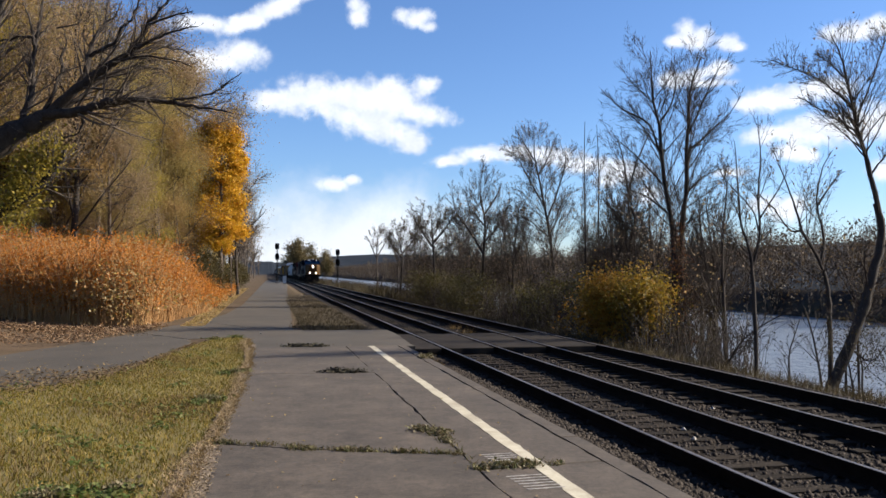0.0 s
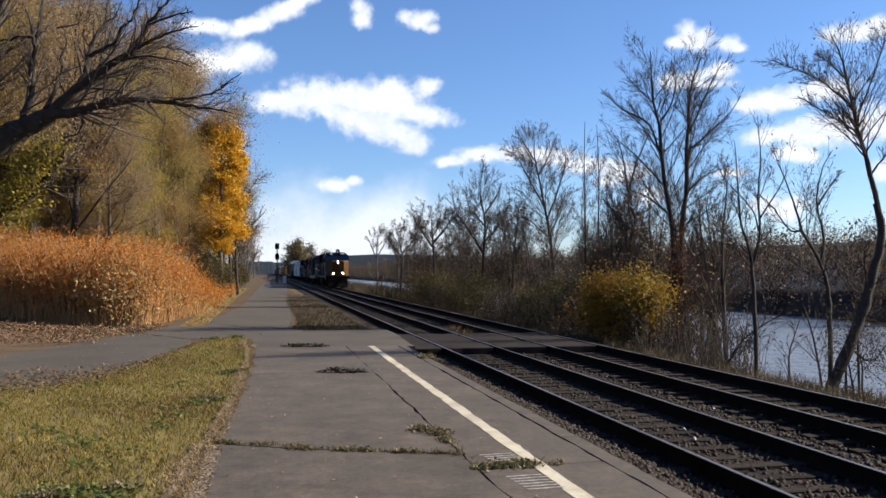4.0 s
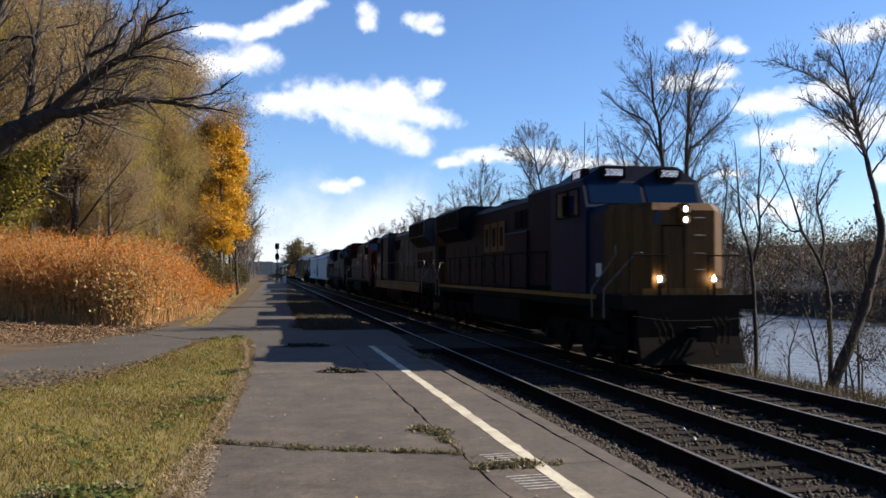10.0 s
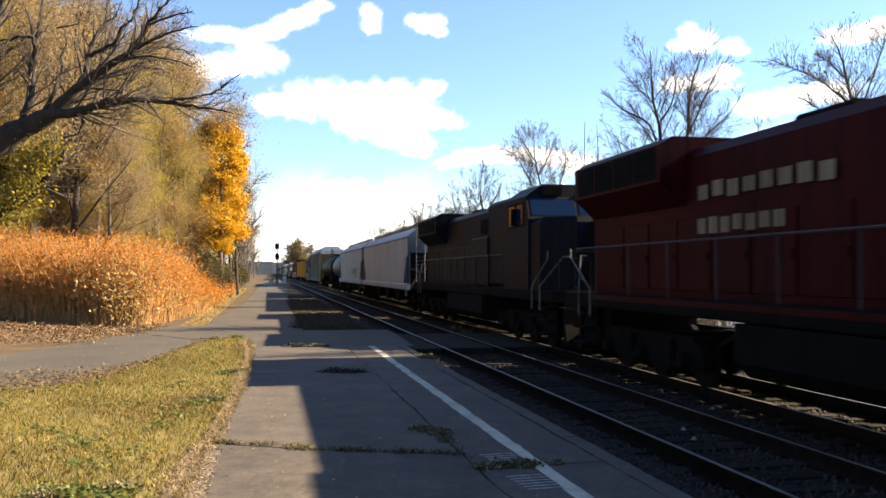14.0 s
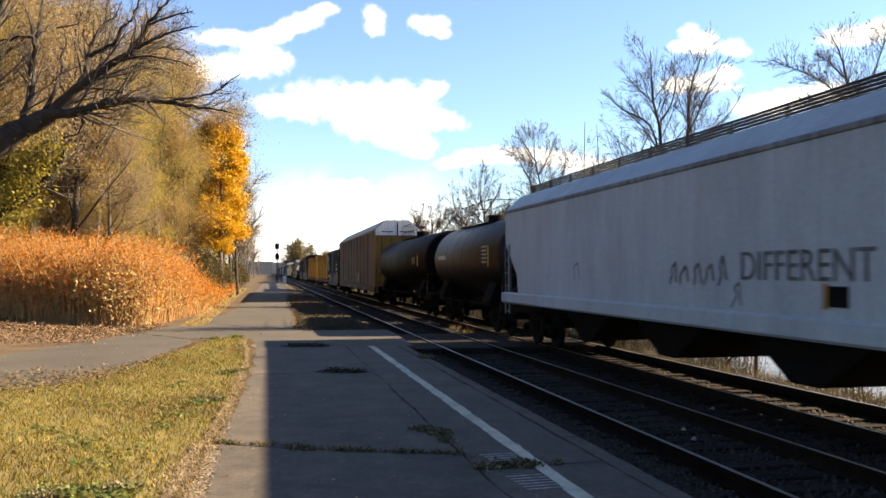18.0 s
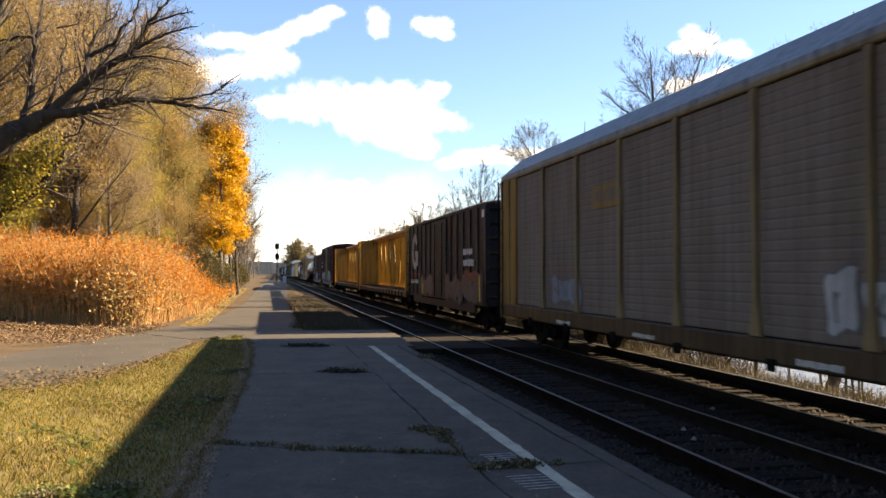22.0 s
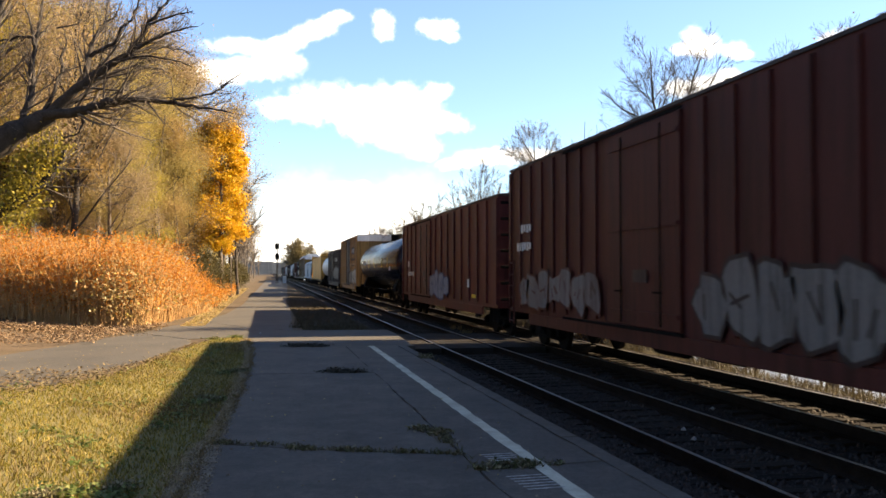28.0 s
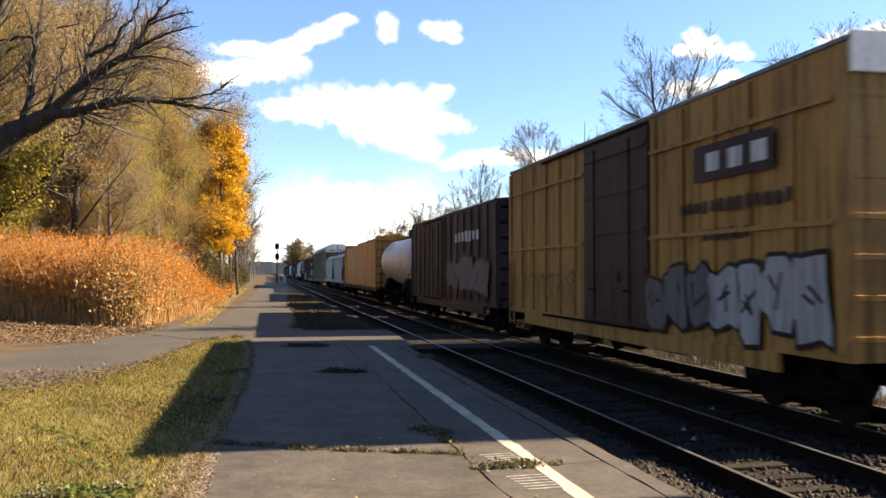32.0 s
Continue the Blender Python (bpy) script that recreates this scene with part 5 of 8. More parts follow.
p = np.concatenate([weed_points(1700, clumps, 0.075, rgz, 0.14), weed_points(1300, thick, 0.05, rgz, 0.12), weed_points(500, joint, 0.02, rgz, 0.12)])
v, f = blades(p, 0.06, 0.008, rgz, 1.3)
stuff("weeds", array_mesh("weeds", v, f, 4, weed_m), "small green and dry weeds in cracks of the platform", "weeds")

c = np.concatenate([weed_points(1100, clumps, 0.08, rgz, 0.18), weed_points(420, thick, 0.045, rgz, 0.16), weed_points(60, joint, 0.02, rgz, 0.16)]) + rgz.normal(0, 0.012, (1580, 3))
v, f = leaf_quads(c, 0.05, rgz, 0.8)
stuff("weed_leaves", array_mesh("weed_leaves", v, f, 4, leafy("weed_leaves_pale", [(0.06, 0.068, 0.025), (0.105, 0.095, 0.04), (0.194, 0.165, 0.101), (0.08, 0.056, 0.032)], 0.6, 0.3)),
      "pale broad-leaved weeds in the platform's joints", "weeds")

mound = np.concatenate([rgz.normal(0, 1, (700, 2)) * [0.2, 0.11] + [0.92, 23.1], rgz.normal(0, 1, (300, 2)) * [0.14, 0.1] + [1.3, 22.95],
                        rgz.normal(0, 1, (420, 2)) * [0.15, 0.08] + [1.35, 17.05], rgz.normal(0, 1, (160, 2)) * [0.14, 0.05] + [1.65, 16.85]])
v, f = leaf_quads(np.concatenate([mound, 0.15 + np.abs(rgz.normal(0, 0.03, (1580, 1)))], 1), 0.06, rgz, 0.8)
stuff("platform_debris", array_mesh("platform_debris", v, f, 4, leafy("debris_dark", [(0.0144, 0.013, 0.0101), (0.0324, 0.0274, 0.0187), (0.0216, 0.023, 0.0115), (0.0576, 0.0468, 0.0324)], 0.8, 0.1)),
      "dark heaps of rotten leaves and dead weeds on the platform", "debris")

# loose ballast stones
STONE = np.array([(1, 0, 0), (-1, 0, 0), (0, 1, 0), (0, -1, 0), (0, 0, 1), (0, 0, -1)], float)
STF = np.array([(0, 2, 4), (2, 1, 4), (1, 3, 4), (3, 0, 4), (2, 0, 5), (1, 2, 5), (3, 1, 5), (0, 3, 5)])


def stones(p, size, rng):
    k = len(p)
    s = size * rng.uniform(0.5, 1.4, (k, 1, 1)) * rng.uniform(0.6, 1.3, (k, 6, 3))
    a = rng.uniform(0, 6.28, k)
    v = STONE[None] * s
    c, sn = np.cos(a)[:, None], np.sin(a)[:, None]
    x, y = v[:, :, 0] * c - v[:, :, 1] * sn, v[:, :, 0] * sn + v[:, :, 1] * c
    v = np.stack([x, y, v[:, :, 2] + 0.4 * x], 2) + p[:, None, :]
    return v.reshape(-1, 3), (STF[None] + (np.arange(k) * 6)[:, None, None]).reshape(-1)


def bed_z(x):
    return np.interp(x, [q[0] for q in px], [q[1] for q in px])


p = scatter(26000, 3.64, 10.9, 5.5, 60, rgz, lambda x, y: (y < 23.4) | (y > 29.4), 0.0, 2.0)
p[:, 2] = bed_z(p[:, 0]) + 0.005
p = np.concatenate([p, scatter(5000, 3.64, 4.4, 6.0, 22.5, rgz, None, 0.0, 1.5)])
p[:, 2] = bed_z(p[:, 0]) + 0.005
v, f = stones(p, 0.034, rgz)
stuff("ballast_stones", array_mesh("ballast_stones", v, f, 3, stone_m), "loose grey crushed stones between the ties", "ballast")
p = scatter(9000, -26, -2.2, 17, 35, rgz, lambda x, y: (y > 27.5 + 0.6 * (x + 5)) & (x < -3.6), 0.13)
mx_ = -3.8 - rgz.uniform(0, 1, 12000) * 11
my_ = np.interp(mx_, [-15, -9, -5, -3.8], [33.5, 31.2, 29.6, 31.5]) + rgz.normal(0.8, 0.8, 12000)
pm = (np.stack([mx_, my_, 0.15 + np.abs(rgz.normal(0, 0.05, 12000)) + np.clip((-6 - mx_) * 0.05, 0, 0.35)], 1))
v, f = leaf_quads(pm, 0.085, rgz, 1.6)
litter_m = leafy("brush_litter_leaves", [(0.108, 0.0612, 0.0324), (0.166, 0.101, 0.054), (0.23, 0.158, 0.0936), (0.0792, 0.0468, 0.0259)], 0.8, 0.2)
stuff("brush_litter", array_mesh("brush_litter", v, f, 4, litter_m),
      "heaped brown leaves and stalks before the thicket", "leaves")
v, f = leaf_quads(np.concatenate([p, np.stack([rgz.uniform(-11, -4.6, 6000), rgz.uniform(25, 34.5, 6000), np.full(6000, 0.2)], 1)]), 0.08, rgz, 2.0)
stuff("leaf_litter", array_mesh("leaf_litter", v, f, 4, litter_m), "fallen pale and brown leaves along the path", "leaves")
p = np.concatenate([scatter(900, -9, -0.5, 5, 30, rgz, None, 0.165), scatter(170, -0.4, 3.0, 6, 24, rgz, None, 0.158)])
v, f = leaf_quads(p, 0.035, rgz, 3.0)
stuff("fallen_leaves", array_mesh("fallen_leaves", v, f, 4, leaf_straw), "scattered dry leaves on grass and platform", "leaves")

p = scatter(3600, -3.1, -2.25, 33, 110, rgz, None, 0.13, 1.6)
v, f = leaf_quads(p, 0.1, rgz, 2.0)
stuff("verge_litter", array_mesh("verge_litter", v, f, 4, leaf_straw), "tan fallen leaves along the path's verge", "leaves")
p = np.concatenate([scatter(4200, 1.2, 3.4, 30, 60, rgz, None, 0.1, 1.8), weed_points(900, [(1.25, 31.5), (1.4, 33.5), (1.55, 36.0), (1.7, 40.0), (2.1, 31.0), (2.9, 30.7)], 0.22, rgz, 0.11)])
v, f = blades(p, 0.12, 0.01, rgz, 1.0)
stuff("verge_weeds", array_mesh("verge_weeds", v, f, 4, bank_m), "dry weeds between path and track", "weeds")
p = scatter(13000, 1.25, 4.4, 30.2, 75, rgz, lambda x, y: x > 1.0 + 0.0115 * (y - 30), 0.105, 1.8)
p[:, 2] = np.where(p[:, 0] > 3.6, -0.2, p[:, 2])
v, f = stones(p, 0.04, rgz)
stuff("gravel", array_mesh("gravel", v, f, 3, gravel_m), "grey-brown gravel between path and track", "gravel")

tufts = [(3.75, 19.5), (3.8, 19.9), (3.7, 20.6), (7.2, 33.0), (7.1, 30.4)]
p = weed_points(260, tufts, 0.14, rgz, -0.12)
v, f = blades(p, 0.16, 0.008, rgz, 0.9)
stuff("track_weeds", array_mesh("track_weeds", v, f, 4, dry_m), "dry weed tufts between the tracks", "weeds")

# undergrowth on the bank, dry grass by the track
p = scatter(9000, 10.9, 16.5, 75, 250, rgz, None, None, 1.2)
v, f = blades(p, 1.05, 0.03, rgz, 0.6)
stuff("tall_grass", array_mesh("tall_grass", v, f, 4, bank_m), "tall dull grass and reeds down the line", "grass")

p = scatter(26000, 10.9, 15.5, 14, 120, rgz, None, None, 1.4)
v, f = blades(p, 0.3, 0.009, rgz, 1.2)
stuff("dry_grass", array_mesh("dry_grass", v, f, 4, bank_m), "dry brown grass along the far side of the tracks", "grass")
segs = []
for i in range(9000):
    y = 27 + rgz.uniform(0, 1) ** 1.4 * 190
    x = rgz.uniform(12.2, 17.0)
    z = ground_z(x, y)
    h = rgz.uniform(0.6, 2.6) * (1.0 if y < 90 else 0.7)
    ax, ay = rgz.normal(0, 0.3, 2) * h
    m = (x + ax * 0.4, y + ay * 0.4, z + h * 0.6)
    segs += [(x, y, z, *m, 0.014, 0.01), (*m, x + ax, y + ay, z + h, 0.01, 0.005),
             (*m, x - ax * 0.5, y + ay * 1.4, z + h * 0.95, 0.008, 0.004)]
v, f = tubes(segs, 3)
stuff("brush", array_mesh("brush", v, f, 4, bark_dark_m), "tangled leafless brush under the bank trees", "brush")
c = np.asarray([s[3:6] for s in segs])
v, f = leaf_quads(c[rgz.integers(0, len(c), 30000)] + rgz.normal(0, 0.25, (30000, 3)), 0.07, rgz)
stuff("brush_leaves", array_mesh("brush_leaves", v, f, 4, leaf_brush), "brown leaves clinging to the brush", "brush")

# woods on the far shore
segs, lp = [], []
for i in range(1700):
    y = -30 + rgz.uniform(0, 1) ** 1.9 * 900
    x = 55.3 + rgz.uniform(0, 1) ** 1.8 * 48
    z = ground_z(x, y)
    h = rgz.uniform(4.2, 7.2)
    segs.append((x, y, z - 0.3, x + rgz.normal(0, 0.9), y + rgz.normal(0, 0.9), z + h, 0.08, 0.02))
    for j in range(16):
        q = rgz.uniform(0.05, 0.95)
        a = rgz.uniform(0, 6.28)
        ln = h * 0.42 * (1.15 - q)
        e = (x + math.cos(a) * ln, y + math.sin(a) * ln, z + h * q + ln * 0.9)
        segs.append((x, y, z + h * q, *e, 0.05, 0.02))
        lp.append(e)
v, f = tubes(segs, 3)
stuff("far_woods", array_mesh("far_woods", v, f, 4, bark_dark_m), "bare grey-brown woods along the far shore", "woods")
lp = np.asarray(lp + [(x, y, ground_z(x, y) + rgz.uniform(0.1, 1.6)) for x, y in zip(rgz.uniform(54.2, 58, 5000), -30 + rgz.uniform(0, 1, 5000) ** 1.9 * 700)])
v, f = leaf_quads(lp[rgz.integers(0, len(lp), 160000)] + rgz.normal(0, 0.8, (160000, 3)), 0.27, rgz)
stuff("far_foliage", array_mesh("far_foliage", v, f, 4, leaf_far), "brown autumn foliage of the far shore woods", "woods")

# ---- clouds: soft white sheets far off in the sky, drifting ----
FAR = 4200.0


def cloud_material(name, grain, edge, full, most):
    """White vapour, its sunlit white given off as glow: solid within each lobe, ragged and thin towards its rim."""
    m = bpy.data.materials.new(name)
    m.use_nodes = True
    n, l = m.node_tree.nodes, m.node_tree.links
    n.remove(n["Principled BSDF"])
    tc = n.new("ShaderNodeTexCoord")
    rim = n.new("ShaderNodeVectorMath")
    rim.operation = "LENGTH"
    l.new(tc.outputs["UV"], rim.inputs[0])
    nz = n.new("ShaderNodeTexNoise")
    nz.inputs["Scale"].default_value, nz.inputs["Detail"].default_value, nz.inputs["Roughness"].default_value = grain, 7, 0.6
    l.new(tc.outputs["Object"], nz.inputs["Vector"])
    ma = n.new("ShaderNodeMath")
    ma.operation = "MULTIPLY_ADD"
    l.new(nz.outputs["Fac"], ma.inputs[0])
    ma.inputs[1].default_value, ma.inputs[2].default_value = 1.8, 0.02
    sb = n.new("ShaderNodeMath")
    sb.operation = "SUBTRACT"
    l.new(ma.outputs[0], sb.inputs[0])
    l.new(rim.outputs["Value"], sb.inputs[1])
    al = n.new("ShaderNodeMapRange")
    al.interpolation_type = "SMOOTHSTEP"
    al.inputs["From Min"].default_value, al.inputs["From Max"].default_value, al.inputs["To Max"].default_value = edge, full, most
    l.new(sb.outputs[0], al.inputs["Value"])
    tone = n.new("ShaderNodeTexNoise")
    tone.inputs["Scale"].default_value, tone.inputs["Detail"].default_value = grain * 0.7, 4
    l.new(tc.outputs["Object"], tone.inputs["Vector"])
    tr = ramp(n, [(0.35, (0.84, 0.85, 0.89)), (0.6, (1.0, 0.99, 0.98))])
    l.new(tone.outputs["Fac"], tr.inputs["Fac"])
    em = n.new("ShaderNodeEmission")
    em.inputs["Strength"].default_value = 0.42
    l.new(tr.outputs["Color"], em.inputs["Color"])
    clear = n.new("ShaderNodeBsdfTransparent")
    mx = n.new("ShaderNodeMixShader")
    l.new(al.outputs["Result"], mx.inputs["Fac"])
    l.new(clear.outputs[0], mx.inputs[1])
    l.new(em.outputs[0], mx.inputs[2])
    l.new(mx.outputs[0], n["Material Output"].inputs["Surface"])
    return m


cloud_m = cloud_material("cloud_white", 0.013, -0.5, 0.62, 0.97)
haze_m = cloud_material("cloud_haze", 0.0022, -0.3, 0.75, 0.9)


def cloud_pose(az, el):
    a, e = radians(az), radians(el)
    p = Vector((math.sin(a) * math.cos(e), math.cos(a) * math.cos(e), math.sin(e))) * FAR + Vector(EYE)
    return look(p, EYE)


clouds = []


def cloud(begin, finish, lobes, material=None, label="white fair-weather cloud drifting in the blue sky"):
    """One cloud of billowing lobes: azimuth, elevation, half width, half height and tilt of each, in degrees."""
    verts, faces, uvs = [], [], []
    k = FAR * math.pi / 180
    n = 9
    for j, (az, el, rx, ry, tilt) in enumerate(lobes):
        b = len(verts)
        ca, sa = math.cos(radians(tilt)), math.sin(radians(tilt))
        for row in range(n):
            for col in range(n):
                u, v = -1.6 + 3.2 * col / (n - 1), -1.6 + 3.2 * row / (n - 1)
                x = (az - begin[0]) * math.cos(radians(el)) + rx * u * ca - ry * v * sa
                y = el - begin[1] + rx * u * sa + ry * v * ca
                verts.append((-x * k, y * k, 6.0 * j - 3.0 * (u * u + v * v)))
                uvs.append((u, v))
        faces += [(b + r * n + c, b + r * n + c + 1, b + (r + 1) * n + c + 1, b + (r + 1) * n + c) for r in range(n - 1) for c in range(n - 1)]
    me = bpy.data.meshes.new("cloud")
    me.from_pydata(verts, [], faces)
    layer = me.uv_layers.new(name="lobe")
    for lp in me.loops:
        layer.data[lp.index].uv = uvs[lp.vertex_index]
    me.materials.append(material or cloud_m)
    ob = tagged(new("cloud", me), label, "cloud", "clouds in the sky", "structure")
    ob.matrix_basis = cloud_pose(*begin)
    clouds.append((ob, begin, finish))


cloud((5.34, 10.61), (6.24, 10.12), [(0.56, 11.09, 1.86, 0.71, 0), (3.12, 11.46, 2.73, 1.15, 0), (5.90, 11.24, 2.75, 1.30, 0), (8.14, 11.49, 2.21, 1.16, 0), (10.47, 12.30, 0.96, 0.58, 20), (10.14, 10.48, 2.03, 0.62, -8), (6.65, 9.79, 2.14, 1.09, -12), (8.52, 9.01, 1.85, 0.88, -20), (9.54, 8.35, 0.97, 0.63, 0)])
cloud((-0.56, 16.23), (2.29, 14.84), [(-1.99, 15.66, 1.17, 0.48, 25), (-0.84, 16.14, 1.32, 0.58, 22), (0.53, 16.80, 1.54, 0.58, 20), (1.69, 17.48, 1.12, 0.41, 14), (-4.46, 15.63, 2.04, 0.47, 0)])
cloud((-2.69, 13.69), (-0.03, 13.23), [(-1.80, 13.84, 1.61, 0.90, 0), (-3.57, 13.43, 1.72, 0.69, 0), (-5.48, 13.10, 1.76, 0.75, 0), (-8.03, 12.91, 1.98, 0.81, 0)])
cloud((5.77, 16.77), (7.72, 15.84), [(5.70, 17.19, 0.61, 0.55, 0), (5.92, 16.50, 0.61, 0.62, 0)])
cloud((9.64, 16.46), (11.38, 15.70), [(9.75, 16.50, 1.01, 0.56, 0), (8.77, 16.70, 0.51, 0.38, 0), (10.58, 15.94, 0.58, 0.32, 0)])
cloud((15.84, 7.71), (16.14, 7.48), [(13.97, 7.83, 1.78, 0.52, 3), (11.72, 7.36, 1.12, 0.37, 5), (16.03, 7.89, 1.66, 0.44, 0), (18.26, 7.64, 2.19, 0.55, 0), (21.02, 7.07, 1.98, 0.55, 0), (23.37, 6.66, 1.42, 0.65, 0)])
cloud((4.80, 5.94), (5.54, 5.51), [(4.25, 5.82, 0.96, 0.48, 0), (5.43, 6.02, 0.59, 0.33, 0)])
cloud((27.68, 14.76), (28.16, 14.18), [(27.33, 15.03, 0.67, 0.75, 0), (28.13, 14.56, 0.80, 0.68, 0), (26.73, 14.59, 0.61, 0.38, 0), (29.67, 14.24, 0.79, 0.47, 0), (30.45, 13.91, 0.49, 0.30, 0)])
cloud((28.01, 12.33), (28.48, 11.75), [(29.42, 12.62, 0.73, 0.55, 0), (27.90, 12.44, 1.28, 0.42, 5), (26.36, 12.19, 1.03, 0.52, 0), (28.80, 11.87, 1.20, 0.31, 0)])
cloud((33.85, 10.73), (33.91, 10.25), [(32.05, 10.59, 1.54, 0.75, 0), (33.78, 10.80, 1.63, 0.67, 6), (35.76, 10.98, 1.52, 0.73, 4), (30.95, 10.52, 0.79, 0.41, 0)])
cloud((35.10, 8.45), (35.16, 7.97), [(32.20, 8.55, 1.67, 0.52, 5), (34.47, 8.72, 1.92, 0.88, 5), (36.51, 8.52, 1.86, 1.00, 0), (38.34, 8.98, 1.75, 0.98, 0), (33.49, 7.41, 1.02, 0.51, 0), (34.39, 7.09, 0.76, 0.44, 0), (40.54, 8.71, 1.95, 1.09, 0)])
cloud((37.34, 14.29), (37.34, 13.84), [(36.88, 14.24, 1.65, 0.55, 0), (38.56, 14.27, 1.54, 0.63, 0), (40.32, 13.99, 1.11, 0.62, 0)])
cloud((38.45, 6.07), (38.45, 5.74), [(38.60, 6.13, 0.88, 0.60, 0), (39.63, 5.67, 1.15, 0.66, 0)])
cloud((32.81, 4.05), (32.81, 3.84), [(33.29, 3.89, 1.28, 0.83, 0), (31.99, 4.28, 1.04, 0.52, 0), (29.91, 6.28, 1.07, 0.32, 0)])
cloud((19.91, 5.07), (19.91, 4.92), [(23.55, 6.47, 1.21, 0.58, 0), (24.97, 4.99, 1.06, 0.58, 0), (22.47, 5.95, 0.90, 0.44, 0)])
# wide glowing sheet added for the pale brightness low in the sky
cloud((3.5, 1.6), (3.8, 1.6), [(3.5, 1.6, 11.0, 4.6, 0)], haze_m, "self-lit white haze sheet along the horizon")

# ---- the train ----
SPEED, RAIL_X, SHIFT = 15.2, 8.65, -1.44
# loco paints are near black: the shaded side's darkness is put into them
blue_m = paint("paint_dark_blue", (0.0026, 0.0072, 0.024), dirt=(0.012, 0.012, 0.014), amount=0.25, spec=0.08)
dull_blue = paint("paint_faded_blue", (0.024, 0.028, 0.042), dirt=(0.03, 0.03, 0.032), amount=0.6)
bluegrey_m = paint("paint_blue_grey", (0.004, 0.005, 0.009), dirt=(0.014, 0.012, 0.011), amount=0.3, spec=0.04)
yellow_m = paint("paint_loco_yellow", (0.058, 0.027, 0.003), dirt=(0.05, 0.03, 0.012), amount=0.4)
sill_m_yellow = paint("sill_yellow_dirty", (0.11, 0.056, 0.008), dirt=(0.04, 0.03, 0.02), amount=0.7)
emblem_m = paint("emblem_dull_orange", (0.065, 0.028, 0.006), dirt=(0.02, 0.015, 0.012), amount=0.5)
sill_dim = paint("sill_grimy_yellow", (0.08, 0.048, 0.012), dirt=(0.02, 0.016, 0.013), amount=0.8)
rail_paint = paint("handrail_pale", (0.12, 0.12, 0.115), dirt=(0.04, 0.035, 0.03), amount=0.6)
handrail_grey = paint("ladder_dull_grey", (0.12, 0.135, 0.15), dirt=(0.05, 0.045, 0.04), amount=0.7)
rail_dim = paint("handrail_worn_grey", (0.04, 0.036, 0.038), dirt=(0.02, 0.018, 0.018), amount=0.7)
roof_dark = paint("car_roof_dark", (0.03, 0.026, 0.026), dirt=(0.07, 0.06, 0.055), amount=0.5)
# grey, red and navy of the locos, darkened for shade in the same way
shaded_grey_m = paint("paint_shaded_grey", (0.026, 0.0275, 0.031), dirt=(0.012, 0.0105, 0.0095), amount=0.5, spec=0.06)
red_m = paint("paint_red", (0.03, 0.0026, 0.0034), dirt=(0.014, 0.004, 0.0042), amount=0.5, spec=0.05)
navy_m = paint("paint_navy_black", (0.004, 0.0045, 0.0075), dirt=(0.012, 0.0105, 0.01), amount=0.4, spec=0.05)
hopper_m = paint("paint_hopper_grey", (0.225, 0.268, 0.305), dirt=(0.18, 0.172, 0.165), amount=0.4, streak=0.03)
rack_m = paint("rack_panels_grey_brown", (0.112, 0.088, 0.074), dirt=(0.078, 0.052, 0.036), amount=0.65, rough=0.65, streak=0.3)
rackpost_m = paint("rack_posts_dull_tan", (0.15, 0.108, 0.055), dirt=(0.09, 0.065, 0.035), amount=0.7)
racksill_m = paint("rack_sill_brown_yellow", (0.052, 0.033, 0.017), dirt=(0.022, 0.016, 0.012), amount=0.95, streak=0.7)
rackyellow_m = paint("rack_frame_yellow", (0.18, 0.10, 0.024), dirt=(0.085, 0.058, 0.032), amount=0.8)
railyellow_m = paint("car_yellow", (0.42, 0.195, 0.018), dirt=(0.12, 0.065, 0.025), amount=0.75, streak=0.55)
raildeck_m = paint("car_deck_rusty", (0.07, 0.042, 0.022), dirt=(0.03, 0.02, 0.014), amount=0.7)
railsill_m = paint("car_sill_dirty_yellow", (0.11, 0.06, 0.015), dirt=(0.022, 0.017, 0.012), amount=0.9, streak=0.7)
bulk_m = paint("bulkhead_faded_yellow", (0.25, 0.135, 0.027), dirt=(0.10, 0.07, 0.035), amount=0.75, streak=0.55)
boxyellow_m = paint("boxcar_yellow", (0.29, 0.155, 0.046), dirt=(0.14, 0.08, 0.045), amount=0.75)
brown_m = paint("boxcar_brown", (0.043, 0.0105, 0.0095), dirt=(0.022, 0.009, 0.0085), amount=0.55)
brown2_m = paint("boxcar_red_brown", (0.06, 0.0135, 0.0125), dirt=(0.032, 0.0125, 0.011), amount=0.55)
green_m = paint("boxcar_green_black", (0.0105, 0.012, 0.017), dirt=(0.026, 0.024, 0.025), amount=0.5)
maroon_m = paint("boxcar_grey_maroon", (0.036, 0.025, 0.026), dirt=(0.12, 0.11, 0.108), amount=0.7, streak=0.75)
tank_black = paint("tank_gloss_black", (0.0014, 0.0014, 0.0016), dirt=(0.004, 0.0032, 0.0028), amount=0.4, rough=0.5, spec=0.03)
tank_brown = paint("tank_worn_brown_black", (0.0045, 0.004, 0.004), dirt=(0.02, 0.0125, 0.010), amount=0.6, rough=0.45, spec=0.1, streak=0.4)
# black tank with the sky's blue sheen put into its base colour
tank_shiny = paint("tank_black_sky_sheen", (0.0009, 0.0040, 0.0150), dirt=(0.0015, 0.003, 0.008), amount=0.3, rough=0.22, spec=0.16, streak=0.1)
tank_silver = paint("tank_white_grey", (0.5, 0.5, 0.5), dirt=(0.2, 0.17, 0.14), amount=0.5, rough=0.35)
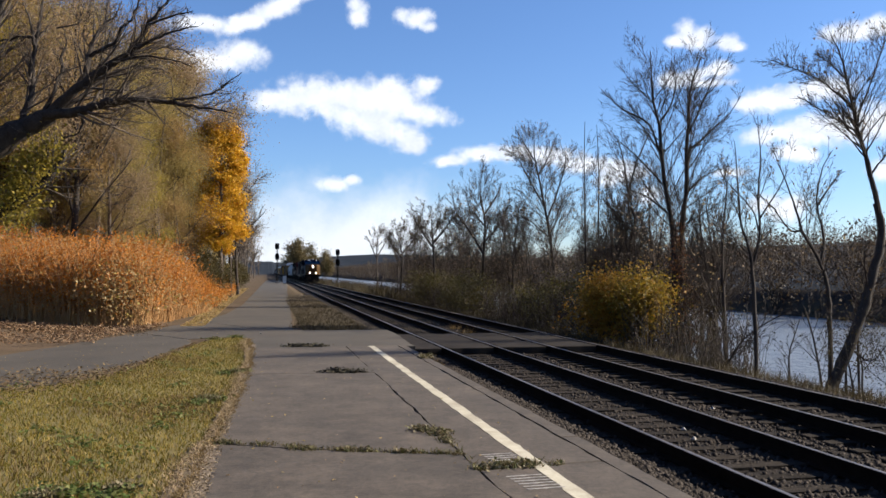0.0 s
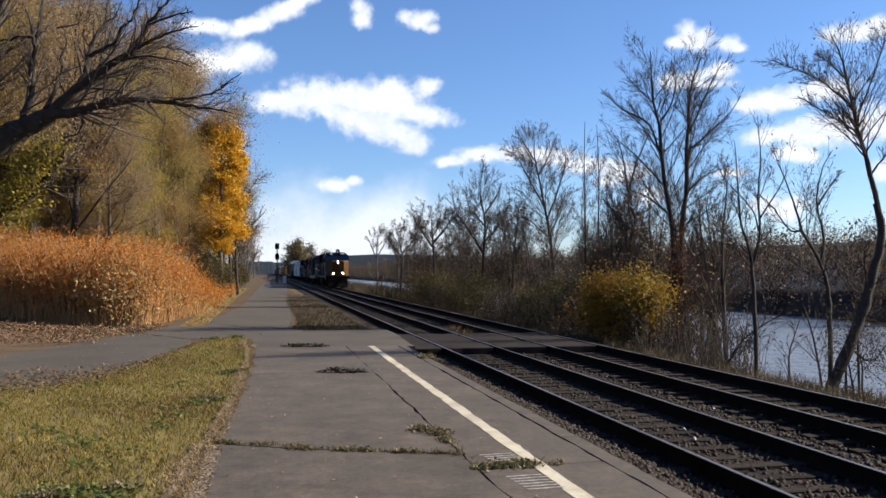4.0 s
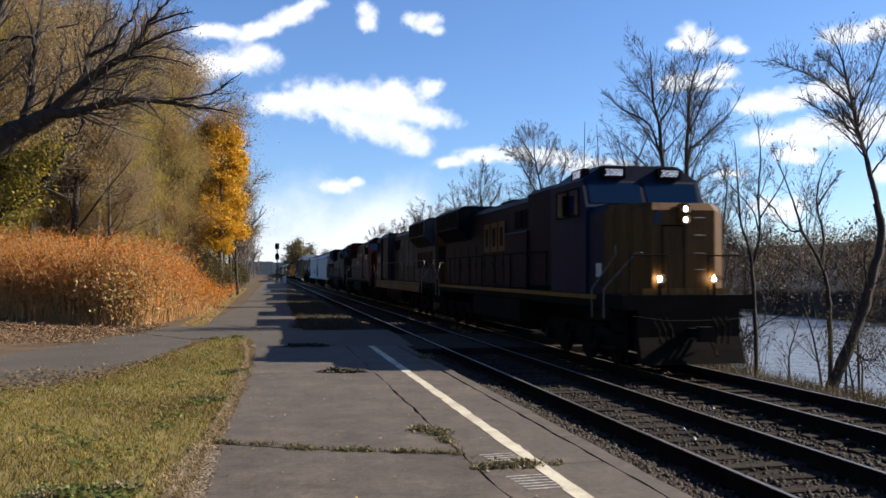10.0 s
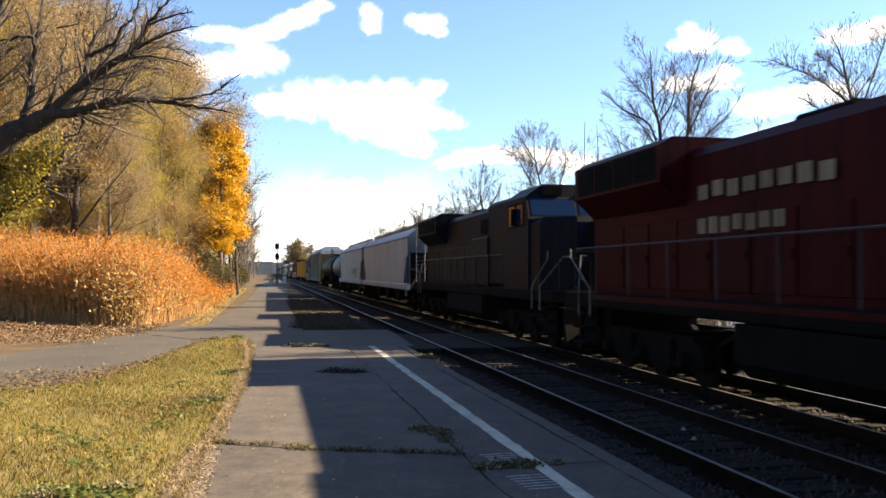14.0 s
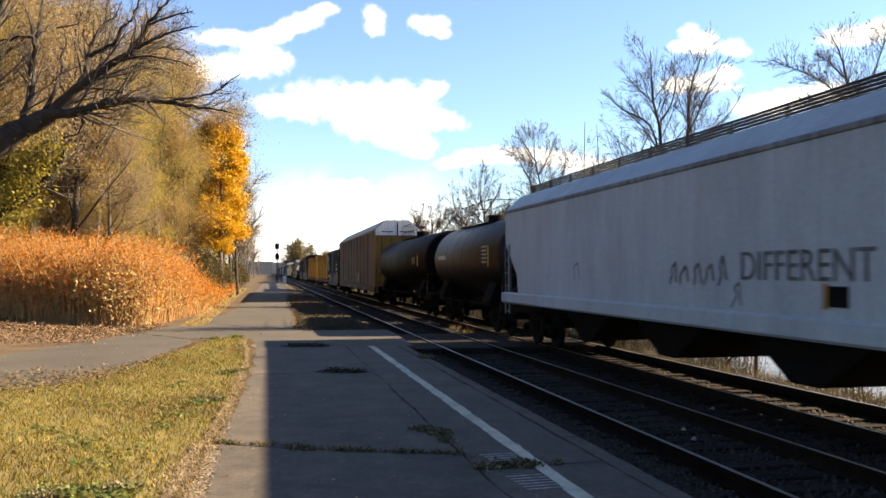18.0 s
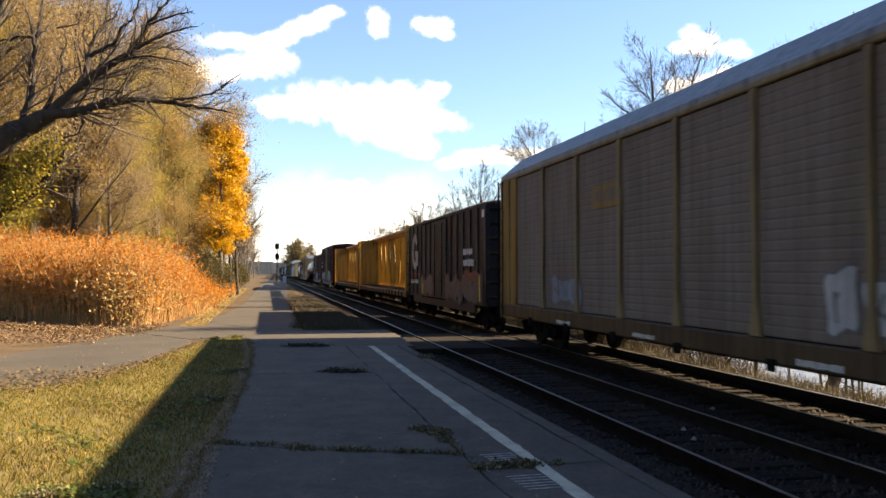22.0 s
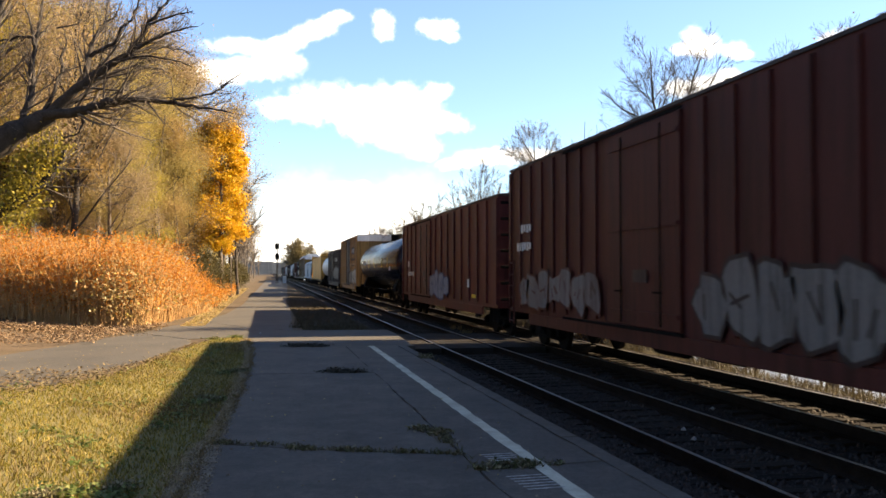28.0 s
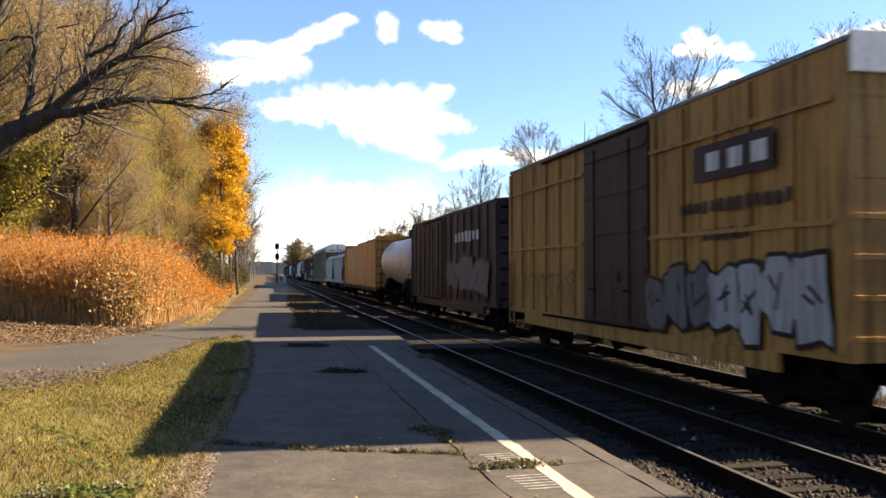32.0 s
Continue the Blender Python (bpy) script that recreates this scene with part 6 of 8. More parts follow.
roof_m = paint("car_roof_galvanised", (0.14, 0.152, 0.172), dirt=(0.13, 0.12, 0.11), amount=0.5, rough=0.5, metal=0.2)
white_m = paint("car_end_white", (0.55, 0.55, 0.54), dirt=(0.36, 0.34, 0.31), amount=0.35, streak=0.15)
darkdoor_m = paint("door_dark_brown", (0.035, 0.024, 0.023), dirt=(0.06, 0.05, 0.045), amount=0.5)
orange_m = paint("band_orange_red", (0.14, 0.032, 0.02), dirt=(0.03, 0.02, 0.02), amount=0.7)
yellow_mark = paint("reflector_yellow", (0.6, 0.42, 0.03), amount=0.15)
white_mark = paint("stencil_white", (0.42, 0.42, 0.41), dirt=(0.2, 0.19, 0.18), amount=0.5)
dim_mark = paint("stencil_worn_cream", (0.16, 0.135, 0.09), dirt=(0.06, 0.04, 0.035), amount=0.6)
cream_mark = paint("letters_worn_cream", (0.24, 0.22, 0.18), dirt=(0.05, 0.03, 0.025), amount=0.7)
scrawl_m = paint("spray_dark_grey", (0.06, 0.066, 0.075), dirt=(0.2, 0.2, 0.2), amount=0.5)
lamp_m = glow("headlight_glow", (1.0, 0.78, 0.52), 30.0)
board_glow = glow("number_board_glow", (0.95, 0.95, 1.0), 0.12)

WHEEL = Geo().rod((-0.065, 0, 0), (0.065, 0, 0), 0.455, 0.455, 18).rod((-0.085, 0, 0), (0.085, 0, 0), 0.2, 0.2, 10).mesh("wheel")
WHEEL.materials.append(wheel_m)
FRAME2 = Geo()
for s in (-1, 1):
    FRAME2.along_x([(-1.25, 0.42), (-1.0, 0.28), (-0.5, 0.30), (0.5, 0.30), (1.0, 0.28), (1.25, 0.42), (1.25, 0.58), (0.75, 0.66),
                    (0.55, 0.86), (-0.55, 0.86), (-0.75, 0.66), (-1.25, 0.58)], s * 0.98 - 0.09, s * 0.98 + 0.09)
    for q in (-0.88, 0.88):
        FRAME2.rod((s * 1.07, q, 0.46), (s * 1.2, q, 0.46), 0.12, 0.1, 8)
    for q in (-0.16, 0, 0.16):
        FRAME2.rod((s * 1.08, q, 0.40), (s * 1.08, q, 0.74), 0.06, 0.06, 6)
FRAME2.box(-1.0, 1.0, -0.2, 0.2, 0.5, 0.8)
FRAME2 = FRAME2.mesh("side_frames")
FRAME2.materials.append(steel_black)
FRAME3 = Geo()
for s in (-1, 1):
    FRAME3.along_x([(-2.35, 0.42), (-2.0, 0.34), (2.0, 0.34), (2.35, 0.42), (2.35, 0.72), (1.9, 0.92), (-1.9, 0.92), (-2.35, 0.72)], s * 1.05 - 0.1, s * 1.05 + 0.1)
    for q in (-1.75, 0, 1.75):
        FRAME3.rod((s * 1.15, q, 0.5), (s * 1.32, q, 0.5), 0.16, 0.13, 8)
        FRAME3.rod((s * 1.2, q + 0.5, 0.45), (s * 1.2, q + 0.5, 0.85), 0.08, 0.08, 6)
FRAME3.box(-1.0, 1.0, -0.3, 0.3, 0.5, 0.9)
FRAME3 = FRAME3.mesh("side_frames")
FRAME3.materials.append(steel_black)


def span(s, a, b):
    """The two ends of a stretch on side s, in rising order."""
    return min(s * a, s * b), max(s * a, s * b)


def truck(parent, y, axles=2):
    t = part("truck", FRAME2 if axles == 2 else FRAME3, None, parent, at=pose(0, y, 0))
    for q in ((-0.88, 0.88) if axles == 2 else (-1.75, 0, 1.75)):
        for s in (-0.755, 0.755):
            part("wheel", WHEEL, None, t, at=pose(s, q, 0.455))


def couplers(parent, half):
    for s in (-1, 1):
        part("coupler", Geo().box(-0.08, 0.08, min(s * (half - 0.5), s * (half + 0.42)), max(s * (half - 0.5), s * (half + 0.42)), 0.76, 0.94)
             .box(-0.16, 0.16, min(s * (half + 0.3), s * (half + 0.52)), max(s * (half + 0.3), s * (half + 0.52)), 0.7, 1.0), steel_black, parent)
        part("air_hose", Geo().pipe([(0.3, s * (half - 0.05), 0.8), (0.32, s * (half + 0.2), 0.5), (0.2, s * (half + 0.5), 0.42)], 0.025), steel_black, parent)


def ladder(parent, x, y, z0, z1, wdt, material, along="y"):
    g = Geo()
    dx, dy = (0, wdt / 2) if along == "y" else (wdt / 2, 0)
    for s in (-1, 1):
        g.rod((x + s * dx, y + s * dy, z0), (x + s * dx, y + s * dy, z1), 0.022)
    k = int((z1 - z0) / 0.36)
    for i in range(k + 1):
        z = z0 + 0.08 + i * (z1 - z0 - 0.16) / max(1, k)
        g.rod((x - dx, y - dy, z), (x + dx, y + dy, z), 0.016)
    return part("ladder", g, material, parent)


def marks(parent, x, y0, y1, z0, z1, material, n, name="lettering", label="", seed=0, fill=0.62):
    """A row of plain bars that stands for writing, on the side at x, from y0 to y1."""
    rng = np.random.default_rng(seed + int(abs(y0) * 10))
    g = Geo()
    st = (y1 - y0) / n
    few = n <= 20
    for i in range(n):
        if rng.uniform() < 0.1 and not few:
            continue
        a = y0 + i * st
        bar = (x - 0.004, x + 0.004, a, a + st * fill, z0 + (z1 - z0) * rng.uniform(0, 0.18), z1 - (z1 - z0) * rng.uniform(0, 0.18))
        if few:
            part(name, Geo().box(*bar), material, parent, label)
        else:
            g.box(*bar)
    if not few:
        part(name, g, material, parent, label)


def scrawl(parent, x, y0, y1, z0, z1, n, material, label, seed=0, wide=0.035):
    """Thin sprayed letters that cannot be read, each of a few crooked strokes, on the side at x."""
    rng = np.random.default_rng(seed)
    st = (y1 - y0) / n
    for i in range(n):
        if rng.uniform() < 0.08:
            continue
        g = Geo()
        a, hgt = y0 + i * st, (z1 - z0) * rng.uniform(0.65, 1.0)
        pts = [(a + st * rng.uniform(0.05, 0.3), z0 + hgt * rng.uniform(0, 0.2)), (a + st * rng.uniform(0.1, 0.45), z0 + hgt),
               (a + st * rng.uniform(0.5, 0.85), z0 + hgt * rng.uniform(0.5, 0.9)), (a + st * rng.uniform(0.3, 0.85), z0 + hgt * rng.uniform(0.3, 0.5)),
               (a + st * rng.uniform(0.6, 0.9), z0 + hgt * rng.uniform(-0.1, 0.15))]
        for (ya, za), (yb, zb) in zip(pts, pts[1:]):
            ln = math.hypot(yb - ya, zb - za) or 1.0
            ny, nz = -(zb - za) / ln * wide / 2, (yb - ya) / ln * wide / 2
            g.add([(x, ya + ny, za + nz), (x, yb + ny, zb + nz), (x, yb - ny, zb - nz), (x, ya - ny, za - nz)], [(0, 1, 2, 3)])
        part("graffiti_letter", g, material, parent, label)


spray_silver = paint("spray_faded_silver", (0.092, 0.089, 0.09), dirt=(0.05, 0.03, 0.028), amount=0.8, streak=0.5)
spray_white = paint("spray_white", (0.25, 0.25, 0.255), dirt=(0.13, 0.11, 0.1), amount=0.7, streak=0.4)
spray_pink = paint("spray_grey_pink", (0.07, 0.056, 0.056), dirt=(0.045, 0.025, 0.025), amount=0.8, streak=0.5)
spray_blue = paint("spray_pale_blue", (0.12, 0.15, 0.19), dirt=(0.06, 0.07, 0.1), amount=0.6, streak=0.4)
graf_edge = paint("spray_grey_brown_outline", (0.022, 0.014, 0.014), dirt=(0.05, 0.03, 0.03), amount=0.7)
spray_ink = paint("spray_dark_outline", (0.012, 0.011, 0.013), dirt=(0.04, 0.035, 0.035), amount=0.6)
spray_navy = paint("spray_blue_outline", (0.03, 0.05, 0.11), dirt=(0.03, 0.03, 0.04), amount=0.6)


def blob_letters(parent, x, y0, y1, z0, z1, n, fill, edge, label, seed=0, slant=0.0):
    """Sprayed bubble letters that cannot be read: an uneven outline, a paler filling on it, and a few dark inner strokes."""
    rng = np.random.default_rng(seed)
    st = (y1 - y0) / n
    for i in range(n):
        cy_, cz_ = y0 + (i + 0.5) * st + rng.normal(0, 0.04 * st), (z0 + z1) / 2 + rng.normal(0, 0.05 * (z1 - z0))
        a, b = st * rng.uniform(0.52, 0.7), (z1 - z0) * rng.uniform(0.38, 0.56)
        k = 14
        wob = 1 + 0.16 * np.sin(np.arange(k) * 2 * math.pi / k * rng.integers(2, 5) + rng.uniform(0, 6)) + rng.normal(0, 0.09, k)

        def outline(scale, off):
            pts = []
            for j in range(k):
                t = 2 * math.pi * j / k
                ca, sa = math.cos(t), math.sin(t)
                u, v = math.copysign(abs(ca) ** 0.6, ca) * a * scale * wob[j], math.copysign(abs(sa) ** 0.6, sa) * b * scale * wob[j]
                pts.append((x - off, cy_ + u + slant * v, cz_ + v))
            return pts

        lt = part("graffiti_letter", Geo().add(outline(1.0, 0.001), [tuple(range(k - 1, -1, -1))]), edge, parent, label)
        part("filling", Geo().add(outline(0.88, 0.004), [tuple(range(k - 1, -1, -1))]), fill, lt)
        ink = Geo()
        for j in range(int(rng.integers(1, 4))):
            ua, va, ub, vb = rng.uniform(-0.55, 0.55) * a, rng.uniform(-0.6, 0.1) * b, rng.uniform(-0.55, 0.55) * a, rng.uniform(0.0, 0.6) * b
            ln_ = math.hypot(ub - ua, vb - va) or 1.0
            ny, nz_ = -(vb - va) / ln_ * 0.03, (ub - ua) / ln_ * 0.03
            ink.add([(x - 0.007, cy_ + ua + ny, cz_ + va + nz_), (x - 0.007, cy_ + ub + ny, cz_ + vb + nz_), (x - 0.007, cy_ + ub - ny, cz_ + vb - nz_), (x - 0.007, cy_ + ua - ny, cz_ + va - nz_)], [(0, 1, 2, 3)])
        part("inner_stroke", ink, edge, lt)


def boxcar(label, length, eave, body_m, door_m=None, door=(-0.9, 0.9), ribs=16, end_top=None, group="freight cars", low=0.95,
           roof=None, braces=(), door_ribs=6):
    """A freight boxcar: ribbed sides, sliding doors, corrugated ends, roof, ladders, underframe and trucks."""
    car = thing("boxcar", label, "boxcar", group)
    h, w = length / 2, 1.48
    for s in (-1, 1):
        part("side_wall", Geo().box(min(s * (w - 0.06), s * w), max(s * (w - 0.06), s * w), -h, h, low, eave), body_m, car)
        for i in range(ribs + 1):
            y = -h + 0.09 + i * (length - 0.18) / ribs
            if door[0] - 0.05 < y < door[1] + 0.05:
                continue
            part("rib", Geo().along_x([(y - 0.09, low + 0.12), (y + 0.09, low + 0.12), (y + 0.09, eave - 0.06), (y - 0.09, eave - 0.06)], s * (w + 0.001), s * (w + 0.055))
                 if s > 0 else Geo().along_x([(y - 0.09, low + 0.12), (y - 0.09, eave - 0.06), (y + 0.09, eave - 0.06), (y + 0.09, low + 0.12)], s * (w + 0.055), s * (w + 0.001)),
                 body_m, car)
        d = part("door", Geo().soft_box(min(s * (w + 0.002), s * (w + 0.07)), max(s * (w + 0.002), s * (w + 0.07)), door[0], door[1], low + 0.08, eave - 0.12, 0.015), door_m or body_m, car)
        for i in range(door_ribs):
            z = low + 0.35 + i * (eave - low - 0.8) / max(1, door_ribs - 1)
            part("door_rib", Geo().box(min(s * (w + 0.071), s * (w + 0.10)), max(s * (w + 0.071), s * (w + 0.10)), door[0] + 0.06, door[1] - 0.06, z - 0.04, z + 0.04), door_m or body_m, d)
        dw = door[1] - door[0]
        for z in (low + 0.04, eave - 0.09):
            part("door_track", Geo().box(*span(s, w + 0.072, w + 0.1), door[0] - 0.1, min(h - 0.2, door[1] + dw * 0.9), z - 0.03, z + 0.03), steel_black, car)
        for q in (0.22, 0.78):
            yq = door[0] + dw * q
            part("lock_rod", Geo().rod((s * (w + 0.115), yq, low + 0.15), (s * (w + 0.115), yq, eave - 0.25), 0.018).box(*span(s, w + 0.09, w + 0.13), yq - 0.03, yq + 0.3, low + 0.75, low + 0.79), steel_black, d)
        part("placard_board", Geo().box(*span(s, w + 0.101, w + 0.115), door[0] + dw * 0.4, door[0] + dw * 0.6, low + 0.95, low + 1.2), darkdoor_m, d)
        for q in (-1, 1):
            part("stirrup_step", Geo().pipe([(s * (w + 0.02), q * (h - 0.12), low - 0.05), (s * (w + 0.02), q * (h - 0.12), low - 0.42), (s * (w + 0.02), q * (h - 0.55), low - 0.42), (s * (w + 0.02), q * (h - 0.55), low - 0.05)], 0.018), steel_black, car)
            part("jacking_pad", Geo().box(*span(s, w - 0.1, w + 0.03), q * h * 0.72 - 0.2, q * h * 0.72 + 0.2, low - 0.4, low - 0.28), steel_black, car)
        for z in braces:
            for ya, yb in ((-h + 0.2, door[0] - 0.1), (door[1] + 0.1, h - 0.2)):
                part("brace", Geo().box(min(s * (w + 0.056), s * (w + 0.085)), max(s * (w + 0.056), s * (w + 0.085)), ya, yb, z - 0.035, z + 0.035), body_m, car)
        part("side_sill", Geo().box(min(s * (w - 0.05), s * (w + 0.04)), max(s * (w - 0.05), s * (w + 0.04)), -h * 0.8, h * 0.8, low - 0.28, low), body_m, car)
        e = part("end_wall", Geo().box(-w + 0.061, w - 0.061, min(s * h, s * (h - 0.06)), max(s * h, s * (h - 0.06)), low, eave), body_m, car)
        k = 7
        for i in range(k):
            z = low + 0.3 + i * (eave - low - (0.95 if end_top else 0.5)) / (k - 1)
            # black ribs hold the shaded lines of deep corrugations in their colour
            part("end_rib", Geo().along_x([(s * (h + 0.001), z - 0.06), (s * (h + 0.012), z - 0.04), (s * (h + 0.012), z + 0.03), (s * (h + 0.001), z + 0.035)], -w + 0.1, w - 0.1), body_m if end_top else steel_black, e)
        if end_top:
            part("end_panel", Geo().box(-w + 0.02, w - 0.02, min(s * (h + 0.002), s * (h + 0.075)), max(s * (h + 0.002), s * (h + 0.075)), eave - 0.4, eave + 0.12), end_top, e,
                 "white panel across the top of the end")
        ladder(car, -s * (w + 0.07), s * (h - 0.35), low - 0.35, low + 1.5, 0.42, body_m)
        ladder(car, -s * 1.1, s * (h + 0.12), low - 0.2, eave - 0.6, 0.42, steel_black, "x")
    bw = Geo()
    for i in range(12):
        a0, a1 = math.pi * i / 6, math.pi * (i + 1) / 6
        bw.rod((-0.55 + 0.28 * math.cos(a0), -h - 0.16, low + 1.2 + 0.28 * math.sin(a0)), (-0.55 + 0.28 * math.cos(a1), -h - 0.16, low + 1.2 + 0.28 * math.sin(a1)), 0.014)
    for i in range(4):
        bw.rod((-0.55, -h - 0.16, low + 1.2), (-0.55 + 0.28 * math.cos(i * 1.571), -h - 0.16, low + 1.2 + 0.28 * math.sin(i * 1.571)), 0.01)
    part("brake_wheel", bw.rod((-0.55, -h - 0.17, low + 1.2), (-0.55, -h, low + 1.2), 0.03), steel_black, car)
    part("air_reservoir", Geo().rod((-0.85, -2.2, 0.72), (-0.85, -0.9, 0.72), 0.2, 0.2, 10), steel_black, car)
    part("brake_rigging", Geo().rod((-0.5, -h * 0.6, 0.7), (-0.5, h * 0.6, 0.7), 0.025).rod((0.5, -h * 0.6, 0.66), (0.5, h * 0.6, 0.66), 0.025), steel_black, car)
    for i in range(1, 11):
        part("roof_rib", Geo().along_y([(-w - 0.01, eave + 0.065), (0, eave + 0.222), (w + 0.01, eave + 0.065), (w + 0.01, eave + 0.095), (0, eave + 0.25), (-w - 0.01, eave + 0.095)], -h + i * length / 11 - 0.04, -h + i * length / 11 + 0.04), roof or roof_m, car)
    part("roof", Geo().along_y([(-w - 0.03, eave), (w + 0.03, eave), (w + 0.03, eave + 0.06), (0, eave + 0.22), (-w - 0.03, eave + 0.06)], -h - 0.03, h + 0.03), roof or roof_m, car)
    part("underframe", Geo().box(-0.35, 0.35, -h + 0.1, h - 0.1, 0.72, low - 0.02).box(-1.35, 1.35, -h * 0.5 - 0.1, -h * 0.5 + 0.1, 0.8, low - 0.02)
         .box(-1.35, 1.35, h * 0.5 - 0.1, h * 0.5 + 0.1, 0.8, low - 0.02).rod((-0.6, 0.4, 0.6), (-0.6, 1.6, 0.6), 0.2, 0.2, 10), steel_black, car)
    truck(car, -h + 1.9)
    truck(car, h - 1.9)
    couplers(car, h)
    return car


def side_patch(car, name, x, y0, y1, z0, z1, material, label=""):
    return part(name, Geo().box(x - 0.003, x + 0.003, y0, y1, z0, z1), material, car, label)


def hopper(label, length, top, body_m, low=1.25):
    """A covered hopper: curved sides, sloping end sheets, platforms with ladders, roof walk and hatches."""
    car = thing("covered_hopper_car", label, "hopper car", "freight cars")
    h, w = length / 2, 1.55
    prof = [(-w, low + 0.3), (-w, top - 0.46), (-w + 0.08, top - 0.38), (-w + 0.48, top - 0.02), (-0.6, top + 0.05), (0.6, top + 0.05), (w - 0.48, top - 0.02),
            (w - 0.08, top - 0.38), (w, top - 0.46), (w, low + 0.3), (w - 0.1, low), (-w + 0.1, low)]
    g = Geo()
    k = len(prof)
    yy2 = [-h + 0.15, h - 0.15]
    # the ends slope inwards below the shoulder
    vs = []
    for e in (-1, 1):
        for x, z in prof:
            back = 0.0 if z > top - 1.3 else 2.1 * (top - 1.3 - z) / (top - 1.3 - low)
            vs.append((x, e * (h - 0.15 - max(0, back)), z))
    mid = []
    for e in (-1, 1):
        for x, z in [(-w, low + 0.3), (-w, top - 1.3), (w, top - 1.3), (w, low + 0.3)]:
            mid.append((x, e * (h - 0.15), z))
    g.add(vs, [(i, (i + 1) % k, (i + 1) % k + k, i + k) for i in range(k)] + [tuple(range(k - 1, -1, -1)), tuple(range(k, 2 * k))])
    part("body", g, body_m, car)
    for s in (-1, 1):
        part("side_sheet", Geo().along_x([(-h + 0.15, top - 1.45), (-h + 1.35, top - 2.4), (-h + 1.5, low), (h - 1.5, low), (h - 1.35, top - 2.4), (h - 0.15, top - 1.45), (h - 0.15, top - 0.56), (-h + 0.15, top - 0.56)],
                                         min(s * w, s * (w + 0.012)), max(s * w, s * (w + 0.012))), body_m, car)
        part("side_sill", Geo().soft_box(min(s * (w - 0.12), s * (w + 0.1)), max(s * (w - 0.12), s * (w + 0.1)), -h, h, low - 0.12, low + 0.2, 0.045), body_m, car)
        # rail darker than the body: shade of the recessed eave crease, as colour
        part("top_rail", Geo().soft_box(min(s * (w - 0.08), s * (w + 0.04)), max(s * (w - 0.08), s * (w + 0.04)), -h + 0.1, h - 0.1, top - 0.56, top - 0.46, 0.02), handrail_grey, car)
        part("end_platform", Geo().box(-w + 0.1, w - 0.1, min(s * (h - 2.0), s * h), max(s * (h - 2.0), s * h), low - 0.1, low - 0.02), steel_black, car)
        for x in (-w + 0.1, w - 0.1):
            part("corner_post", Geo().box(x - 0.05, x + 0.05, s * (h - 0.22) - 0.05, s * (h - 0.22) + 0.05, low, top - 1.25), handrail_grey, car)
        ladder(car, -w - 0.03, s * (h - 0.42), low - 0.45, top - 1.5, 0.42, handrail_grey)
        ladder(car, s * 0.9, s * (h - 0.02), low, top, 0.45, handrail_grey, "x")
    for e in (-1, 1):
        ya, yb = e * (h - 0.13), e * (h - 2.24)
        # overlay on each slope: the end cavity's shade is put into its dark colour
        part("slope_sheet", Geo().add([(-w + 0.02, ya, top - 1.31), (w - 0.02, ya, top - 1.31), (w - 0.12, yb, low + 0.005), (-w + 0.12, yb, low + 0.005)], [(0, 1, 2, 3)]), roof_dark, car, "grimy sheet over the sloping end, darkened for its shade")
        part("end_frame", Geo().pipe([(-w + 0.1, e * (h - 0.1), low), (0, e * (h - 0.1), top - 1.3), (w - 0.1, e * (h - 0.1), low)], 0.05).box(-0.12, 0.12, *span(e, h - 0.2, h - 0.06), low, top - 1.3)
             .box(-w + 0.05, w - 0.05, *span(e, h - 0.2, h - 0.06), low + 0.9, low + 1.0), roof_dark, car)
    for x in (-0.75, 0.75):
        bars = Geo()
        for k in range(5):
            bars.box(x - 0.012, x + 0.012, -h + 0.1, h - 0.1, top + 0.04 + k * 0.055, top + 0.083 + k * 0.055)
        walkway = part("roof_walk", bars, roof_dark, car, "dark open running board along the roof")
        for i in range(13):
            y = -h + 0.4 + i * (length - 0.8) / 12
            part("bracket", Geo().box(x - 0.03, x + 0.03, y - 0.02, y + 0.02, top + 0.0, top + 0.3), roof_dark, walkway)
    for i in range(5):
        y = -h + 2 + i * (length - 4) / 4
        part("hatch", Geo().soft_box(-0.38, 0.38, y - 1.2, y + 1.2, top + 0.04, top + 0.16, 0.04), body_m, car)
    for y in (-h * 0.42, 0, h * 0.42):
        part("outlet_gate", Geo().along_x([(y - 1.7, low), (y + 1.7, low), (y + 0.35, 0.5), (y - 0.35, 0.5)], -1.2, 1.2), steel_black, car)
    part("underframe", Geo().box(-0.3, 0.3, -h, h, 0.78, low - 0.13), steel_black, car)
    truck(car, -h + 1.7)
    truck(car, h - 1.7)
    couplers(car, h)
    return car


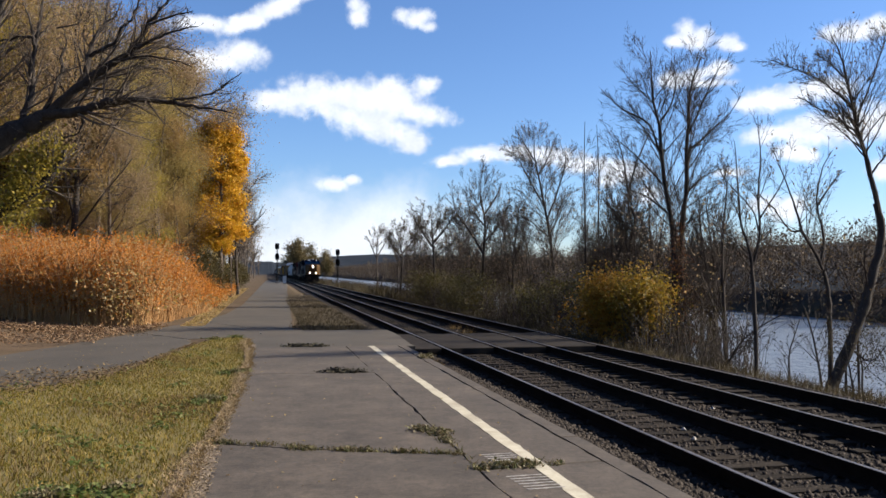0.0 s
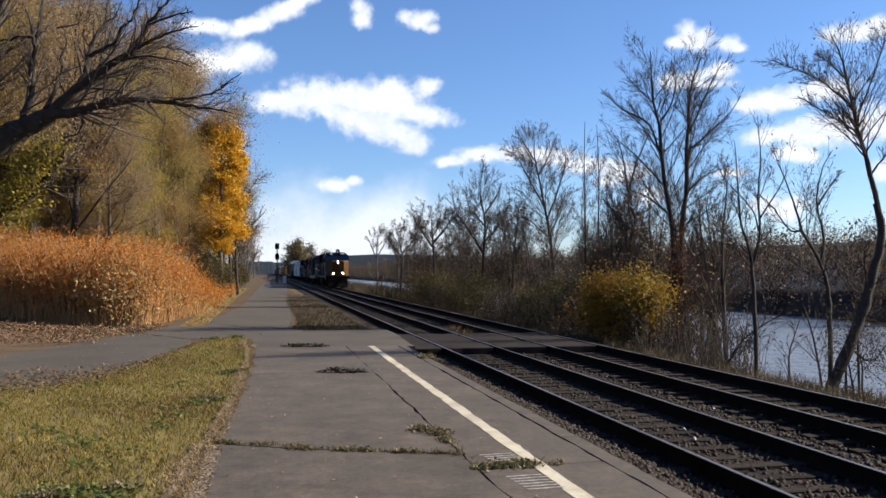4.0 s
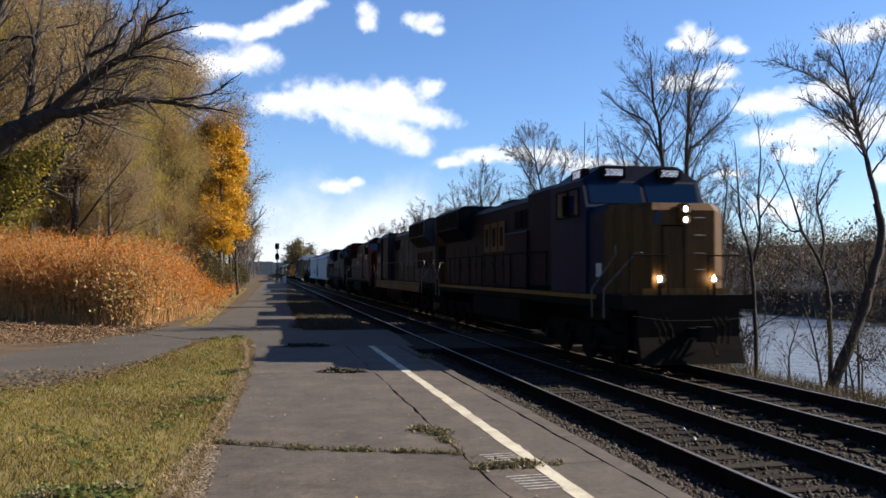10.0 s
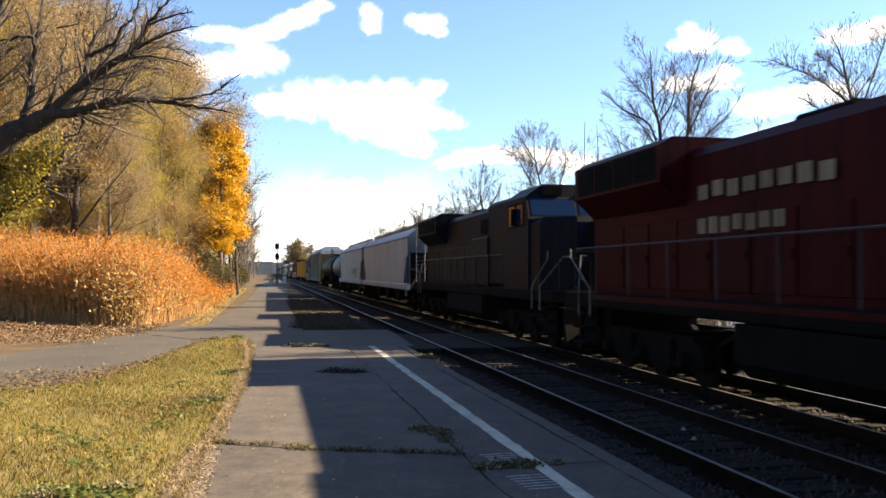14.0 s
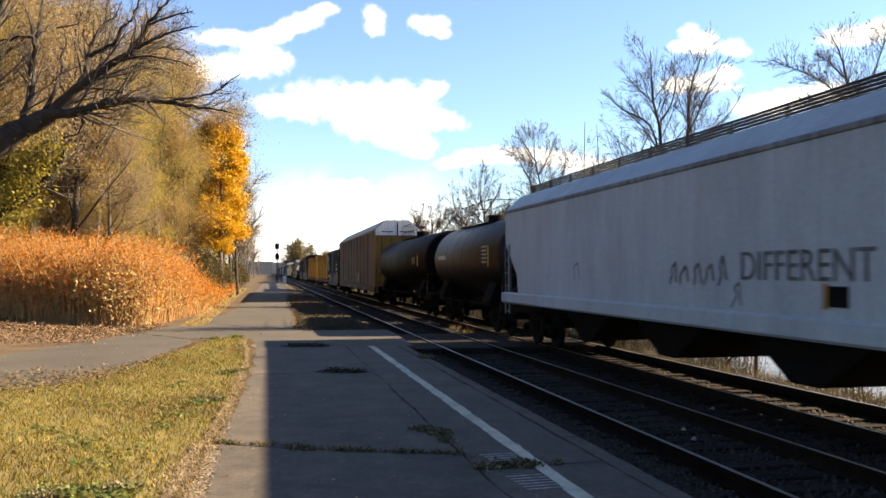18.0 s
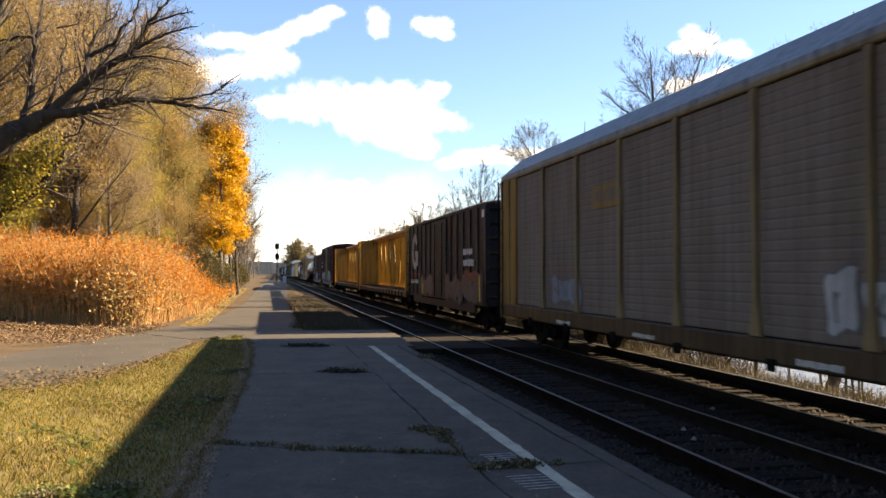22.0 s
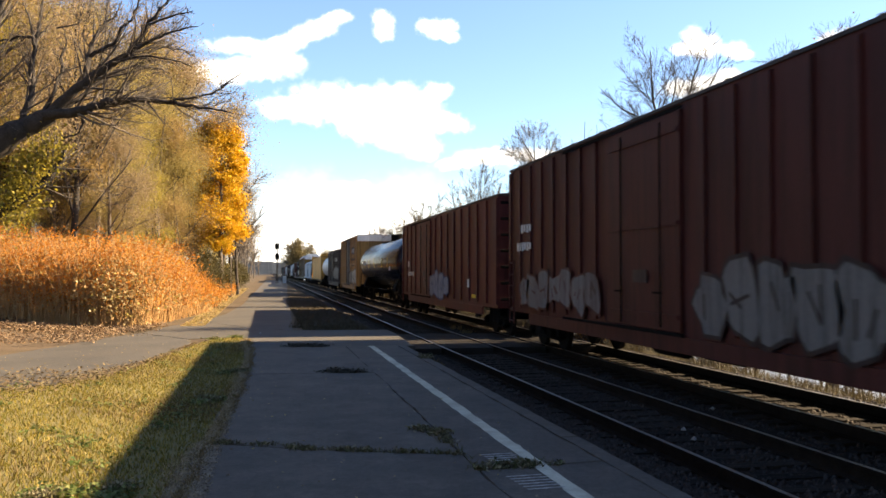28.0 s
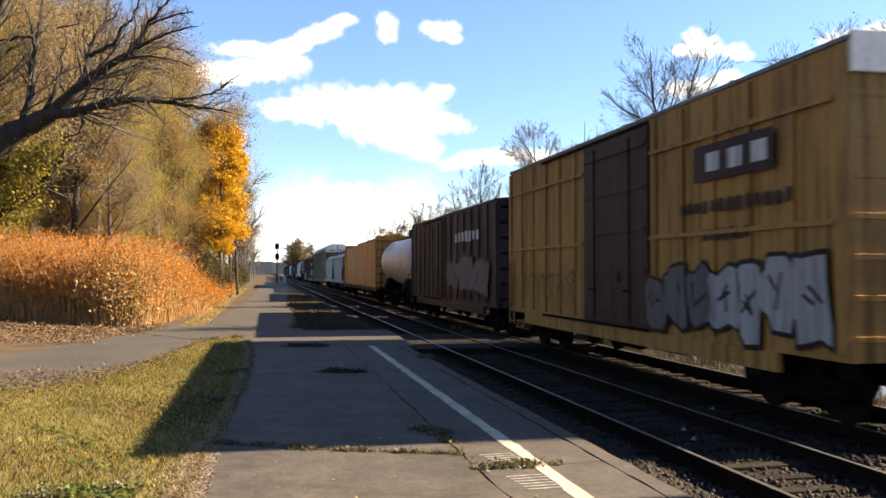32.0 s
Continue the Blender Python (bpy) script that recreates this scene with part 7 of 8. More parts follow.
def tankcar(label, length, radius, body_m, zc=2.75, dome=0.46):
    """A tank car: shell with domed heads, dome with railing, underframe and trucks."""
    car = thing("tank_car", label, "tank car", "freight cars")
    h = length / 2
    rings = [(-h + 0.1, 0.0), (-h + 0.13, 0.35), (-h + 0.22, 0.68), (-h + 0.36, 0.88), (-h + 0.5, 0.96), (-h + 0.66, 1.0), (h - 0.66, 1.0), (h - 0.5, 0.96), (h - 0.36, 0.88), (h - 0.22, 0.68), (h - 0.13, 0.35), (h - 0.1, 0.0)]
    n = 28
    g = Geo()
    g.v = [(radius * r * math.cos(2 * math.pi * i / n), y, zc + radius * r * math.sin(2 * math.pi * i / n)) for y, r in rings for i in range(n)]
    g.f = [(j * n + i, j * n + (i + 1) % n, (j + 1) * n + (i + 1) % n, (j + 1) * n + i) for j in range(len(rings) - 1) for i in range(n)]
    part("tank_shell", g, body_m, car, smooth=True)
    for y in np.linspace(-h + 3, h - 3, 5):
        ring = Geo()
        ring.v = [((radius + q) * math.cos(2 * math.pi * i / n), y + dy, zc + (radius + q) * math.sin(2 * math.pi * i / n)) for q, dy in ((0.0, -0.03), (0.006, -0.02), (0.006, 0.02), (0.0, 0.03)) for i in range(n)]
        ring.f = [(j * n + i, j * n + (i + 1) % n, (j + 1) * n + (i + 1) % n, (j + 1) * n + i) for j in range(3) for i in range(n)]
        part("weld_band", ring, body_m, car, smooth=True)
    top = zc + radius
    part("dome", Geo().rod((0, 0, top - 0.15), (0, 0, top + dome * 0.9), dome, dome, 16), steel_black, car)
    part("platform_grating", Geo().box(-0.62, 0.62, -1.6, 3.4, top - 0.1, top - 0.05), steel_black, car)
    rail = Geo()
    for x in (-0.62, 0.62):
        for y in (-1.6, -0.6, 0.4, 1.4, 2.4, 3.4):
            rail.rod((x, y, top - 0.1), (x, y, top + 0.75), 0.014)
        for z in (0.35, 0.75):
            rail.rod((x, -1.6, top + z), (x, 3.4, top + z), 0.013)
    for y in (-1.6, 3.4):
        rail.rod((-0.62, y, top + 0.75), (0.62, y, top + 0.75), 0.013)
    part("handrail", rail, steel_black, car)
    ladder(car, radius + 0.06, 0.0, 0.75, top - 0.1, 0.5, steel_black)
    for s in (-1, 1):
        part("bolster", Geo().along_y([(-1.35, 0.95), (1.35, 0.95), (1.4, 1.15), (1.15, 1.75), (-1.15, 1.75), (-1.4, 1.15)], s * (h - 2.1) - 0.5, s * (h - 2.1) + 0.5), steel_black, car)
        part("end_sill", Geo().box(-1.45, 1.45, min(s * (h - 0.2), s * h), max(s * (h - 0.2), s * h), 0.85, 1.15).box(-0.3, 0.3, min(s * (h - 2.6), s * h), max(s * (h - 2.6), s * h), 0.7, 1.1), steel_black, car)
        er = Geo()
        for x in (-1.4, 1.4):
            er.rod((x, s * (h - 0.1), 1.1), (x, s * (h - 0.1), 2.0), 0.02)
        er.rod((-1.4, s * (h - 0.1), 2.0), (1.4, s * (h - 0.1), 2.0), 0.02)
        part("end_rail", er, steel_black, car)
        part("side_rail", Geo().rod((s * 1.38, -h + 2.4, 1.02), (s * 1.38, h - 2.4, 1.02), 0.02), steel_black, car)
    part("bottom_outlet", Geo().rod((0, 0, zc - radius - 0.25), (0, 0, zc - radius + 0.1), 0.22, 0.3, 10), steel_black, car)
    truck(car, -h + 2.1)
    truck(car, h - 2.1)
    couplers(car, h)
    return car


def autorack(label, length=27.9):
    """A closed car-carrier: perforated side panels between yellow posts, peaked roof, end doors."""
    car = thing("autorack_car", label, "autorack", "freight cars")
    h, w, low, eave = length / 2, 1.5, 1.15, 4.95
    for s in (-1, 1):
        for i in range(9):
            y = -h + 2.2 + i * 2.9
            part("sill_bracket", Geo().box(min(s * (w + 0.061), s * (w + 0.09)), max(s * (w + 0.061), s * (w + 0.09)), y, y + 0.22, 0.68, 0.86), steel_black, car)
    part("core", Geo().box(-w + 0.08, w - 0.08, -h + 0.3, h - 0.3, low - 0.2, eave - 0.02), steel_black, car)
    nb = 10
    for s in (-1, 1):
        x0, x1 = (w - 0.05, w) if s > 0 else (-w, -w + 0.05)
        part("side_sill", Geo().soft_box(min(s * (w - 0.1), s * (w + 0.06)), max(s * (w - 0.1), s * (w + 0.06)), -h, h, 0.78, low - 0.002, 0.03), racksill_m, car)
        part("top_rail", Geo().soft_box(min(s * (w - 0.1), s * (w + 0.05)), max(s * (w - 0.1), s * (w + 0.05)), -h + 0.3, h - 0.3, eave - 0.1, eave, 0.02), rackpost_m, car)
        for i in range(nb):
            y0 = -h + 1.75 + i * (length - 3.5) / nb
            y1 = y0 + (length - 3.5) / nb
            if i:
                part("post", Geo().along_x([(y0 - 0.15, low), (y0 + 0.15, low), (y0 + 0.055, low + 0.55), (y0 + 0.055, eave - 0.25), (y0 + 0.09, eave - 0.1), (y0 - 0.09, eave - 0.1),
                                            (y0 - 0.055, eave - 0.25), (y0 - 0.055, low + 0.55)], min(s * w, s * (w + 0.07)), max(s * w, s * (w + 0.07))), rackpost_m, car)
            step = (eave - 0.12 - low) / 24
            prof = []
            for j in range(24):
                z0 = low + 0.02 + j * step
                prof += [(s * (w - 0.008), z0), (s * w, z0 + 0.03), (s * w, z0 + step - 0.03)]
            prof += [(s * (w - 0.06), low + 0.02 + 24 * step), (s * (w - 0.06), low + 0.02)]
            pan = Geo().along_y(prof, y0 + 0.02, y1 - 0.02)
            part("side_panel", pan, rack_m, car)
        # end doors and frame
        for e in (-1, 1):
            part("corner_post", Geo().soft_box(min(s * (w - 0.25), s * (w + 0.03)), max(s * (w - 0.25), s * (w + 0.03)), min(e * h, e * (h - 1.7)), max(e * h, e * (h - 1.7)), 0.7, eave, 0.03), rackyellow_m, car)
            part("corner_strip", Geo().soft_box(*span(s, w + 0.031, w + 0.07), e * (h - 1.0) - 0.09, e * (h - 1.0) + 0.09, 1.2, eave - 0.1, 0.015), rackpost_m, car)
    for e in (-1, 1):
        d = part("end_door", Geo().box(-w + 0.26, w - 0.26, min(e * (h - 0.08), e * (h - 0.02)), max(e * (h - 0.08), e * (h - 0.02)), 0.9, eave - 0.35), rackyellow_m, car, "yellow folding end door")
        for x in (-0.75, 0, 0.75):
            part("door_seam", Geo().box(x - 0.03, x + 0.03, min(e * (h - 0.02), e * (h + 0.02)), max(e * (h - 0.02), e * (h + 0.02)), 0.95, eave - 0.4), rackyellow_m, d)
        ec = part("end_cap", Geo().along_y([(-w, eave - 0.35), (w, eave - 0.35), (w, eave + 0.05), (0.8, eave + 0.68), (-0.8, eave + 0.68), (-w, eave + 0.05)], min(e * (h - 0.05), e * (h + 0.05)), max(e * (h - 0.05), e * (h + 0.05))), white_m, car, "white top of the end")
        part("marking", Geo().box(-1.1, -0.3, min(e * (h + 0.05), e * (h + 0.06)), max(e * (h + 0.05), e * (h + 0.06)), eave - 0.14, eave - 0.08)
             .box(0.15, 1.15, min(e * (h + 0.05), e * (h + 0.06)), max(e * (h + 0.05), e * (h + 0.06)), eave - 0.14, eave - 0.08)
             .box(-0.04, 0.04, min(e * (h + 0.05), e * (h + 0.08)), max(e * (h + 0.05), e * (h + 0.08)), eave - 0.35, eave + 0.5), steel_black, ec)
        ladder(car, -e * (w + 0.1), e * (h - 0.25), 0.6, 4.9, 0.45, steel_black)
    part("roof", Geo().along_y([(-w - 0.02, eave + 0.002), (w + 0.02, eave + 0.002), (w + 0.02, eave + 0.1), (0.82, eave + 0.68), (-0.82, eave + 0.68), (-w - 0.02, eave + 0.1)], -h + 0.06, h - 0.06), roof_m, car)
    part("underframe", Geo().box(-1.3, 1.3, -h + 0.3, h - 0.3, 0.72, 0.95), steel_black, car)
    truck(car, -h + 2.6)
    truck(car, h - 2.6)
    couplers(car, h)
    return car


def centerbeam(label, length=23.0, loaded=None):
    """A centre-beam lumber flat: end bulkheads, a truss along the middle, and a deck."""
    car = thing("centerbeam_flatcar", label, "flatcar", "freight cars")
    h, deck, top = length / 2, 1.08, 4.74
    part("deck", Geo().box(-1.4, 1.4, -h, h, deck - 0.12, deck), raildeck_m, car)
    for s in (-1, 1):
        part("side_sill", Geo().soft_box(min(s * 1.38, s * 1.46), max(s * 1.38, s * 1.46), -h, h, deck - 0.3, deck - 0.02, 0.02), railsill_m, car)
        b = part("bulkhead", Geo().soft_box(-1.45, 1.45, min(s * h, s * (h - 0.3)), max(s * h, s * (h - 0.3)), deck, top - 0.16, 0.03), bulk_m, car)
        for i in range(6):
            z = deck + 0.35 + i * 0.56
            part("bulkhead_rib", Geo().along_x([(s * (h + 0.001), z - 0.06), (s * (h + 0.012), z - 0.04), (s * (h + 0.012), z + 0.03), (s * (h + 0.001), z + 0.035)], -1.4, 1.4), raildeck_m, b)
        for i in range(9):
            z = deck + 0.2 + i * 0.36
            part("bulkhead_board", Geo().soft_box(-1.38, 1.38, min(s * (h - 0.3), s * (h - 0.325)), max(s * (h - 0.3), s * (h - 0.325)), z, z + 0.352, 0.006), bulk_m, b)
        for i in range(18):
            y = -h + 0.9 + i * (length - 1.8) / 17
            part("stake_pocket", Geo().box(min(s * 1.461, s * 1.5), max(s * 1.461, s * 1.5), y + 0.28, y + 0.5, deck - 0.46, deck - 0.04), steel_black, car)
            part("winch", Geo().rod((s * 1.46, y - 0.12, deck - 0.36), (s * 1.46, y + 0.14, deck - 0.36), 0.1, 0.1, 8), steel_black, car)
        ladder(car, -s * 1.5, s * (h - 0.15), deck - 0.4, top - 0.2, 0.4, railyellow_m)
    part("top_chord", Geo().along_y([(-0.2, top - 0.3), (0.2, top - 0.3), (0.2, top - 0.22), (0.37, top - 0.14), (0.37, top), (-0.37, top), (-0.37, top - 0.14), (-0.2, top - 0.22)],
                                    -h + 0.02, h - 0.02), railyellow_m, car)
    k = 19
    for i in range(k):
        y = -h + 0.9 + i * (length - 1.8) / (k - 1)
        # an upright is a bent channel: a web between two flanges, wider at its foot
        part("upright", Geo().along_x([(y - 0.16, deck), (y + 0.16, deck), (y + 0.125, top - 0.3), (y - 0.125, top - 0.3)], -0.03, 0.03)
             .along_x([(y - 0.17, deck), (y - 0.14, deck), (y - 0.105, top - 0.3), (y - 0.135, top - 0.3)], -0.13, 0.13)
             .along_x([(y + 0.14, deck), (y + 0.17, deck), (y + 0.135, top - 0.3), (y + 0.105, top - 0.3)], -0.13, 0.13), railyellow_m, car)
        if i < k - 1 and i % 2 == 0:
            y2 = y + (length - 1.8) / (k - 1)
            a, bz = (y2, y) if i < k // 2 else (y, y2)
            part("diagonal", Geo().rod((-0.1, a, deck + 0.15), (-0.1, bz, top - 0.45), 0.05, 0.05, 6), bulk_m, car)
        part("gusset", Geo().along_x([(y - 0.24, deck + 0.001), (y + 0.24, deck + 0.001), (y + 0.17, deck + 0.24), (y - 0.17, deck + 0.24)], -0.155, -0.135), railyellow_m, car)
        for s in (-1, 1):
            part("deck_riser", Geo().soft_box(*span(s, 0.4, 1.38), y - 0.07, y + 0.07, deck + 0.001, deck + 0.09, 0.01), raildeck_m, car)
    if loaded:
        for s in (-1, 1):
            for i in range(4):
                y0 = -h + 0.5 + i * (length - 1) / 4
                part("lumber_pack", Geo().soft_box(min(s * 0.45, s * 1.4), max(s * 0.45, s * 1.4), y0, y0 + (length - 1) / 4 - 0.2, deck, top - 0.5, 0.03), loaded, car)
    part("underframe", Geo().box(-0.4, 0.4, -h, h, 0.72, deck - 0.12), steel_black, car)
    truck(car, -h + 2.4)
    truck(car, h - 2.4)
    couplers(car, h)
    return car


def words(parent, text, x, y, z, size, material, name="road_number", turn=-90, tilt=90):
    cu = bpy.data.curves.new(name, "FONT")
    cu.body, cu.size, cu.extrude = text, size, 0.003
    cu.align_x, cu.align_y = "CENTER", "CENTER"
    cu.materials.append(material)
    ob = new(name, cu)
    ob.parent = parent
    ob.matrix_basis = pose(x, y, z, tilt, 0, turn)
    return ob


def loco(label, hood_m, cab_m, nose_m, sill_m, number="", cab_side=None, length=21.4, old=False, lit=False, wing_m=None, low_m=None):
    """A six-axle diesel: nose and cab at the -y end, long hood with radiator wings, walkways, railings, tank and trucks."""
    car = thing("locomotive", label, "locomotive", "locomotives of the train")
    h = length / 2
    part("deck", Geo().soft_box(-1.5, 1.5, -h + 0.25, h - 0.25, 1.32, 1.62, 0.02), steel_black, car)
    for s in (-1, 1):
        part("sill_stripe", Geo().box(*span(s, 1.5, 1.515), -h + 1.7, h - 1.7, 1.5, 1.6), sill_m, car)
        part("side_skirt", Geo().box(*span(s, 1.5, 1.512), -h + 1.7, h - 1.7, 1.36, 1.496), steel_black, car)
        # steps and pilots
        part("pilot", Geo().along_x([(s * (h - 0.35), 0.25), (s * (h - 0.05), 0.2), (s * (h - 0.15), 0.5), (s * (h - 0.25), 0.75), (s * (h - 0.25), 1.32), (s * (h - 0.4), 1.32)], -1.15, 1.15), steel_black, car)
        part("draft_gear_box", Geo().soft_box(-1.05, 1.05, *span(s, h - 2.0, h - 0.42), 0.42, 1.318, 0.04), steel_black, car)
        hose = Geo()
        for x in (-0.85, -0.7, -0.55, 0.5, 0.65, 0.8):
            hose.pipe([(x, s * (h - 0.22), 1.15), (x + 0.03, s * (h - 0.05), 0.95), (x * 0.9, s * h, 0.62)], 0.022)
        part("brake_hoses", hose, steel_black, car)
        part("cut_lever", Geo().pipe([(-1.35, s * (h - 0.1), 1.2), (-0.7, s * (h + 0.02), 1.1), (0.7, s * (h + 0.02), 1.1), (1.35, s * (h - 0.1), 1.2)], 0.014), steel_black, car)
        for q in (-1, 1):
            stp = Geo()
            for z in (0.45, 0.8, 1.12):
                stp.box(*span(q, 1.2, 1.5), *span(s, h - 1.5, h - 0.75), z, z + 0.05)
            stp.box(*span(q, 1.18, 1.2), *span(s, h - 1.55, h - 0.7), 0.4, 1.32)
            part("steps", stp, steel_black, car)
            part("grab_rail", Geo().pipe([(q * 1.52, s * (h - 1.9), 1.1), (q * 1.52, s * (h - 1.9), 1.73), (q * 1.5, s * (h - 0.6), 2.45), (q * 1.5, s * (h - 0.6), 2.66)], 0.018)
                 .pipe([(q * 1.52, s * (h - 1.2), 1.1), (q * 1.52, s * (h - 1.2), 1.73), (q * 1.15, s * (h - 0.35), 2.5), (q * 1.0, s * (h - 0.35), 2.5)], 0.018), rail_paint, car, "pale step handrail")
    part("fuel_tank", Geo().along_y([(-1.25, 0.45), (1.25, 0.45), (1.5, 0.7), (1.5, 1.3), (-1.5, 1.3), (-1.5, 0.7)], -3.1, 2.7), steel_black, car)
    cwd, roof_z, ct = 1.48, 4.25, 4.62
    if old:
        y0 = -h + 0.9
        cy, cl = y0 + 1.15, 2.1
        part("nose", Geo().along_y([(-0.95, 1.62), (0.95, 1.62), (0.95, 2.98), (0.8, 3.1), (-0.8, 3.1), (-0.95, 2.98)], y0, cy), nose_m, car)
        # an open-sided cab shell: two windows on each side, a windscreen pair before and behind
        cab = part("cab", Geo().along_y([(-cwd, 4.12), (cwd, 4.12), (cwd, roof_z), (0.95, ct), (-0.95, ct), (-cwd, roof_z)], cy, cy + cl)
                   .box(-cwd + 0.07, cwd - 0.07, cy + 0.01, cy + 0.06, 1.62, 3.4).box(-cwd + 0.07, cwd - 0.07, cy + cl - 0.06, cy + cl - 0.01, 1.62, 4.12), cab_m, car)
        wins = ((cy + 0.42, cy + 0.74), (cy + 1.36, cy + 1.66))
        for s in (-1, 1):
            wall = Geo().box(*span(s, cwd - 0.07, cwd), cy, cy + cl, 1.62, 3.35).box(*span(s, cwd - 0.07, cwd), cy, cy + cl, 3.98, 4.12)
            for ya, yb in ((cy, wins[0][0]), (wins[0][1], wins[1][0]), (wins[1][1], cy + cl)):
                wall.box(*span(s, cwd - 0.07, cwd), ya, yb, 3.35, 3.98)
            part("cab_side", wall, cab_m, cab)
            for ya, yb in wins:
                fr = Geo()
                for u0, u1, z0, z1 in ((ya - 0.04, ya, 3.31, 4.02), (yb, yb + 0.04, 3.31, 4.02), (ya, yb, 3.31, 3.35), (ya, yb, 3.98, 4.02)):
                    fr.box(*span(s, cwd, cwd + 0.025), u0, u1, z0, z1)
                part("window_frame", fr, steel_black, cab)
            part("windscreen_post", Geo().box(*span(s, cwd - 0.3, cwd - 0.07), cy + 0.01, cy + 0.06, 3.4, 4.12), cab_m, cab)
        slope = 0.0
    else:
        y0, slope = -h + 0.5, 0.28
        cy, cl = y0 + 1.85, 2.5
        # chamfered nose front, then the nose body at cab width
        plan = [(-0.72, y0), (0.72, y0), (1.42, y0 + 0.95), (-1.42, y0 + 0.95)]
        vs = [(x, y, 1.62) for x, y in plan] + [(x, y, 3.42) for x, y in plan] + [(x * 0.92, y + (0.1 if y == y0 else 0), 3.58) for x, y in plan]
        nf = part("nose_front", Geo().add(vs, [(0, 1, 5, 4), (1, 2, 6, 5), (2, 3, 7, 6), (3, 0, 4, 7), (4, 5, 9, 8), (5, 6, 10, 9), (6, 7, 11, 10), (7, 4, 8, 11), (8, 9, 10, 11), (3, 2, 1, 0)]), nose_m, car)
        part("nose_body", Geo().along_y([(-1.43, 1.622), (1.43, 1.622), (1.43, 3.42), (1.3, 3.6), (-1.3, 3.6), (-1.43, 3.42)], y0 + 0.951, cy), cab_m, car)
        dr = Geo()
        for u0, u1, z0, z1 in ((-0.5, -0.47, 1.75, 3.1), (-0.02, 0.01, 1.75, 3.1), (-0.47, -0.02, 3.07, 3.1)):
            dr.box(u0, u1, y0 - 0.012, y0 - 0.001, z0, z1)
        part("door_frame", dr, steel_black, nf)
        part("door_window", Geo().soft_box(-0.68, -0.52, y0 - 0.015, y0 - 0.002, 3.12, 3.4, 0.03), glass_m, nf)
        rungs = Geo()
        for z in (2.15, 2.5, 2.88, 3.25):
            rungs.pipe([(0.24, y0 - 0.001, z), (0.24, y0 - 0.06, z), (0.46, y0 - 0.06, z), (0.46, y0 - 0.001, z)], 0.014)
        part("grab_irons", rungs, rail_paint, nf)
        part("front_sill", Geo().box(-0.95, 0.95, y0 - 0.03, y0 - 0.004, 1.63, 1.76), sill_m, nf)
        part("front_railing", Geo().pipe([(-1.3, -h + 0.3, 1.62), (-1.3, -h + 0.3, 2.45), (-0.45, -h + 0.3, 2.45), (-0.45, -h + 0.3, 1.62)], 0.017)
             .pipe([(1.3, -h + 0.3, 1.62), (1.3, -h + 0.3, 2.45), (0.45, -h + 0.3, 2.45), (0.45, -h + 0.3, 1.62)], 0.017), steel_black, car)
        cab = part("cab", Geo().add([(-cwd, cy, 1.62), (cwd, cy, 1.62), (cwd, cy, 3.6), (-cwd, cy, 3.6), (-cwd, cy + slope, roof_z), (cwd, cy + slope, roof_z),
                                     (-0.95, cy + slope + 0.05, ct), (0.95, cy + slope + 0.05, ct), (-cwd, cy + cl, 1.62), (cwd, cy + cl, 1.62), (cwd, cy + cl, roof_z), (-cwd, cy + cl, roof_z),
                                     (0.95, cy + cl, ct), (-0.95, cy + cl, ct)],
                                    [(0, 1, 2, 3), (3, 2, 5, 4), (4, 5, 7, 6), (6, 7, 12, 13), (1, 9, 10, 5, 2), (5, 10, 12, 7), (0, 3, 4, 11, 8), (4, 6, 13, 11), (8, 11, 13, 12, 10, 9)]), cab_m, car)
        sl = slope / (roof_z - 3.6)
        for x in (-1.36, 0.06):
            a, b2 = 3.7, 4.2
            part("windscreen", Geo().add([(x, cy + (a - 3.6) * sl - 0.012, a), (x + 1.3, cy + (a - 3.6) * sl - 0.012, a), (x + 1.3, cy + (b2 - 3.6) * sl - 0.012, b2), (x, cy + (b2 - 3.6) * sl - 0.012, b2)], [(0, 1, 2, 3)]), glass_m, cab)
        for s in (-1, 1):
            for a, b2 in ((cy + slope + 0.2, cy + slope + 0.85), (cy + slope + 1.0, cy + slope + 1.7)):
                part("side_window", Geo().box(*span(s, cwd, cwd + 0.012), a, b2, 3.45, 4.05), glass_m, cab)
                fr = Geo()
                for u0, u1, z0, z1 in ((a - 0.04, a, 3.41, 4.09), (b2, b2 + 0.04, 3.41, 4.09), (a, b2, 3.41, 3.45), (a, b2, 4.05, 4.09)):
                    fr.box(*span(s, cwd, cwd + 0.025), u0, u1, z0, z1)
                part("window_frame", fr, steel_black, cab)
            part("mirror", Geo().box(*span(s, cwd + 0.03, cwd + 0.16), cy + 1.15, cy + 1.2, 3.45, 3.95), steel_black, cab)
    # headlights, ditch lights, number boards
    if old:
        part("headlight", Geo().box(-0.3, 0.3, cy - 0.08, cy - 0.002, 4.2, 4.45), steel_black, cab)
    else:
        hl = part("headlight", Geo().soft_box(-0.13, 0.13, y0 - 0.03, y0 + 0.05, 3.1, 3.56, 0.03), nose_m, nf)
        for z in (3.21, 3.44):
            part("reflector_cup", Geo().rod((0, y0 - 0.2, z), (0, y0 - 0.031, z), 0.085, 0.065, 14, False), steel_black, hl)
            part("lens", Geo().rod((0, y0 - 0.045, z), (0, y0 - 0.033, z), 0.06, 0.06, 14), lamp_m if lit else galv, hl, "lit headlight lens" if lit else "")
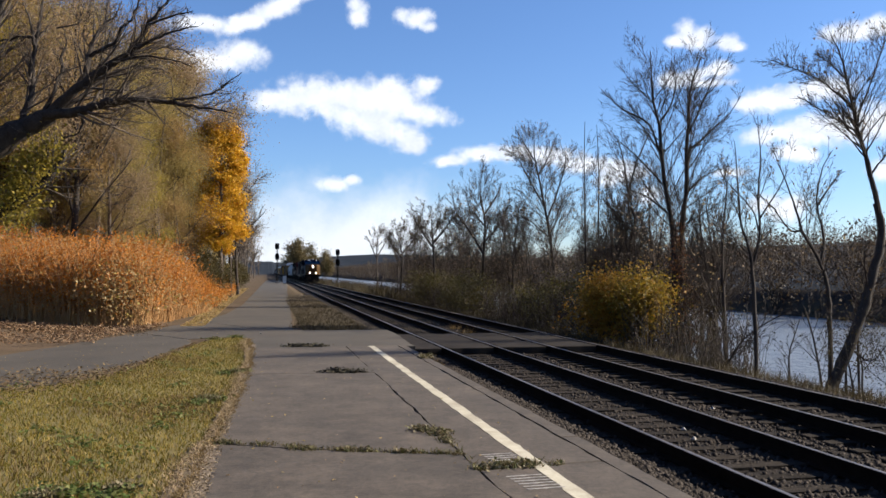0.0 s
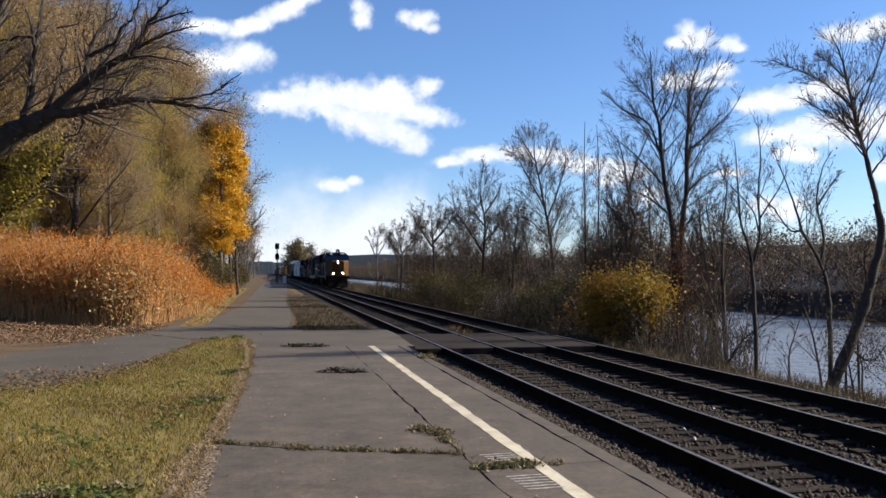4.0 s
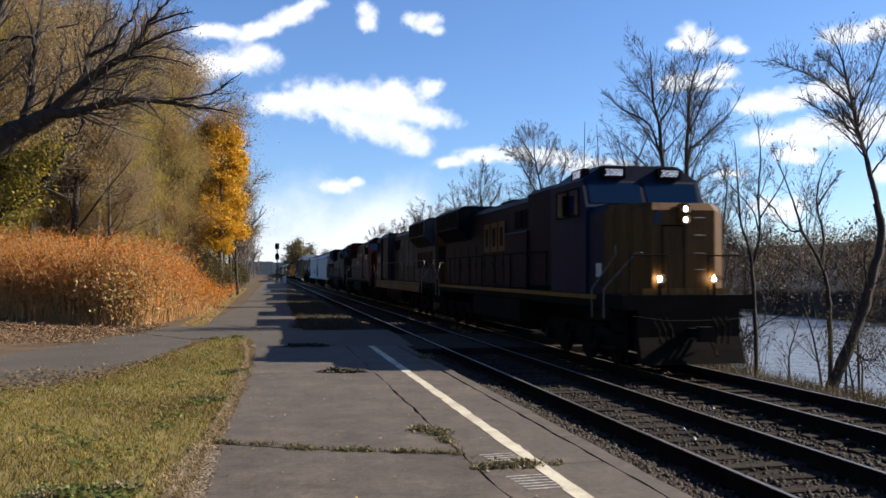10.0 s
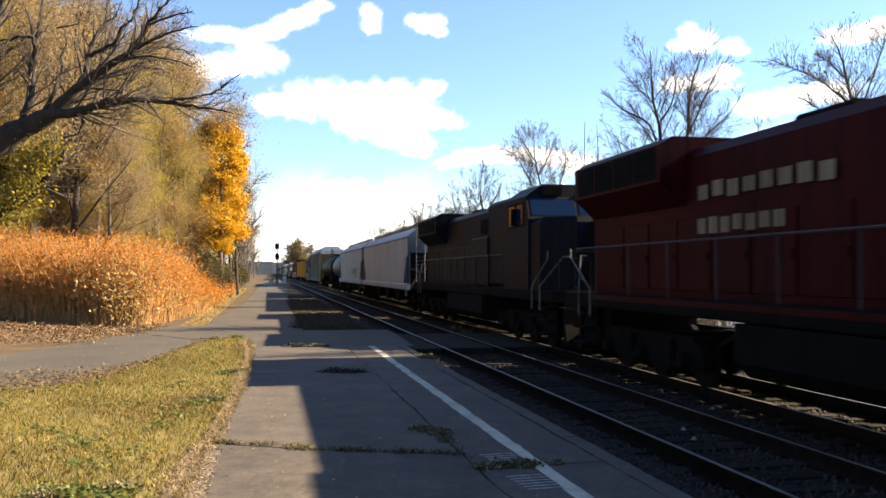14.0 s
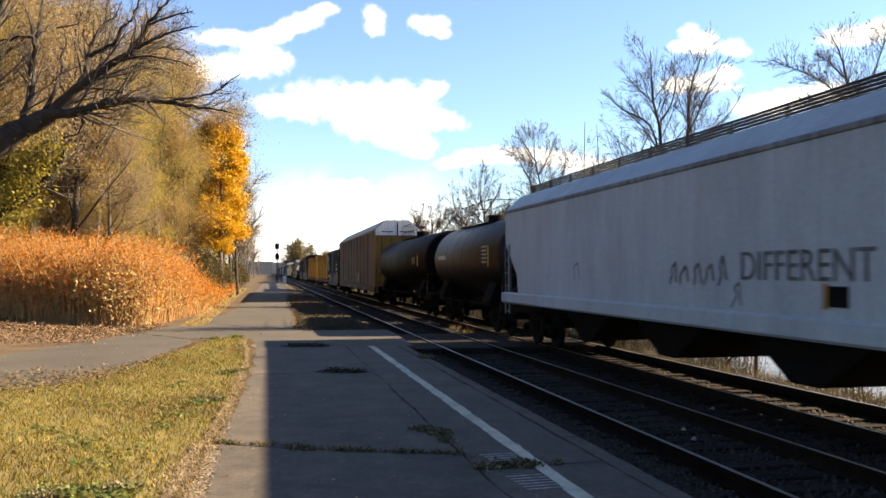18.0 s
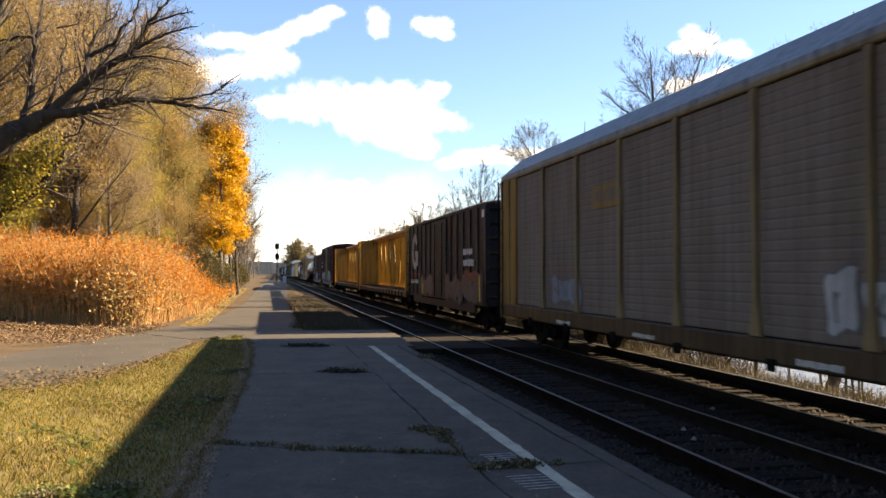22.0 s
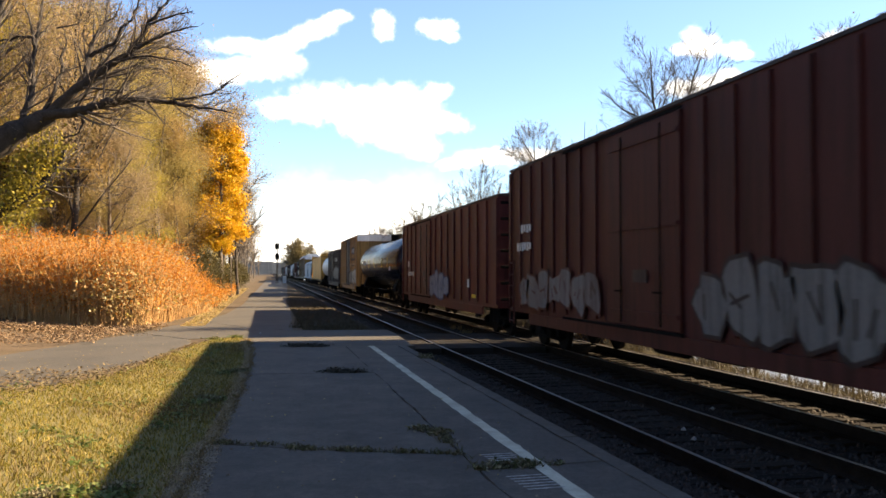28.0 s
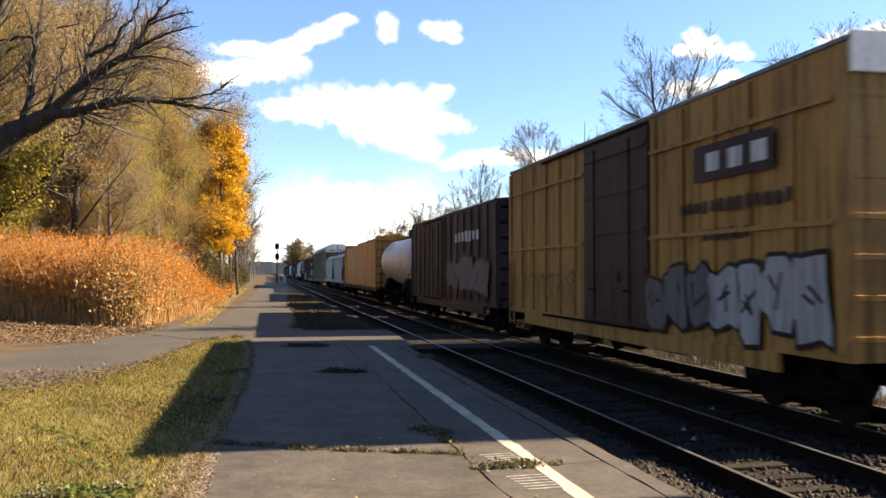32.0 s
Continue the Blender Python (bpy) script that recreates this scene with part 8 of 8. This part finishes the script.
        for x in (-0.62, 0.62):
            d2 = part("ditch_light", Geo().rod((x, y0 - 0.25, 1.96), (x, y0 - 0.08, 1.96), 0.09, 0.066, 14, False).rod((x, y0 - 0.15, 1.62), (x, y0 - 0.15, 1.85), 0.03), steel_black, car)
            part("lens", Geo().rod((x, y0 - 0.1, 1.96), (x, y0 - 0.08, 1.96), 0.062, 0.062, 14), lamp_m if lit else galv, d2, "lit ditch light lens" if lit else "")
        for x in (-1.0, 0.4):
            nb = part("number_board", Geo().soft_box(x, x + 0.6, cy + slope - 0.06, cy + slope + 0.1, 4.3, 4.56, 0.02), steel_black, cab)
            if lit:
                words(nb, number, x + 0.3, cy + slope - 0.068, 4.43, 0.22, board_glow, turn=0)
        if lit:
            sb_ = part("side_number_board", Geo().soft_box(-1.38, -1.2, cy + 0.5, cy + 1.25, 4.27, 4.56, 0.03), steel_black, cab)
            words(sb_, number, -1.39, cy + 0.87, 4.42, 0.26, board_glow)
    # hood
    hy0, hy1 = cy + cl, h - 0.75
    hw, htop = 0.95, 4.42
    part("hood", Geo().along_y([(-hw, 1.62), (hw, 1.62), (hw, htop - 0.2), (hw - 0.2, htop), (-hw + 0.2, htop), (-hw, htop - 0.2)], hy0 + 0.002, hy1), hood_m, car)
    part("equipment_cabinet", Geo().soft_box(-1.38, 1.38, hy0 + 0.005, hy0 + 2.3, 1.625, 4.4, 0.12), hood_m, car)
    part("inverter_cabinet", Geo().soft_box(-1.44, -0.97, hy0 + 2.31, hy0 + 4.6, 1.625, 3.3, 0.05), hood_m, car)
    rad = part("radiator", Geo().along_y([(-1.46, 3.8), (-0.98, 3.35), (0.98, 3.35), (1.46, 3.8), (1.46, 4.5), (1.2, 4.66), (-1.2, 4.66), (-1.46, 4.5)], hy1 - 4.6, hy1 - 0.05), wing_m or hood_m, car)
    for s in (-1, 1):
        for i in range(4):
            ya = hy1 - 4.4 + i * 1.05
            gr = part("radiator_grille", Geo().box(*span(s, 1.462, 1.472), ya, ya + 0.95, 3.86, 4.46), steel_black, rad)
            part("louvre", Geo().box(*span(s, 1.473, 1.482), ya, ya + 0.95, 4.0, 4.03).box(*span(s, 1.473, 1.482), ya, ya + 0.95, 4.15, 4.18).box(*span(s, 1.473, 1.482), ya, ya + 0.95, 4.3, 4.33), steel_black, gr)
        for i in range(10):
            y = hy0 + 2.6 + i * (hy1 - hy0 - 3.1) / 10
            d = part("hood_door", Geo().soft_box(*span(s, hw, hw + 0.03), y, y + (hy1 - hy0 - 3.1) / 10 - 0.08, 1.75, 3.1, 0.012), low_m or hood_m, car)
            part("latch", Geo().box(*span(s, hw + 0.031, hw + 0.05), y + 0.06, y + 0.1, 2.3, 2.45), steel_black, d)
        for y in (hy0 + 2.7, hy0 + 3.5, hy0 + 4.3):
            part("grille", Geo().box(*span(s, hw, hw + 0.04), y, y + 0.7, 3.45, 4.0), steel_black, car)
        g = Geo()
        y = hy0 + 0.4
        while y < h - 0.6:
            g.rod((s * 1.46, y, 1.6), (s * 1.46, y, 2.65), 0.018)
            y += 1.75
        g.rod((s * 1.46, hy0 + 0.4, 2.65), (s * 1.46, h - 0.9, 2.65), 0.02)
        part("handrail", g, rail_dim if not lit else steel_black, car)
    # end of the long hood
    end = part("hood_end", Geo().along_y([(-0.92, 1.65), (0.92, 1.65), (0.92, 4.15), (0.72, 4.36), (-0.72, 4.36), (-0.92, 4.15)], hy1 + 0.001, hy1 + 0.05), nose_m, car)
    part("end_light", Geo().rod((-0.14, hy1 + 0.051, 3.9), (-0.14, hy1 + 0.09, 3.9), 0.1, 0.1, 12).rod((0.14, hy1 + 0.051, 3.9), (0.14, hy1 + 0.09, 3.9), 0.1, 0.1, 12), steel_black, end)
    part("end_number_board", Geo().box(-0.85, -0.35, hy1 + 0.051, hy1 + 0.08, 4.0, 4.22).box(0.35, 0.85, hy1 + 0.051, hy1 + 0.08, 4.0, 4.22), steel_black, end)
    part("end_door", Geo().soft_box(-0.4, 0.4, hy1 + 0.051, hy1 + 0.07, 1.7, 3.4, 0.01), nose_m, end)
    part("end_grille", Geo().box(-0.8, -0.48, hy1 + 0.051, hy1 + 0.066, 2.6, 3.3).box(0.48, 0.8, hy1 + 0.051, hy1 + 0.066, 2.6, 3.3), steel_black, end)
    part("end_railing", Geo().pipe([(-1.3, h - 0.3, 1.62), (-1.3, h - 0.3, 2.6), (-0.4, h - 0.3, 2.6), (-0.4, h - 0.3, 1.62)], 0.018)
         .pipe([(1.3, h - 0.3, 1.62), (1.3, h - 0.3, 2.6), (0.4, h - 0.3, 2.6), (0.4, h - 0.3, 1.62)], 0.018), steel_black, car)
    part("exhaust", Geo().soft_box(-0.5, 0.5, hy0 + 7.0, hy0 + 8.4, htop - 0.02, htop + 0.16, 0.05), steel_black, car)
    part("roof_vent", Geo().soft_box(-0.7, 0.7, hy0 + 2.6, hy0 + 4.6, htop - 0.02, htop + 0.12, 0.05), hood_m, car)
    part("horn", Geo().rod((0.2, hy0 - 0.6, ct), (0.2, hy0 - 0.6, ct + 0.2), 0.1, 0.04, 8), galv, car)
    truck(car, -h + 4.0, 3)
    truck(car, h - 4.0, 3)
    couplers(car, h)
    if number and not lit:
        if old:
            words(cab, number, 1.49, cy + 1.0, 2.86, 0.56, cream_mark, turn=90)
        else:
            words(cab, number, -1.5, cy + 1.6, 3.2, 0.44, white_mark)
    return car


TRAIN = []


def couple(car, t_front, t_rear, turn=0):
    """Enters a car with the times at which its two ends reach the camera."""
    TRAIN.append((car, (t_front + t_rear) / 2, turn))
    return car


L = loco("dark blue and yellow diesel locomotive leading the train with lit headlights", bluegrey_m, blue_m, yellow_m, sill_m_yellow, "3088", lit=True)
side_patch(L, "placard", -1.45, -9.2, -8.9, 2.0, 2.3, white_mark, "small pale placard below the cab")
for k in range(3):
    yk = 0.35 + k * 0.98
    fr = Geo()
    for u0, u1, z0, z1 in ((0, 0.2, 2.8, 3.8), (0.62, 0.82, 2.8, 3.8), (0.2, 0.62, 2.8, 2.98), (0.2, 0.62, 3.62, 3.8)):
        fr.box(-0.99, -0.98, yk + u0, yk + u1, z0, z1)
    part("emblem", fr, emblem_m, L, "dull orange-yellow hollow block emblem")
couple(L, 11.18, 12.58)
L = loco("grey and blue diesel locomotive running long hood first, yellow end", shaded_grey_m, blue_m, yellow_m, sill_dim, "7643", old=True, length=20.4, wing_m=shaded_grey_m)
part("stripe", Geo().box(1.49, 1.496, -7.95, -7.55, 1.66, 2.35), yellow_m, L, "upright yellow stripe below the cab")
part("sill_band", Geo().box(1.516, 1.522, -8.4, 8.4, 1.14, 1.48), sill_dim, L, "wide grimy yellow sill band")
part("lower_cab_panel", Geo().box(1.482, 1.488, -8.1, -6.1, 1.64, 2.4), shaded_grey_m, L, "grey lower cab side")
ring = Geo()
for a0 in range(40, 320, 14):
    ca, sa, cb, sb2 = math.cos(radians(a0)), math.sin(radians(a0)), math.cos(radians(a0 + 14)), math.sin(radians(a0 + 14))
    ring.add([(0.987, -0.4 + 0.95 * ca, 3.1 + 0.95 * sa), (0.987, -0.4 + 0.95 * cb, 3.1 + 0.95 * sb2), (0.987, -0.4 + 0.5 * cb, 3.1 + 0.5 * sb2), (0.987, -0.4 + 0.5 * ca, 3.1 + 0.5 * sa)], [(0, 1, 2, 3)])
part("emblem_ring", ring, dull_blue, L, "large dull blue open ring on the hood")
marks(L, 0.987, 0.9, 3.6, 2.2, 4.0, dull_blue, 2, "emblem_block", "large dull blue block on the hood", 6, 0.7)
for i in range(9):
    part("hood_slot", Geo().box(0.981, 0.99, 4.9 + i * 0.46, 5.12 + i * 0.46, 2.3, 3.1), steel_black, L)
couple(L, 12.66, 14.0, 180)
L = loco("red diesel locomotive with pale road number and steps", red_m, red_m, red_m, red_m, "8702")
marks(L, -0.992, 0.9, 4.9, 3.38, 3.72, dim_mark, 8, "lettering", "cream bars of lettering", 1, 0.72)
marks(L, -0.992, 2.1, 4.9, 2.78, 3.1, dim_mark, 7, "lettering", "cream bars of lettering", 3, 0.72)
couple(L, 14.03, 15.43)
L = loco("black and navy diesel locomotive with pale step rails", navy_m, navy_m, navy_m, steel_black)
couple(L, 15.47, 16.88)

H1 = hopper("light grey covered hopper car with curved sides", 20.95, 4.42, hopper_m, 1.3)
couple(H1, 16.99, 18.36)
H2 = hopper("light grey covered hopper car with dark scrawled lettering", 20.4, 4.42, hopper_m, 1.3)
words(H2, "DIFFERENT", -1.575, -4.75, 2.17, 0.62, scrawl_m, "graffiti_word")
scrawl(H2, -1.572, -2.9, -0.8, 1.9, 2.36, 5, scrawl_m, "thin dark scrawled spray letters", 8, 0.06)
scrawl(H2, -1.572, -3.3, -2.9, 1.58, 1.95, 1, scrawl_m, "thin dark scrawled spray letters", 12, 0.04)
scrawl(H2, -1.572, 3.6, 4.7, 1.88, 2.45, 2, scrawl_m, "thin dark scrawled spray letters", 9, 0.035)
side_patch(H2, "stencil_panel", -1.572, -5.75, -5.35, 1.65, 1.92, steel_black)
side_patch(H2, "panel_edge", -1.571, -5.36, -5.24, 1.62, 1.95, rackyellow_m, "yellow strip beside the stencil panel")
couple(H2, 18.44, 19.76)
T1 = tankcar("black tank car with worn dark shell and dome railing", 11.9, 1.4, tank_brown, 2.62, 0.3)
for i in range(5):
    side_patch(T1, "placard_stripe", -1.41, -3.95, -3.25, 2.42 + i * 0.13, 2.48 + i * 0.13, cream_mark, "pale stripe of the warning panel")
side_patch(T1, "reflector", -1.41, -4.2, -4.12, 2.3, 3.0, yellow_mark, "yellow reflective strip")
marks(T1, -1.404, 2.9, 4.5, 2.6, 2.8, white_mark, 8)
couple(T1, 19.84, 20.59)
T2 = tankcar("black tank car with plain dark shell", 17.8, 1.42, tank_black, 2.68, 0.34)
side_patch(T2, "stencil_panel", -1.424, -5.6, -4.6, 2.5, 2.85, rail_dim, "faint grey stencilled panel")
side_patch(T2, "reflector", -1.424, -6.35, -6.27, 2.35, 3.0, yellow_mark, "yellow reflective strip")
for y in (-2.3, 1.4, 3.6):
    side_patch(T2, "stencil_mark", -1.424, y, y + 0.08, 2.5, 2.85, rail_dim, "faint grey stencilled mark")
couple(T2, 20.68, 21.855)
A1 = autorack("closed auto carrier with yellow posts and dusty grey panels", 28.7)
blob_letters(A1, -1.51, -3.7, -1.6, 1.25, 2.1, 3, spray_white, spray_silver, "pale grey spray letter", 41)
blob_letters(A1, -1.51, 7.4, 9.4, 1.3, 2.0, 3, spray_blue, spray_silver, "pale blue spray letter", 42)
em = side_patch(A1, "emblem", -1.512, 5.0, 6.6, 3.5, 4.0, rackyellow_m, "yellow block emblem")
marks(em, -1.518, 5.15, 6.5, 3.62, 3.92, rack_m, 4, "letter_shape", "dark letter shapes", 3, 0.72)
for y in (-9.0, -2.0, 3.4, 8.0):
    marks(A1, -1.566, y, y + 1.0, 0.82, 0.92, white_mark, 8)
couple(A1, 21.915, 23.81)
B1 = boxcar("dark green-black boxcar with graffiti along its lower side", 15.9, 4.4, green_m, ribs=14, door=(-1.5, 1.3), door_ribs=10, roof=roof_dark)
side_patch(B1, "placard", -1.556, -7.85, -7.55, 3.95, 4.2, white_mark, "pale placard by the corner")
blob_letters(B1, -1.556, -7.7, -1.4, 1.0, 2.0, 8, spray_pink, darkdoor_m, "muddy grey-pink spray letter", 43)
blob_letters(B1, -1.556, 1.4, 4.3, 1.0, 1.98, 4, spray_silver, orange_m, "pale grey and red spray letter", 44)
side_patch(B1, "orange_band", -1.484, 4.3, 7.75, 1.92, 2.1, orange_m, "faded orange-red band")
blob_letters(B1, -1.57, -7.1, -4.9, 1.75, 2.2, 2, orange_m, darkdoor_m, "dull red spray patch", 51)
marks(B1, -1.542, -6.1, -4.6, 2.7, 2.98, white_mark, 5, "lettering", "pale bars of lettering")
marks(B1, -1.542, -6.3, -4.6, 2.3, 2.58, white_mark, 7, "lettering", "pale bars of lettering", 4)
emb = Geo()
for a0 in range(30, 331, 15):
    ca, sa, cb, sb2 = math.cos(radians(a0)), math.sin(radians(a0)), math.cos(radians(a0 + 15)), math.sin(radians(a0 + 15))
    emb.add([(-1.55, 5.95 - 0.8 * ca, 3.1 + 0.88 * sa), (-1.55, 5.95 - 0.8 * cb, 3.1 + 0.88 * sb2), (-1.55, 5.95 - 0.42 * cb, 3.1 + 0.5 * sb2), (-1.55, 5.95 - 0.42 * ca, 3.1 + 0.5 * sa)], [(0, 1, 2, 3)])
emb.box(-1.553, -1.548, 5.1, 5.9, 2.85, 3.12).box(-1.553, -1.548, 5.1, 5.42, 2.4, 2.85)
part("emblem", emb, spray_white, B1, "large pale ring emblem")
for y, z in ((-7.35, 2.0), (3.6, 1.6)):
    side_patch(B1, "reflector", -1.58, y, y + 0.1, 1.1, z, yellow_mark, "yellow reflective strip")
marks(B1, -1.556, 5.0, 7.2, 1.55, 1.75, white_mark, 9, "lettering", "pale bars of lettering", 9)
couple(B1, 23.93, 24.98)
C1 = centerbeam("empty yellow centre-beam lumber car with open truss")
couple(C1, 25.08, 26.58)
C2 = centerbeam("empty yellow centre-beam lumber car behind its twin")
couple(C2, 26.72, 28.22)
B2 = boxcar("tall red-brown boxcar with silver graffiti", 19.6, 5.1, brown_m, ribs=20, door=(-1.2, 2.0), door_ribs=3, roof=roof_dark)
blob_letters(B2, -1.552, -6.4, -1.8, 1.05, 2.25, 5, spray_silver, graf_edge, "large silver spray letter", 45, 0.1)
blob_letters(B2, -1.552, 2.6, 8.6, 1.1, 2.1, 7, spray_silver, brown_m, "faded silver spray letter", 46)
marks(B2, -1.542, 7.6, 8.6, 3.2, 3.45, white_mark, 4)
marks(B2, -1.542, 7.6, 9.0, 2.7, 2.95, white_mark, 6)
side_patch(B2, "reflector", -1.56, -7.6, -7.1, 1.12, 1.24, yellow_mark, "yellow reflective strip")
couple(B2, 28.45, 29.745)
B3 = boxcar("red-brown boxcar with a blue and white tag", 19.4, 4.53, brown2_m, ribs=15, door=(1.6, 4.3), door_ribs=5, roof=roof_dark)
blob_letters(B3, -1.552, -2.2, 1.4, 1.0, 2.1, 4, spray_blue, spray_navy, "blue and white spray letter", 47, 0.15)
side_patch(B3, "placard", -1.542, -6.0, -5.7, 1.55, 1.85, white_mark, "small pale placard")
side_patch(B3, "reflector", -1.549, -7.0, -6.4, 1.2, 1.32, yellow_mark, "yellow reflective strip")
marks(B3, -1.542, 6.0, 7.7, 1.9, 2.14, white_mark, 7)
marks(B3, -1.542, 7.3, 7.8, 2.36, 2.65, white_mark, 2)
couple(B3, 29.84, 31.12)
T3 = tankcar("long glossy black tank car with yellow reflector strips", 19.9, 1.54, tank_shiny, 2.7)
for y in (-6.0, -3.5, 0.6, 3.6, 6.4):
    side_patch(T3, "reflector", -1.546, y, y + 0.1, 2.4, 3.0, yellow_mark, "yellow reflective strip")
marks(T3, -1.546, 5.6, 7.4, 2.6, 2.85, white_mark, 9)
side_patch(T3, "placard", -1.53, -7.2, -6.6, 2.2, 2.45, white_mark, "pale placard")
couple(T3, 31.25, 32.56)
B4 = boxcar("yellow boxcar with dark doors, pale roof end and graffiti", 15.4, 5.04, boxyellow_m, darkdoor_m, ribs=14, door=(-1.95, 1.4), end_top=white_m, braces=(2.75, 4.35), door_ribs=5)
em = side_patch(B4, "emblem_panel", -1.565, -6.2, -3.85, 3.6, 4.2, darkdoor_m, "dark panel of the emblem")
marks(em, -1.572, -6.05, -4.0, 3.68, 4.12, white_mark, 3, "letter_shape", "white letter shapes", 2, 0.62)
marks(B4, -1.552, -6.6, -3.2, 3.05, 3.3, darkdoor_m, 13, fill=0.5)
marks(B4, -1.545, -5.5, -4.0, 2.6, 2.82, darkdoor_m, 7)
blob_letters(B4, -1.555, -7.4, -4.4, 1.0, 2.3, 4, spray_white, spray_ink, "white and black spray letter", 48, 0.1)
blob_letters(B4, -1.555, -4.4, -1.9, 1.05, 2.2, 3, spray_silver, spray_ink, "silver spray letter", 49, 0.1)
scrawl(B4, -1.552, 2.0, 6.5, 1.3, 2.2, 6, darkdoor_m, "dark scrawled tags", 13, 0.035)
couple(B4, 32.73, 33.74)
B5 = boxcar("faded grey-maroon boxcar with pale overpainting", 16.4, 4.4, maroon_m, darkdoor_m, ribs=14, door=(0.4, 2.6), roof=roof_dark)
blob_letters(B5, -1.555, -7.4, -0.6, 1.3, 2.6, 6, spray_silver, maroon_m, "pale overpainted spray letter", 50)
marks(B5, -1.552, -6.0, -2.0, 3.2, 3.6, white_mark, 7, "lettering", "pale bars of lettering", 5)
couple(B5, 33.84, 34.93)
T4 = tankcar("short pale grey tank car", 11.6, 1.42, tank_silver)
couple(T4, 35.03, 35.80)
C3 = centerbeam("yellow lumber car carrying wrapped packs", 23.0, paint("lumber_wrap_orange", (0.55, 0.28, 0.06), amount=0.4))
couple(C3, 35.93, 37.45)
W = hopper("short white covered hopper car", 11.4, 4.0, hopper_m, 1.15)
couple(W, 37.57, 38.33)
couple(copy_thing(W, pose(0, 0, 0)), 38.42, 39.18)
couple(copy_thing(A1, pose(0, 0, 0)), 39.30, 41.10)
t0 = 41.22
order = (B5, B3, T1, H2, B1, T2, B5, H1, T1, B3, B1, T2, B5, B1)
lens = {H1: 20.95, H2: 20.4, W: 11.4, B5: 16.4, B3: 19.4, T1: 11.9, T2: 17.8, B1: 15.9}
for src in order:
    d = lens[src] / SPEED
    couple(copy_thing(src, pose(0, 0, 0)), t0, t0 + d)
    t0 += d + 0.085

# ---- signals and cabinets by the line ----


def signal(x, y, height, label):
    sg = thing("railway_signal", label, "signal", "signals by the line")
    part("mast", Geo().rod((0, 0, -0.3), (0, 0, height), 0.09, 0.07, 10), steel_black, sg)
    part("foundation", Geo().box(-0.35, 0.35, -0.35, 0.35, -0.3, 0.35), concrete, sg)
    for z in (height - 0.5, height - 2.4):
        hd = part("signal_head", Geo().along_y([(-0.3, z - 0.55), (0.3, z - 0.55), (0.38, z - 0.3), (0.38, z + 0.3), (0.3, z + 0.55), (-0.3, z + 0.55), (-0.38, z + 0.3), (-0.38, z - 0.3)], -0.22, -0.12), steel_black, sg)
        for k in (-0.3, 0.05, 0.4):
            part("hood", Geo().rod((0, -0.5, z + k - 0.05), (0, -0.22, z + k - 0.05), 0.13, 0.13, 10, False), steel_black, hd)
        part("lens", Geo().rod((0, -0.26, z - 0.35), (0, -0.225, z - 0.35), 0.11, 0.11, 12), glass_m, hd)
    ladder(sg, 0, 0.25, 0.3, height - 0.3, 0.4, steel_black, "x")
    sg.matrix_basis = pose(x, y, ground_z(x, y))
    return sg


signal(1.75, 160, 7.2, "two-headed dark mast signal beside the path")
signal(12.7, 160, 7.2, "two-headed mast signal beyond the tracks")
for x, y in ((2.9, 150), (11.9, 158), (12.4, 152)):
    cb = thing("relay_cabinet", "pale metal trackside equipment cabinet", "cabinet", "cabinets by the line")
    part("body", Geo().soft_box(-0.3, 0.3, -0.3, 0.3, 0.1, 1.3, 0.03), galv, cb)
    part("cap", Geo().box(-0.34, 0.34, -0.34, 0.34, 1.3, 1.36), galv, cb)
    part("foot", Geo().box(-0.2, 0.2, -0.2, 0.2, -0.4, 0.1), concrete, cb)
    cb.matrix_basis = pose(x, y, ground_z(x, y))

# ---- painted words on the platform, worn to bars ----
for x0, y0, n in ((2.3, 8.5, 6), (2.3, 7.5, 6)):
    wd = thing("painted_word", "worn white stencilled word on the asphalt", "marking", kind="structure")
    for i in range(n):
        part("stroke", Geo().box(0.0, 0.36, -0.014, 0.014, 0.0, 0.003), white_paint_m, wd, at=pose(-0.012 * i, 0.1 * i, 0, 0, 0, 4))
    wd.matrix_basis = pose(x0, y0, 0.152)

# ---- pale stones that lie loose on the ballast ----
for x, y, z in ((7.35, 13.4, -0.19), (5.9, 11.6, -0.17), (5.7, 10.9, -0.17), (-0.2, 28.4, 0.14)):
    st = Geo()
    rr = np.random.default_rng(int(y * 10))
    st.v = [tuple(q * rr.uniform(0.03, 0.055)) for q in STONE]
    st.f = [tuple(q) for q in STF.tolist()]
    ob = tagged(part("stone", st, white_paint_m, at=pose(x, y, z, 0, 0, y * 40)), "loose pale stone lying on the ground", "stone", "pale stones on the ground")

# ---- ties, laid last ----
rtie = np.random.default_rng(101)
for tr, (nm, cx, which) in zip(tracks, TRACKS):
    y = 4.0
    k = 0
    while k < 150:
        if not 23.5 < y < 29.3:
            part("tie", tie_mesh, None, tr, at=pose(cx + rtie.normal(0, 0.03), y, rtie.normal(0, 0.006), 0, 0, rtie.normal(0, 0.8)))
            if k < 60:
                for s in (-0.755, 0.755):
                    part("tie_plate", plate_mesh, None, tr, at=pose(cx + s, y, 0))
        y += 0.53 + rtie.normal(0, 0.015)
        k += 1


def motions():
    """The train rolls by at a steady speed; the clouds drift."""
    for car, tc_, turn in TRAIN:
        walk(car, [(t, pose(RAIL_X, SPEED * (tc_ - t) + SHIFT, 0, 0, 0, turn)) for t in (0.0, 16.0, 32.0)])
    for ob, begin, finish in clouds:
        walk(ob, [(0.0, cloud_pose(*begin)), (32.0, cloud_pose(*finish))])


motions()
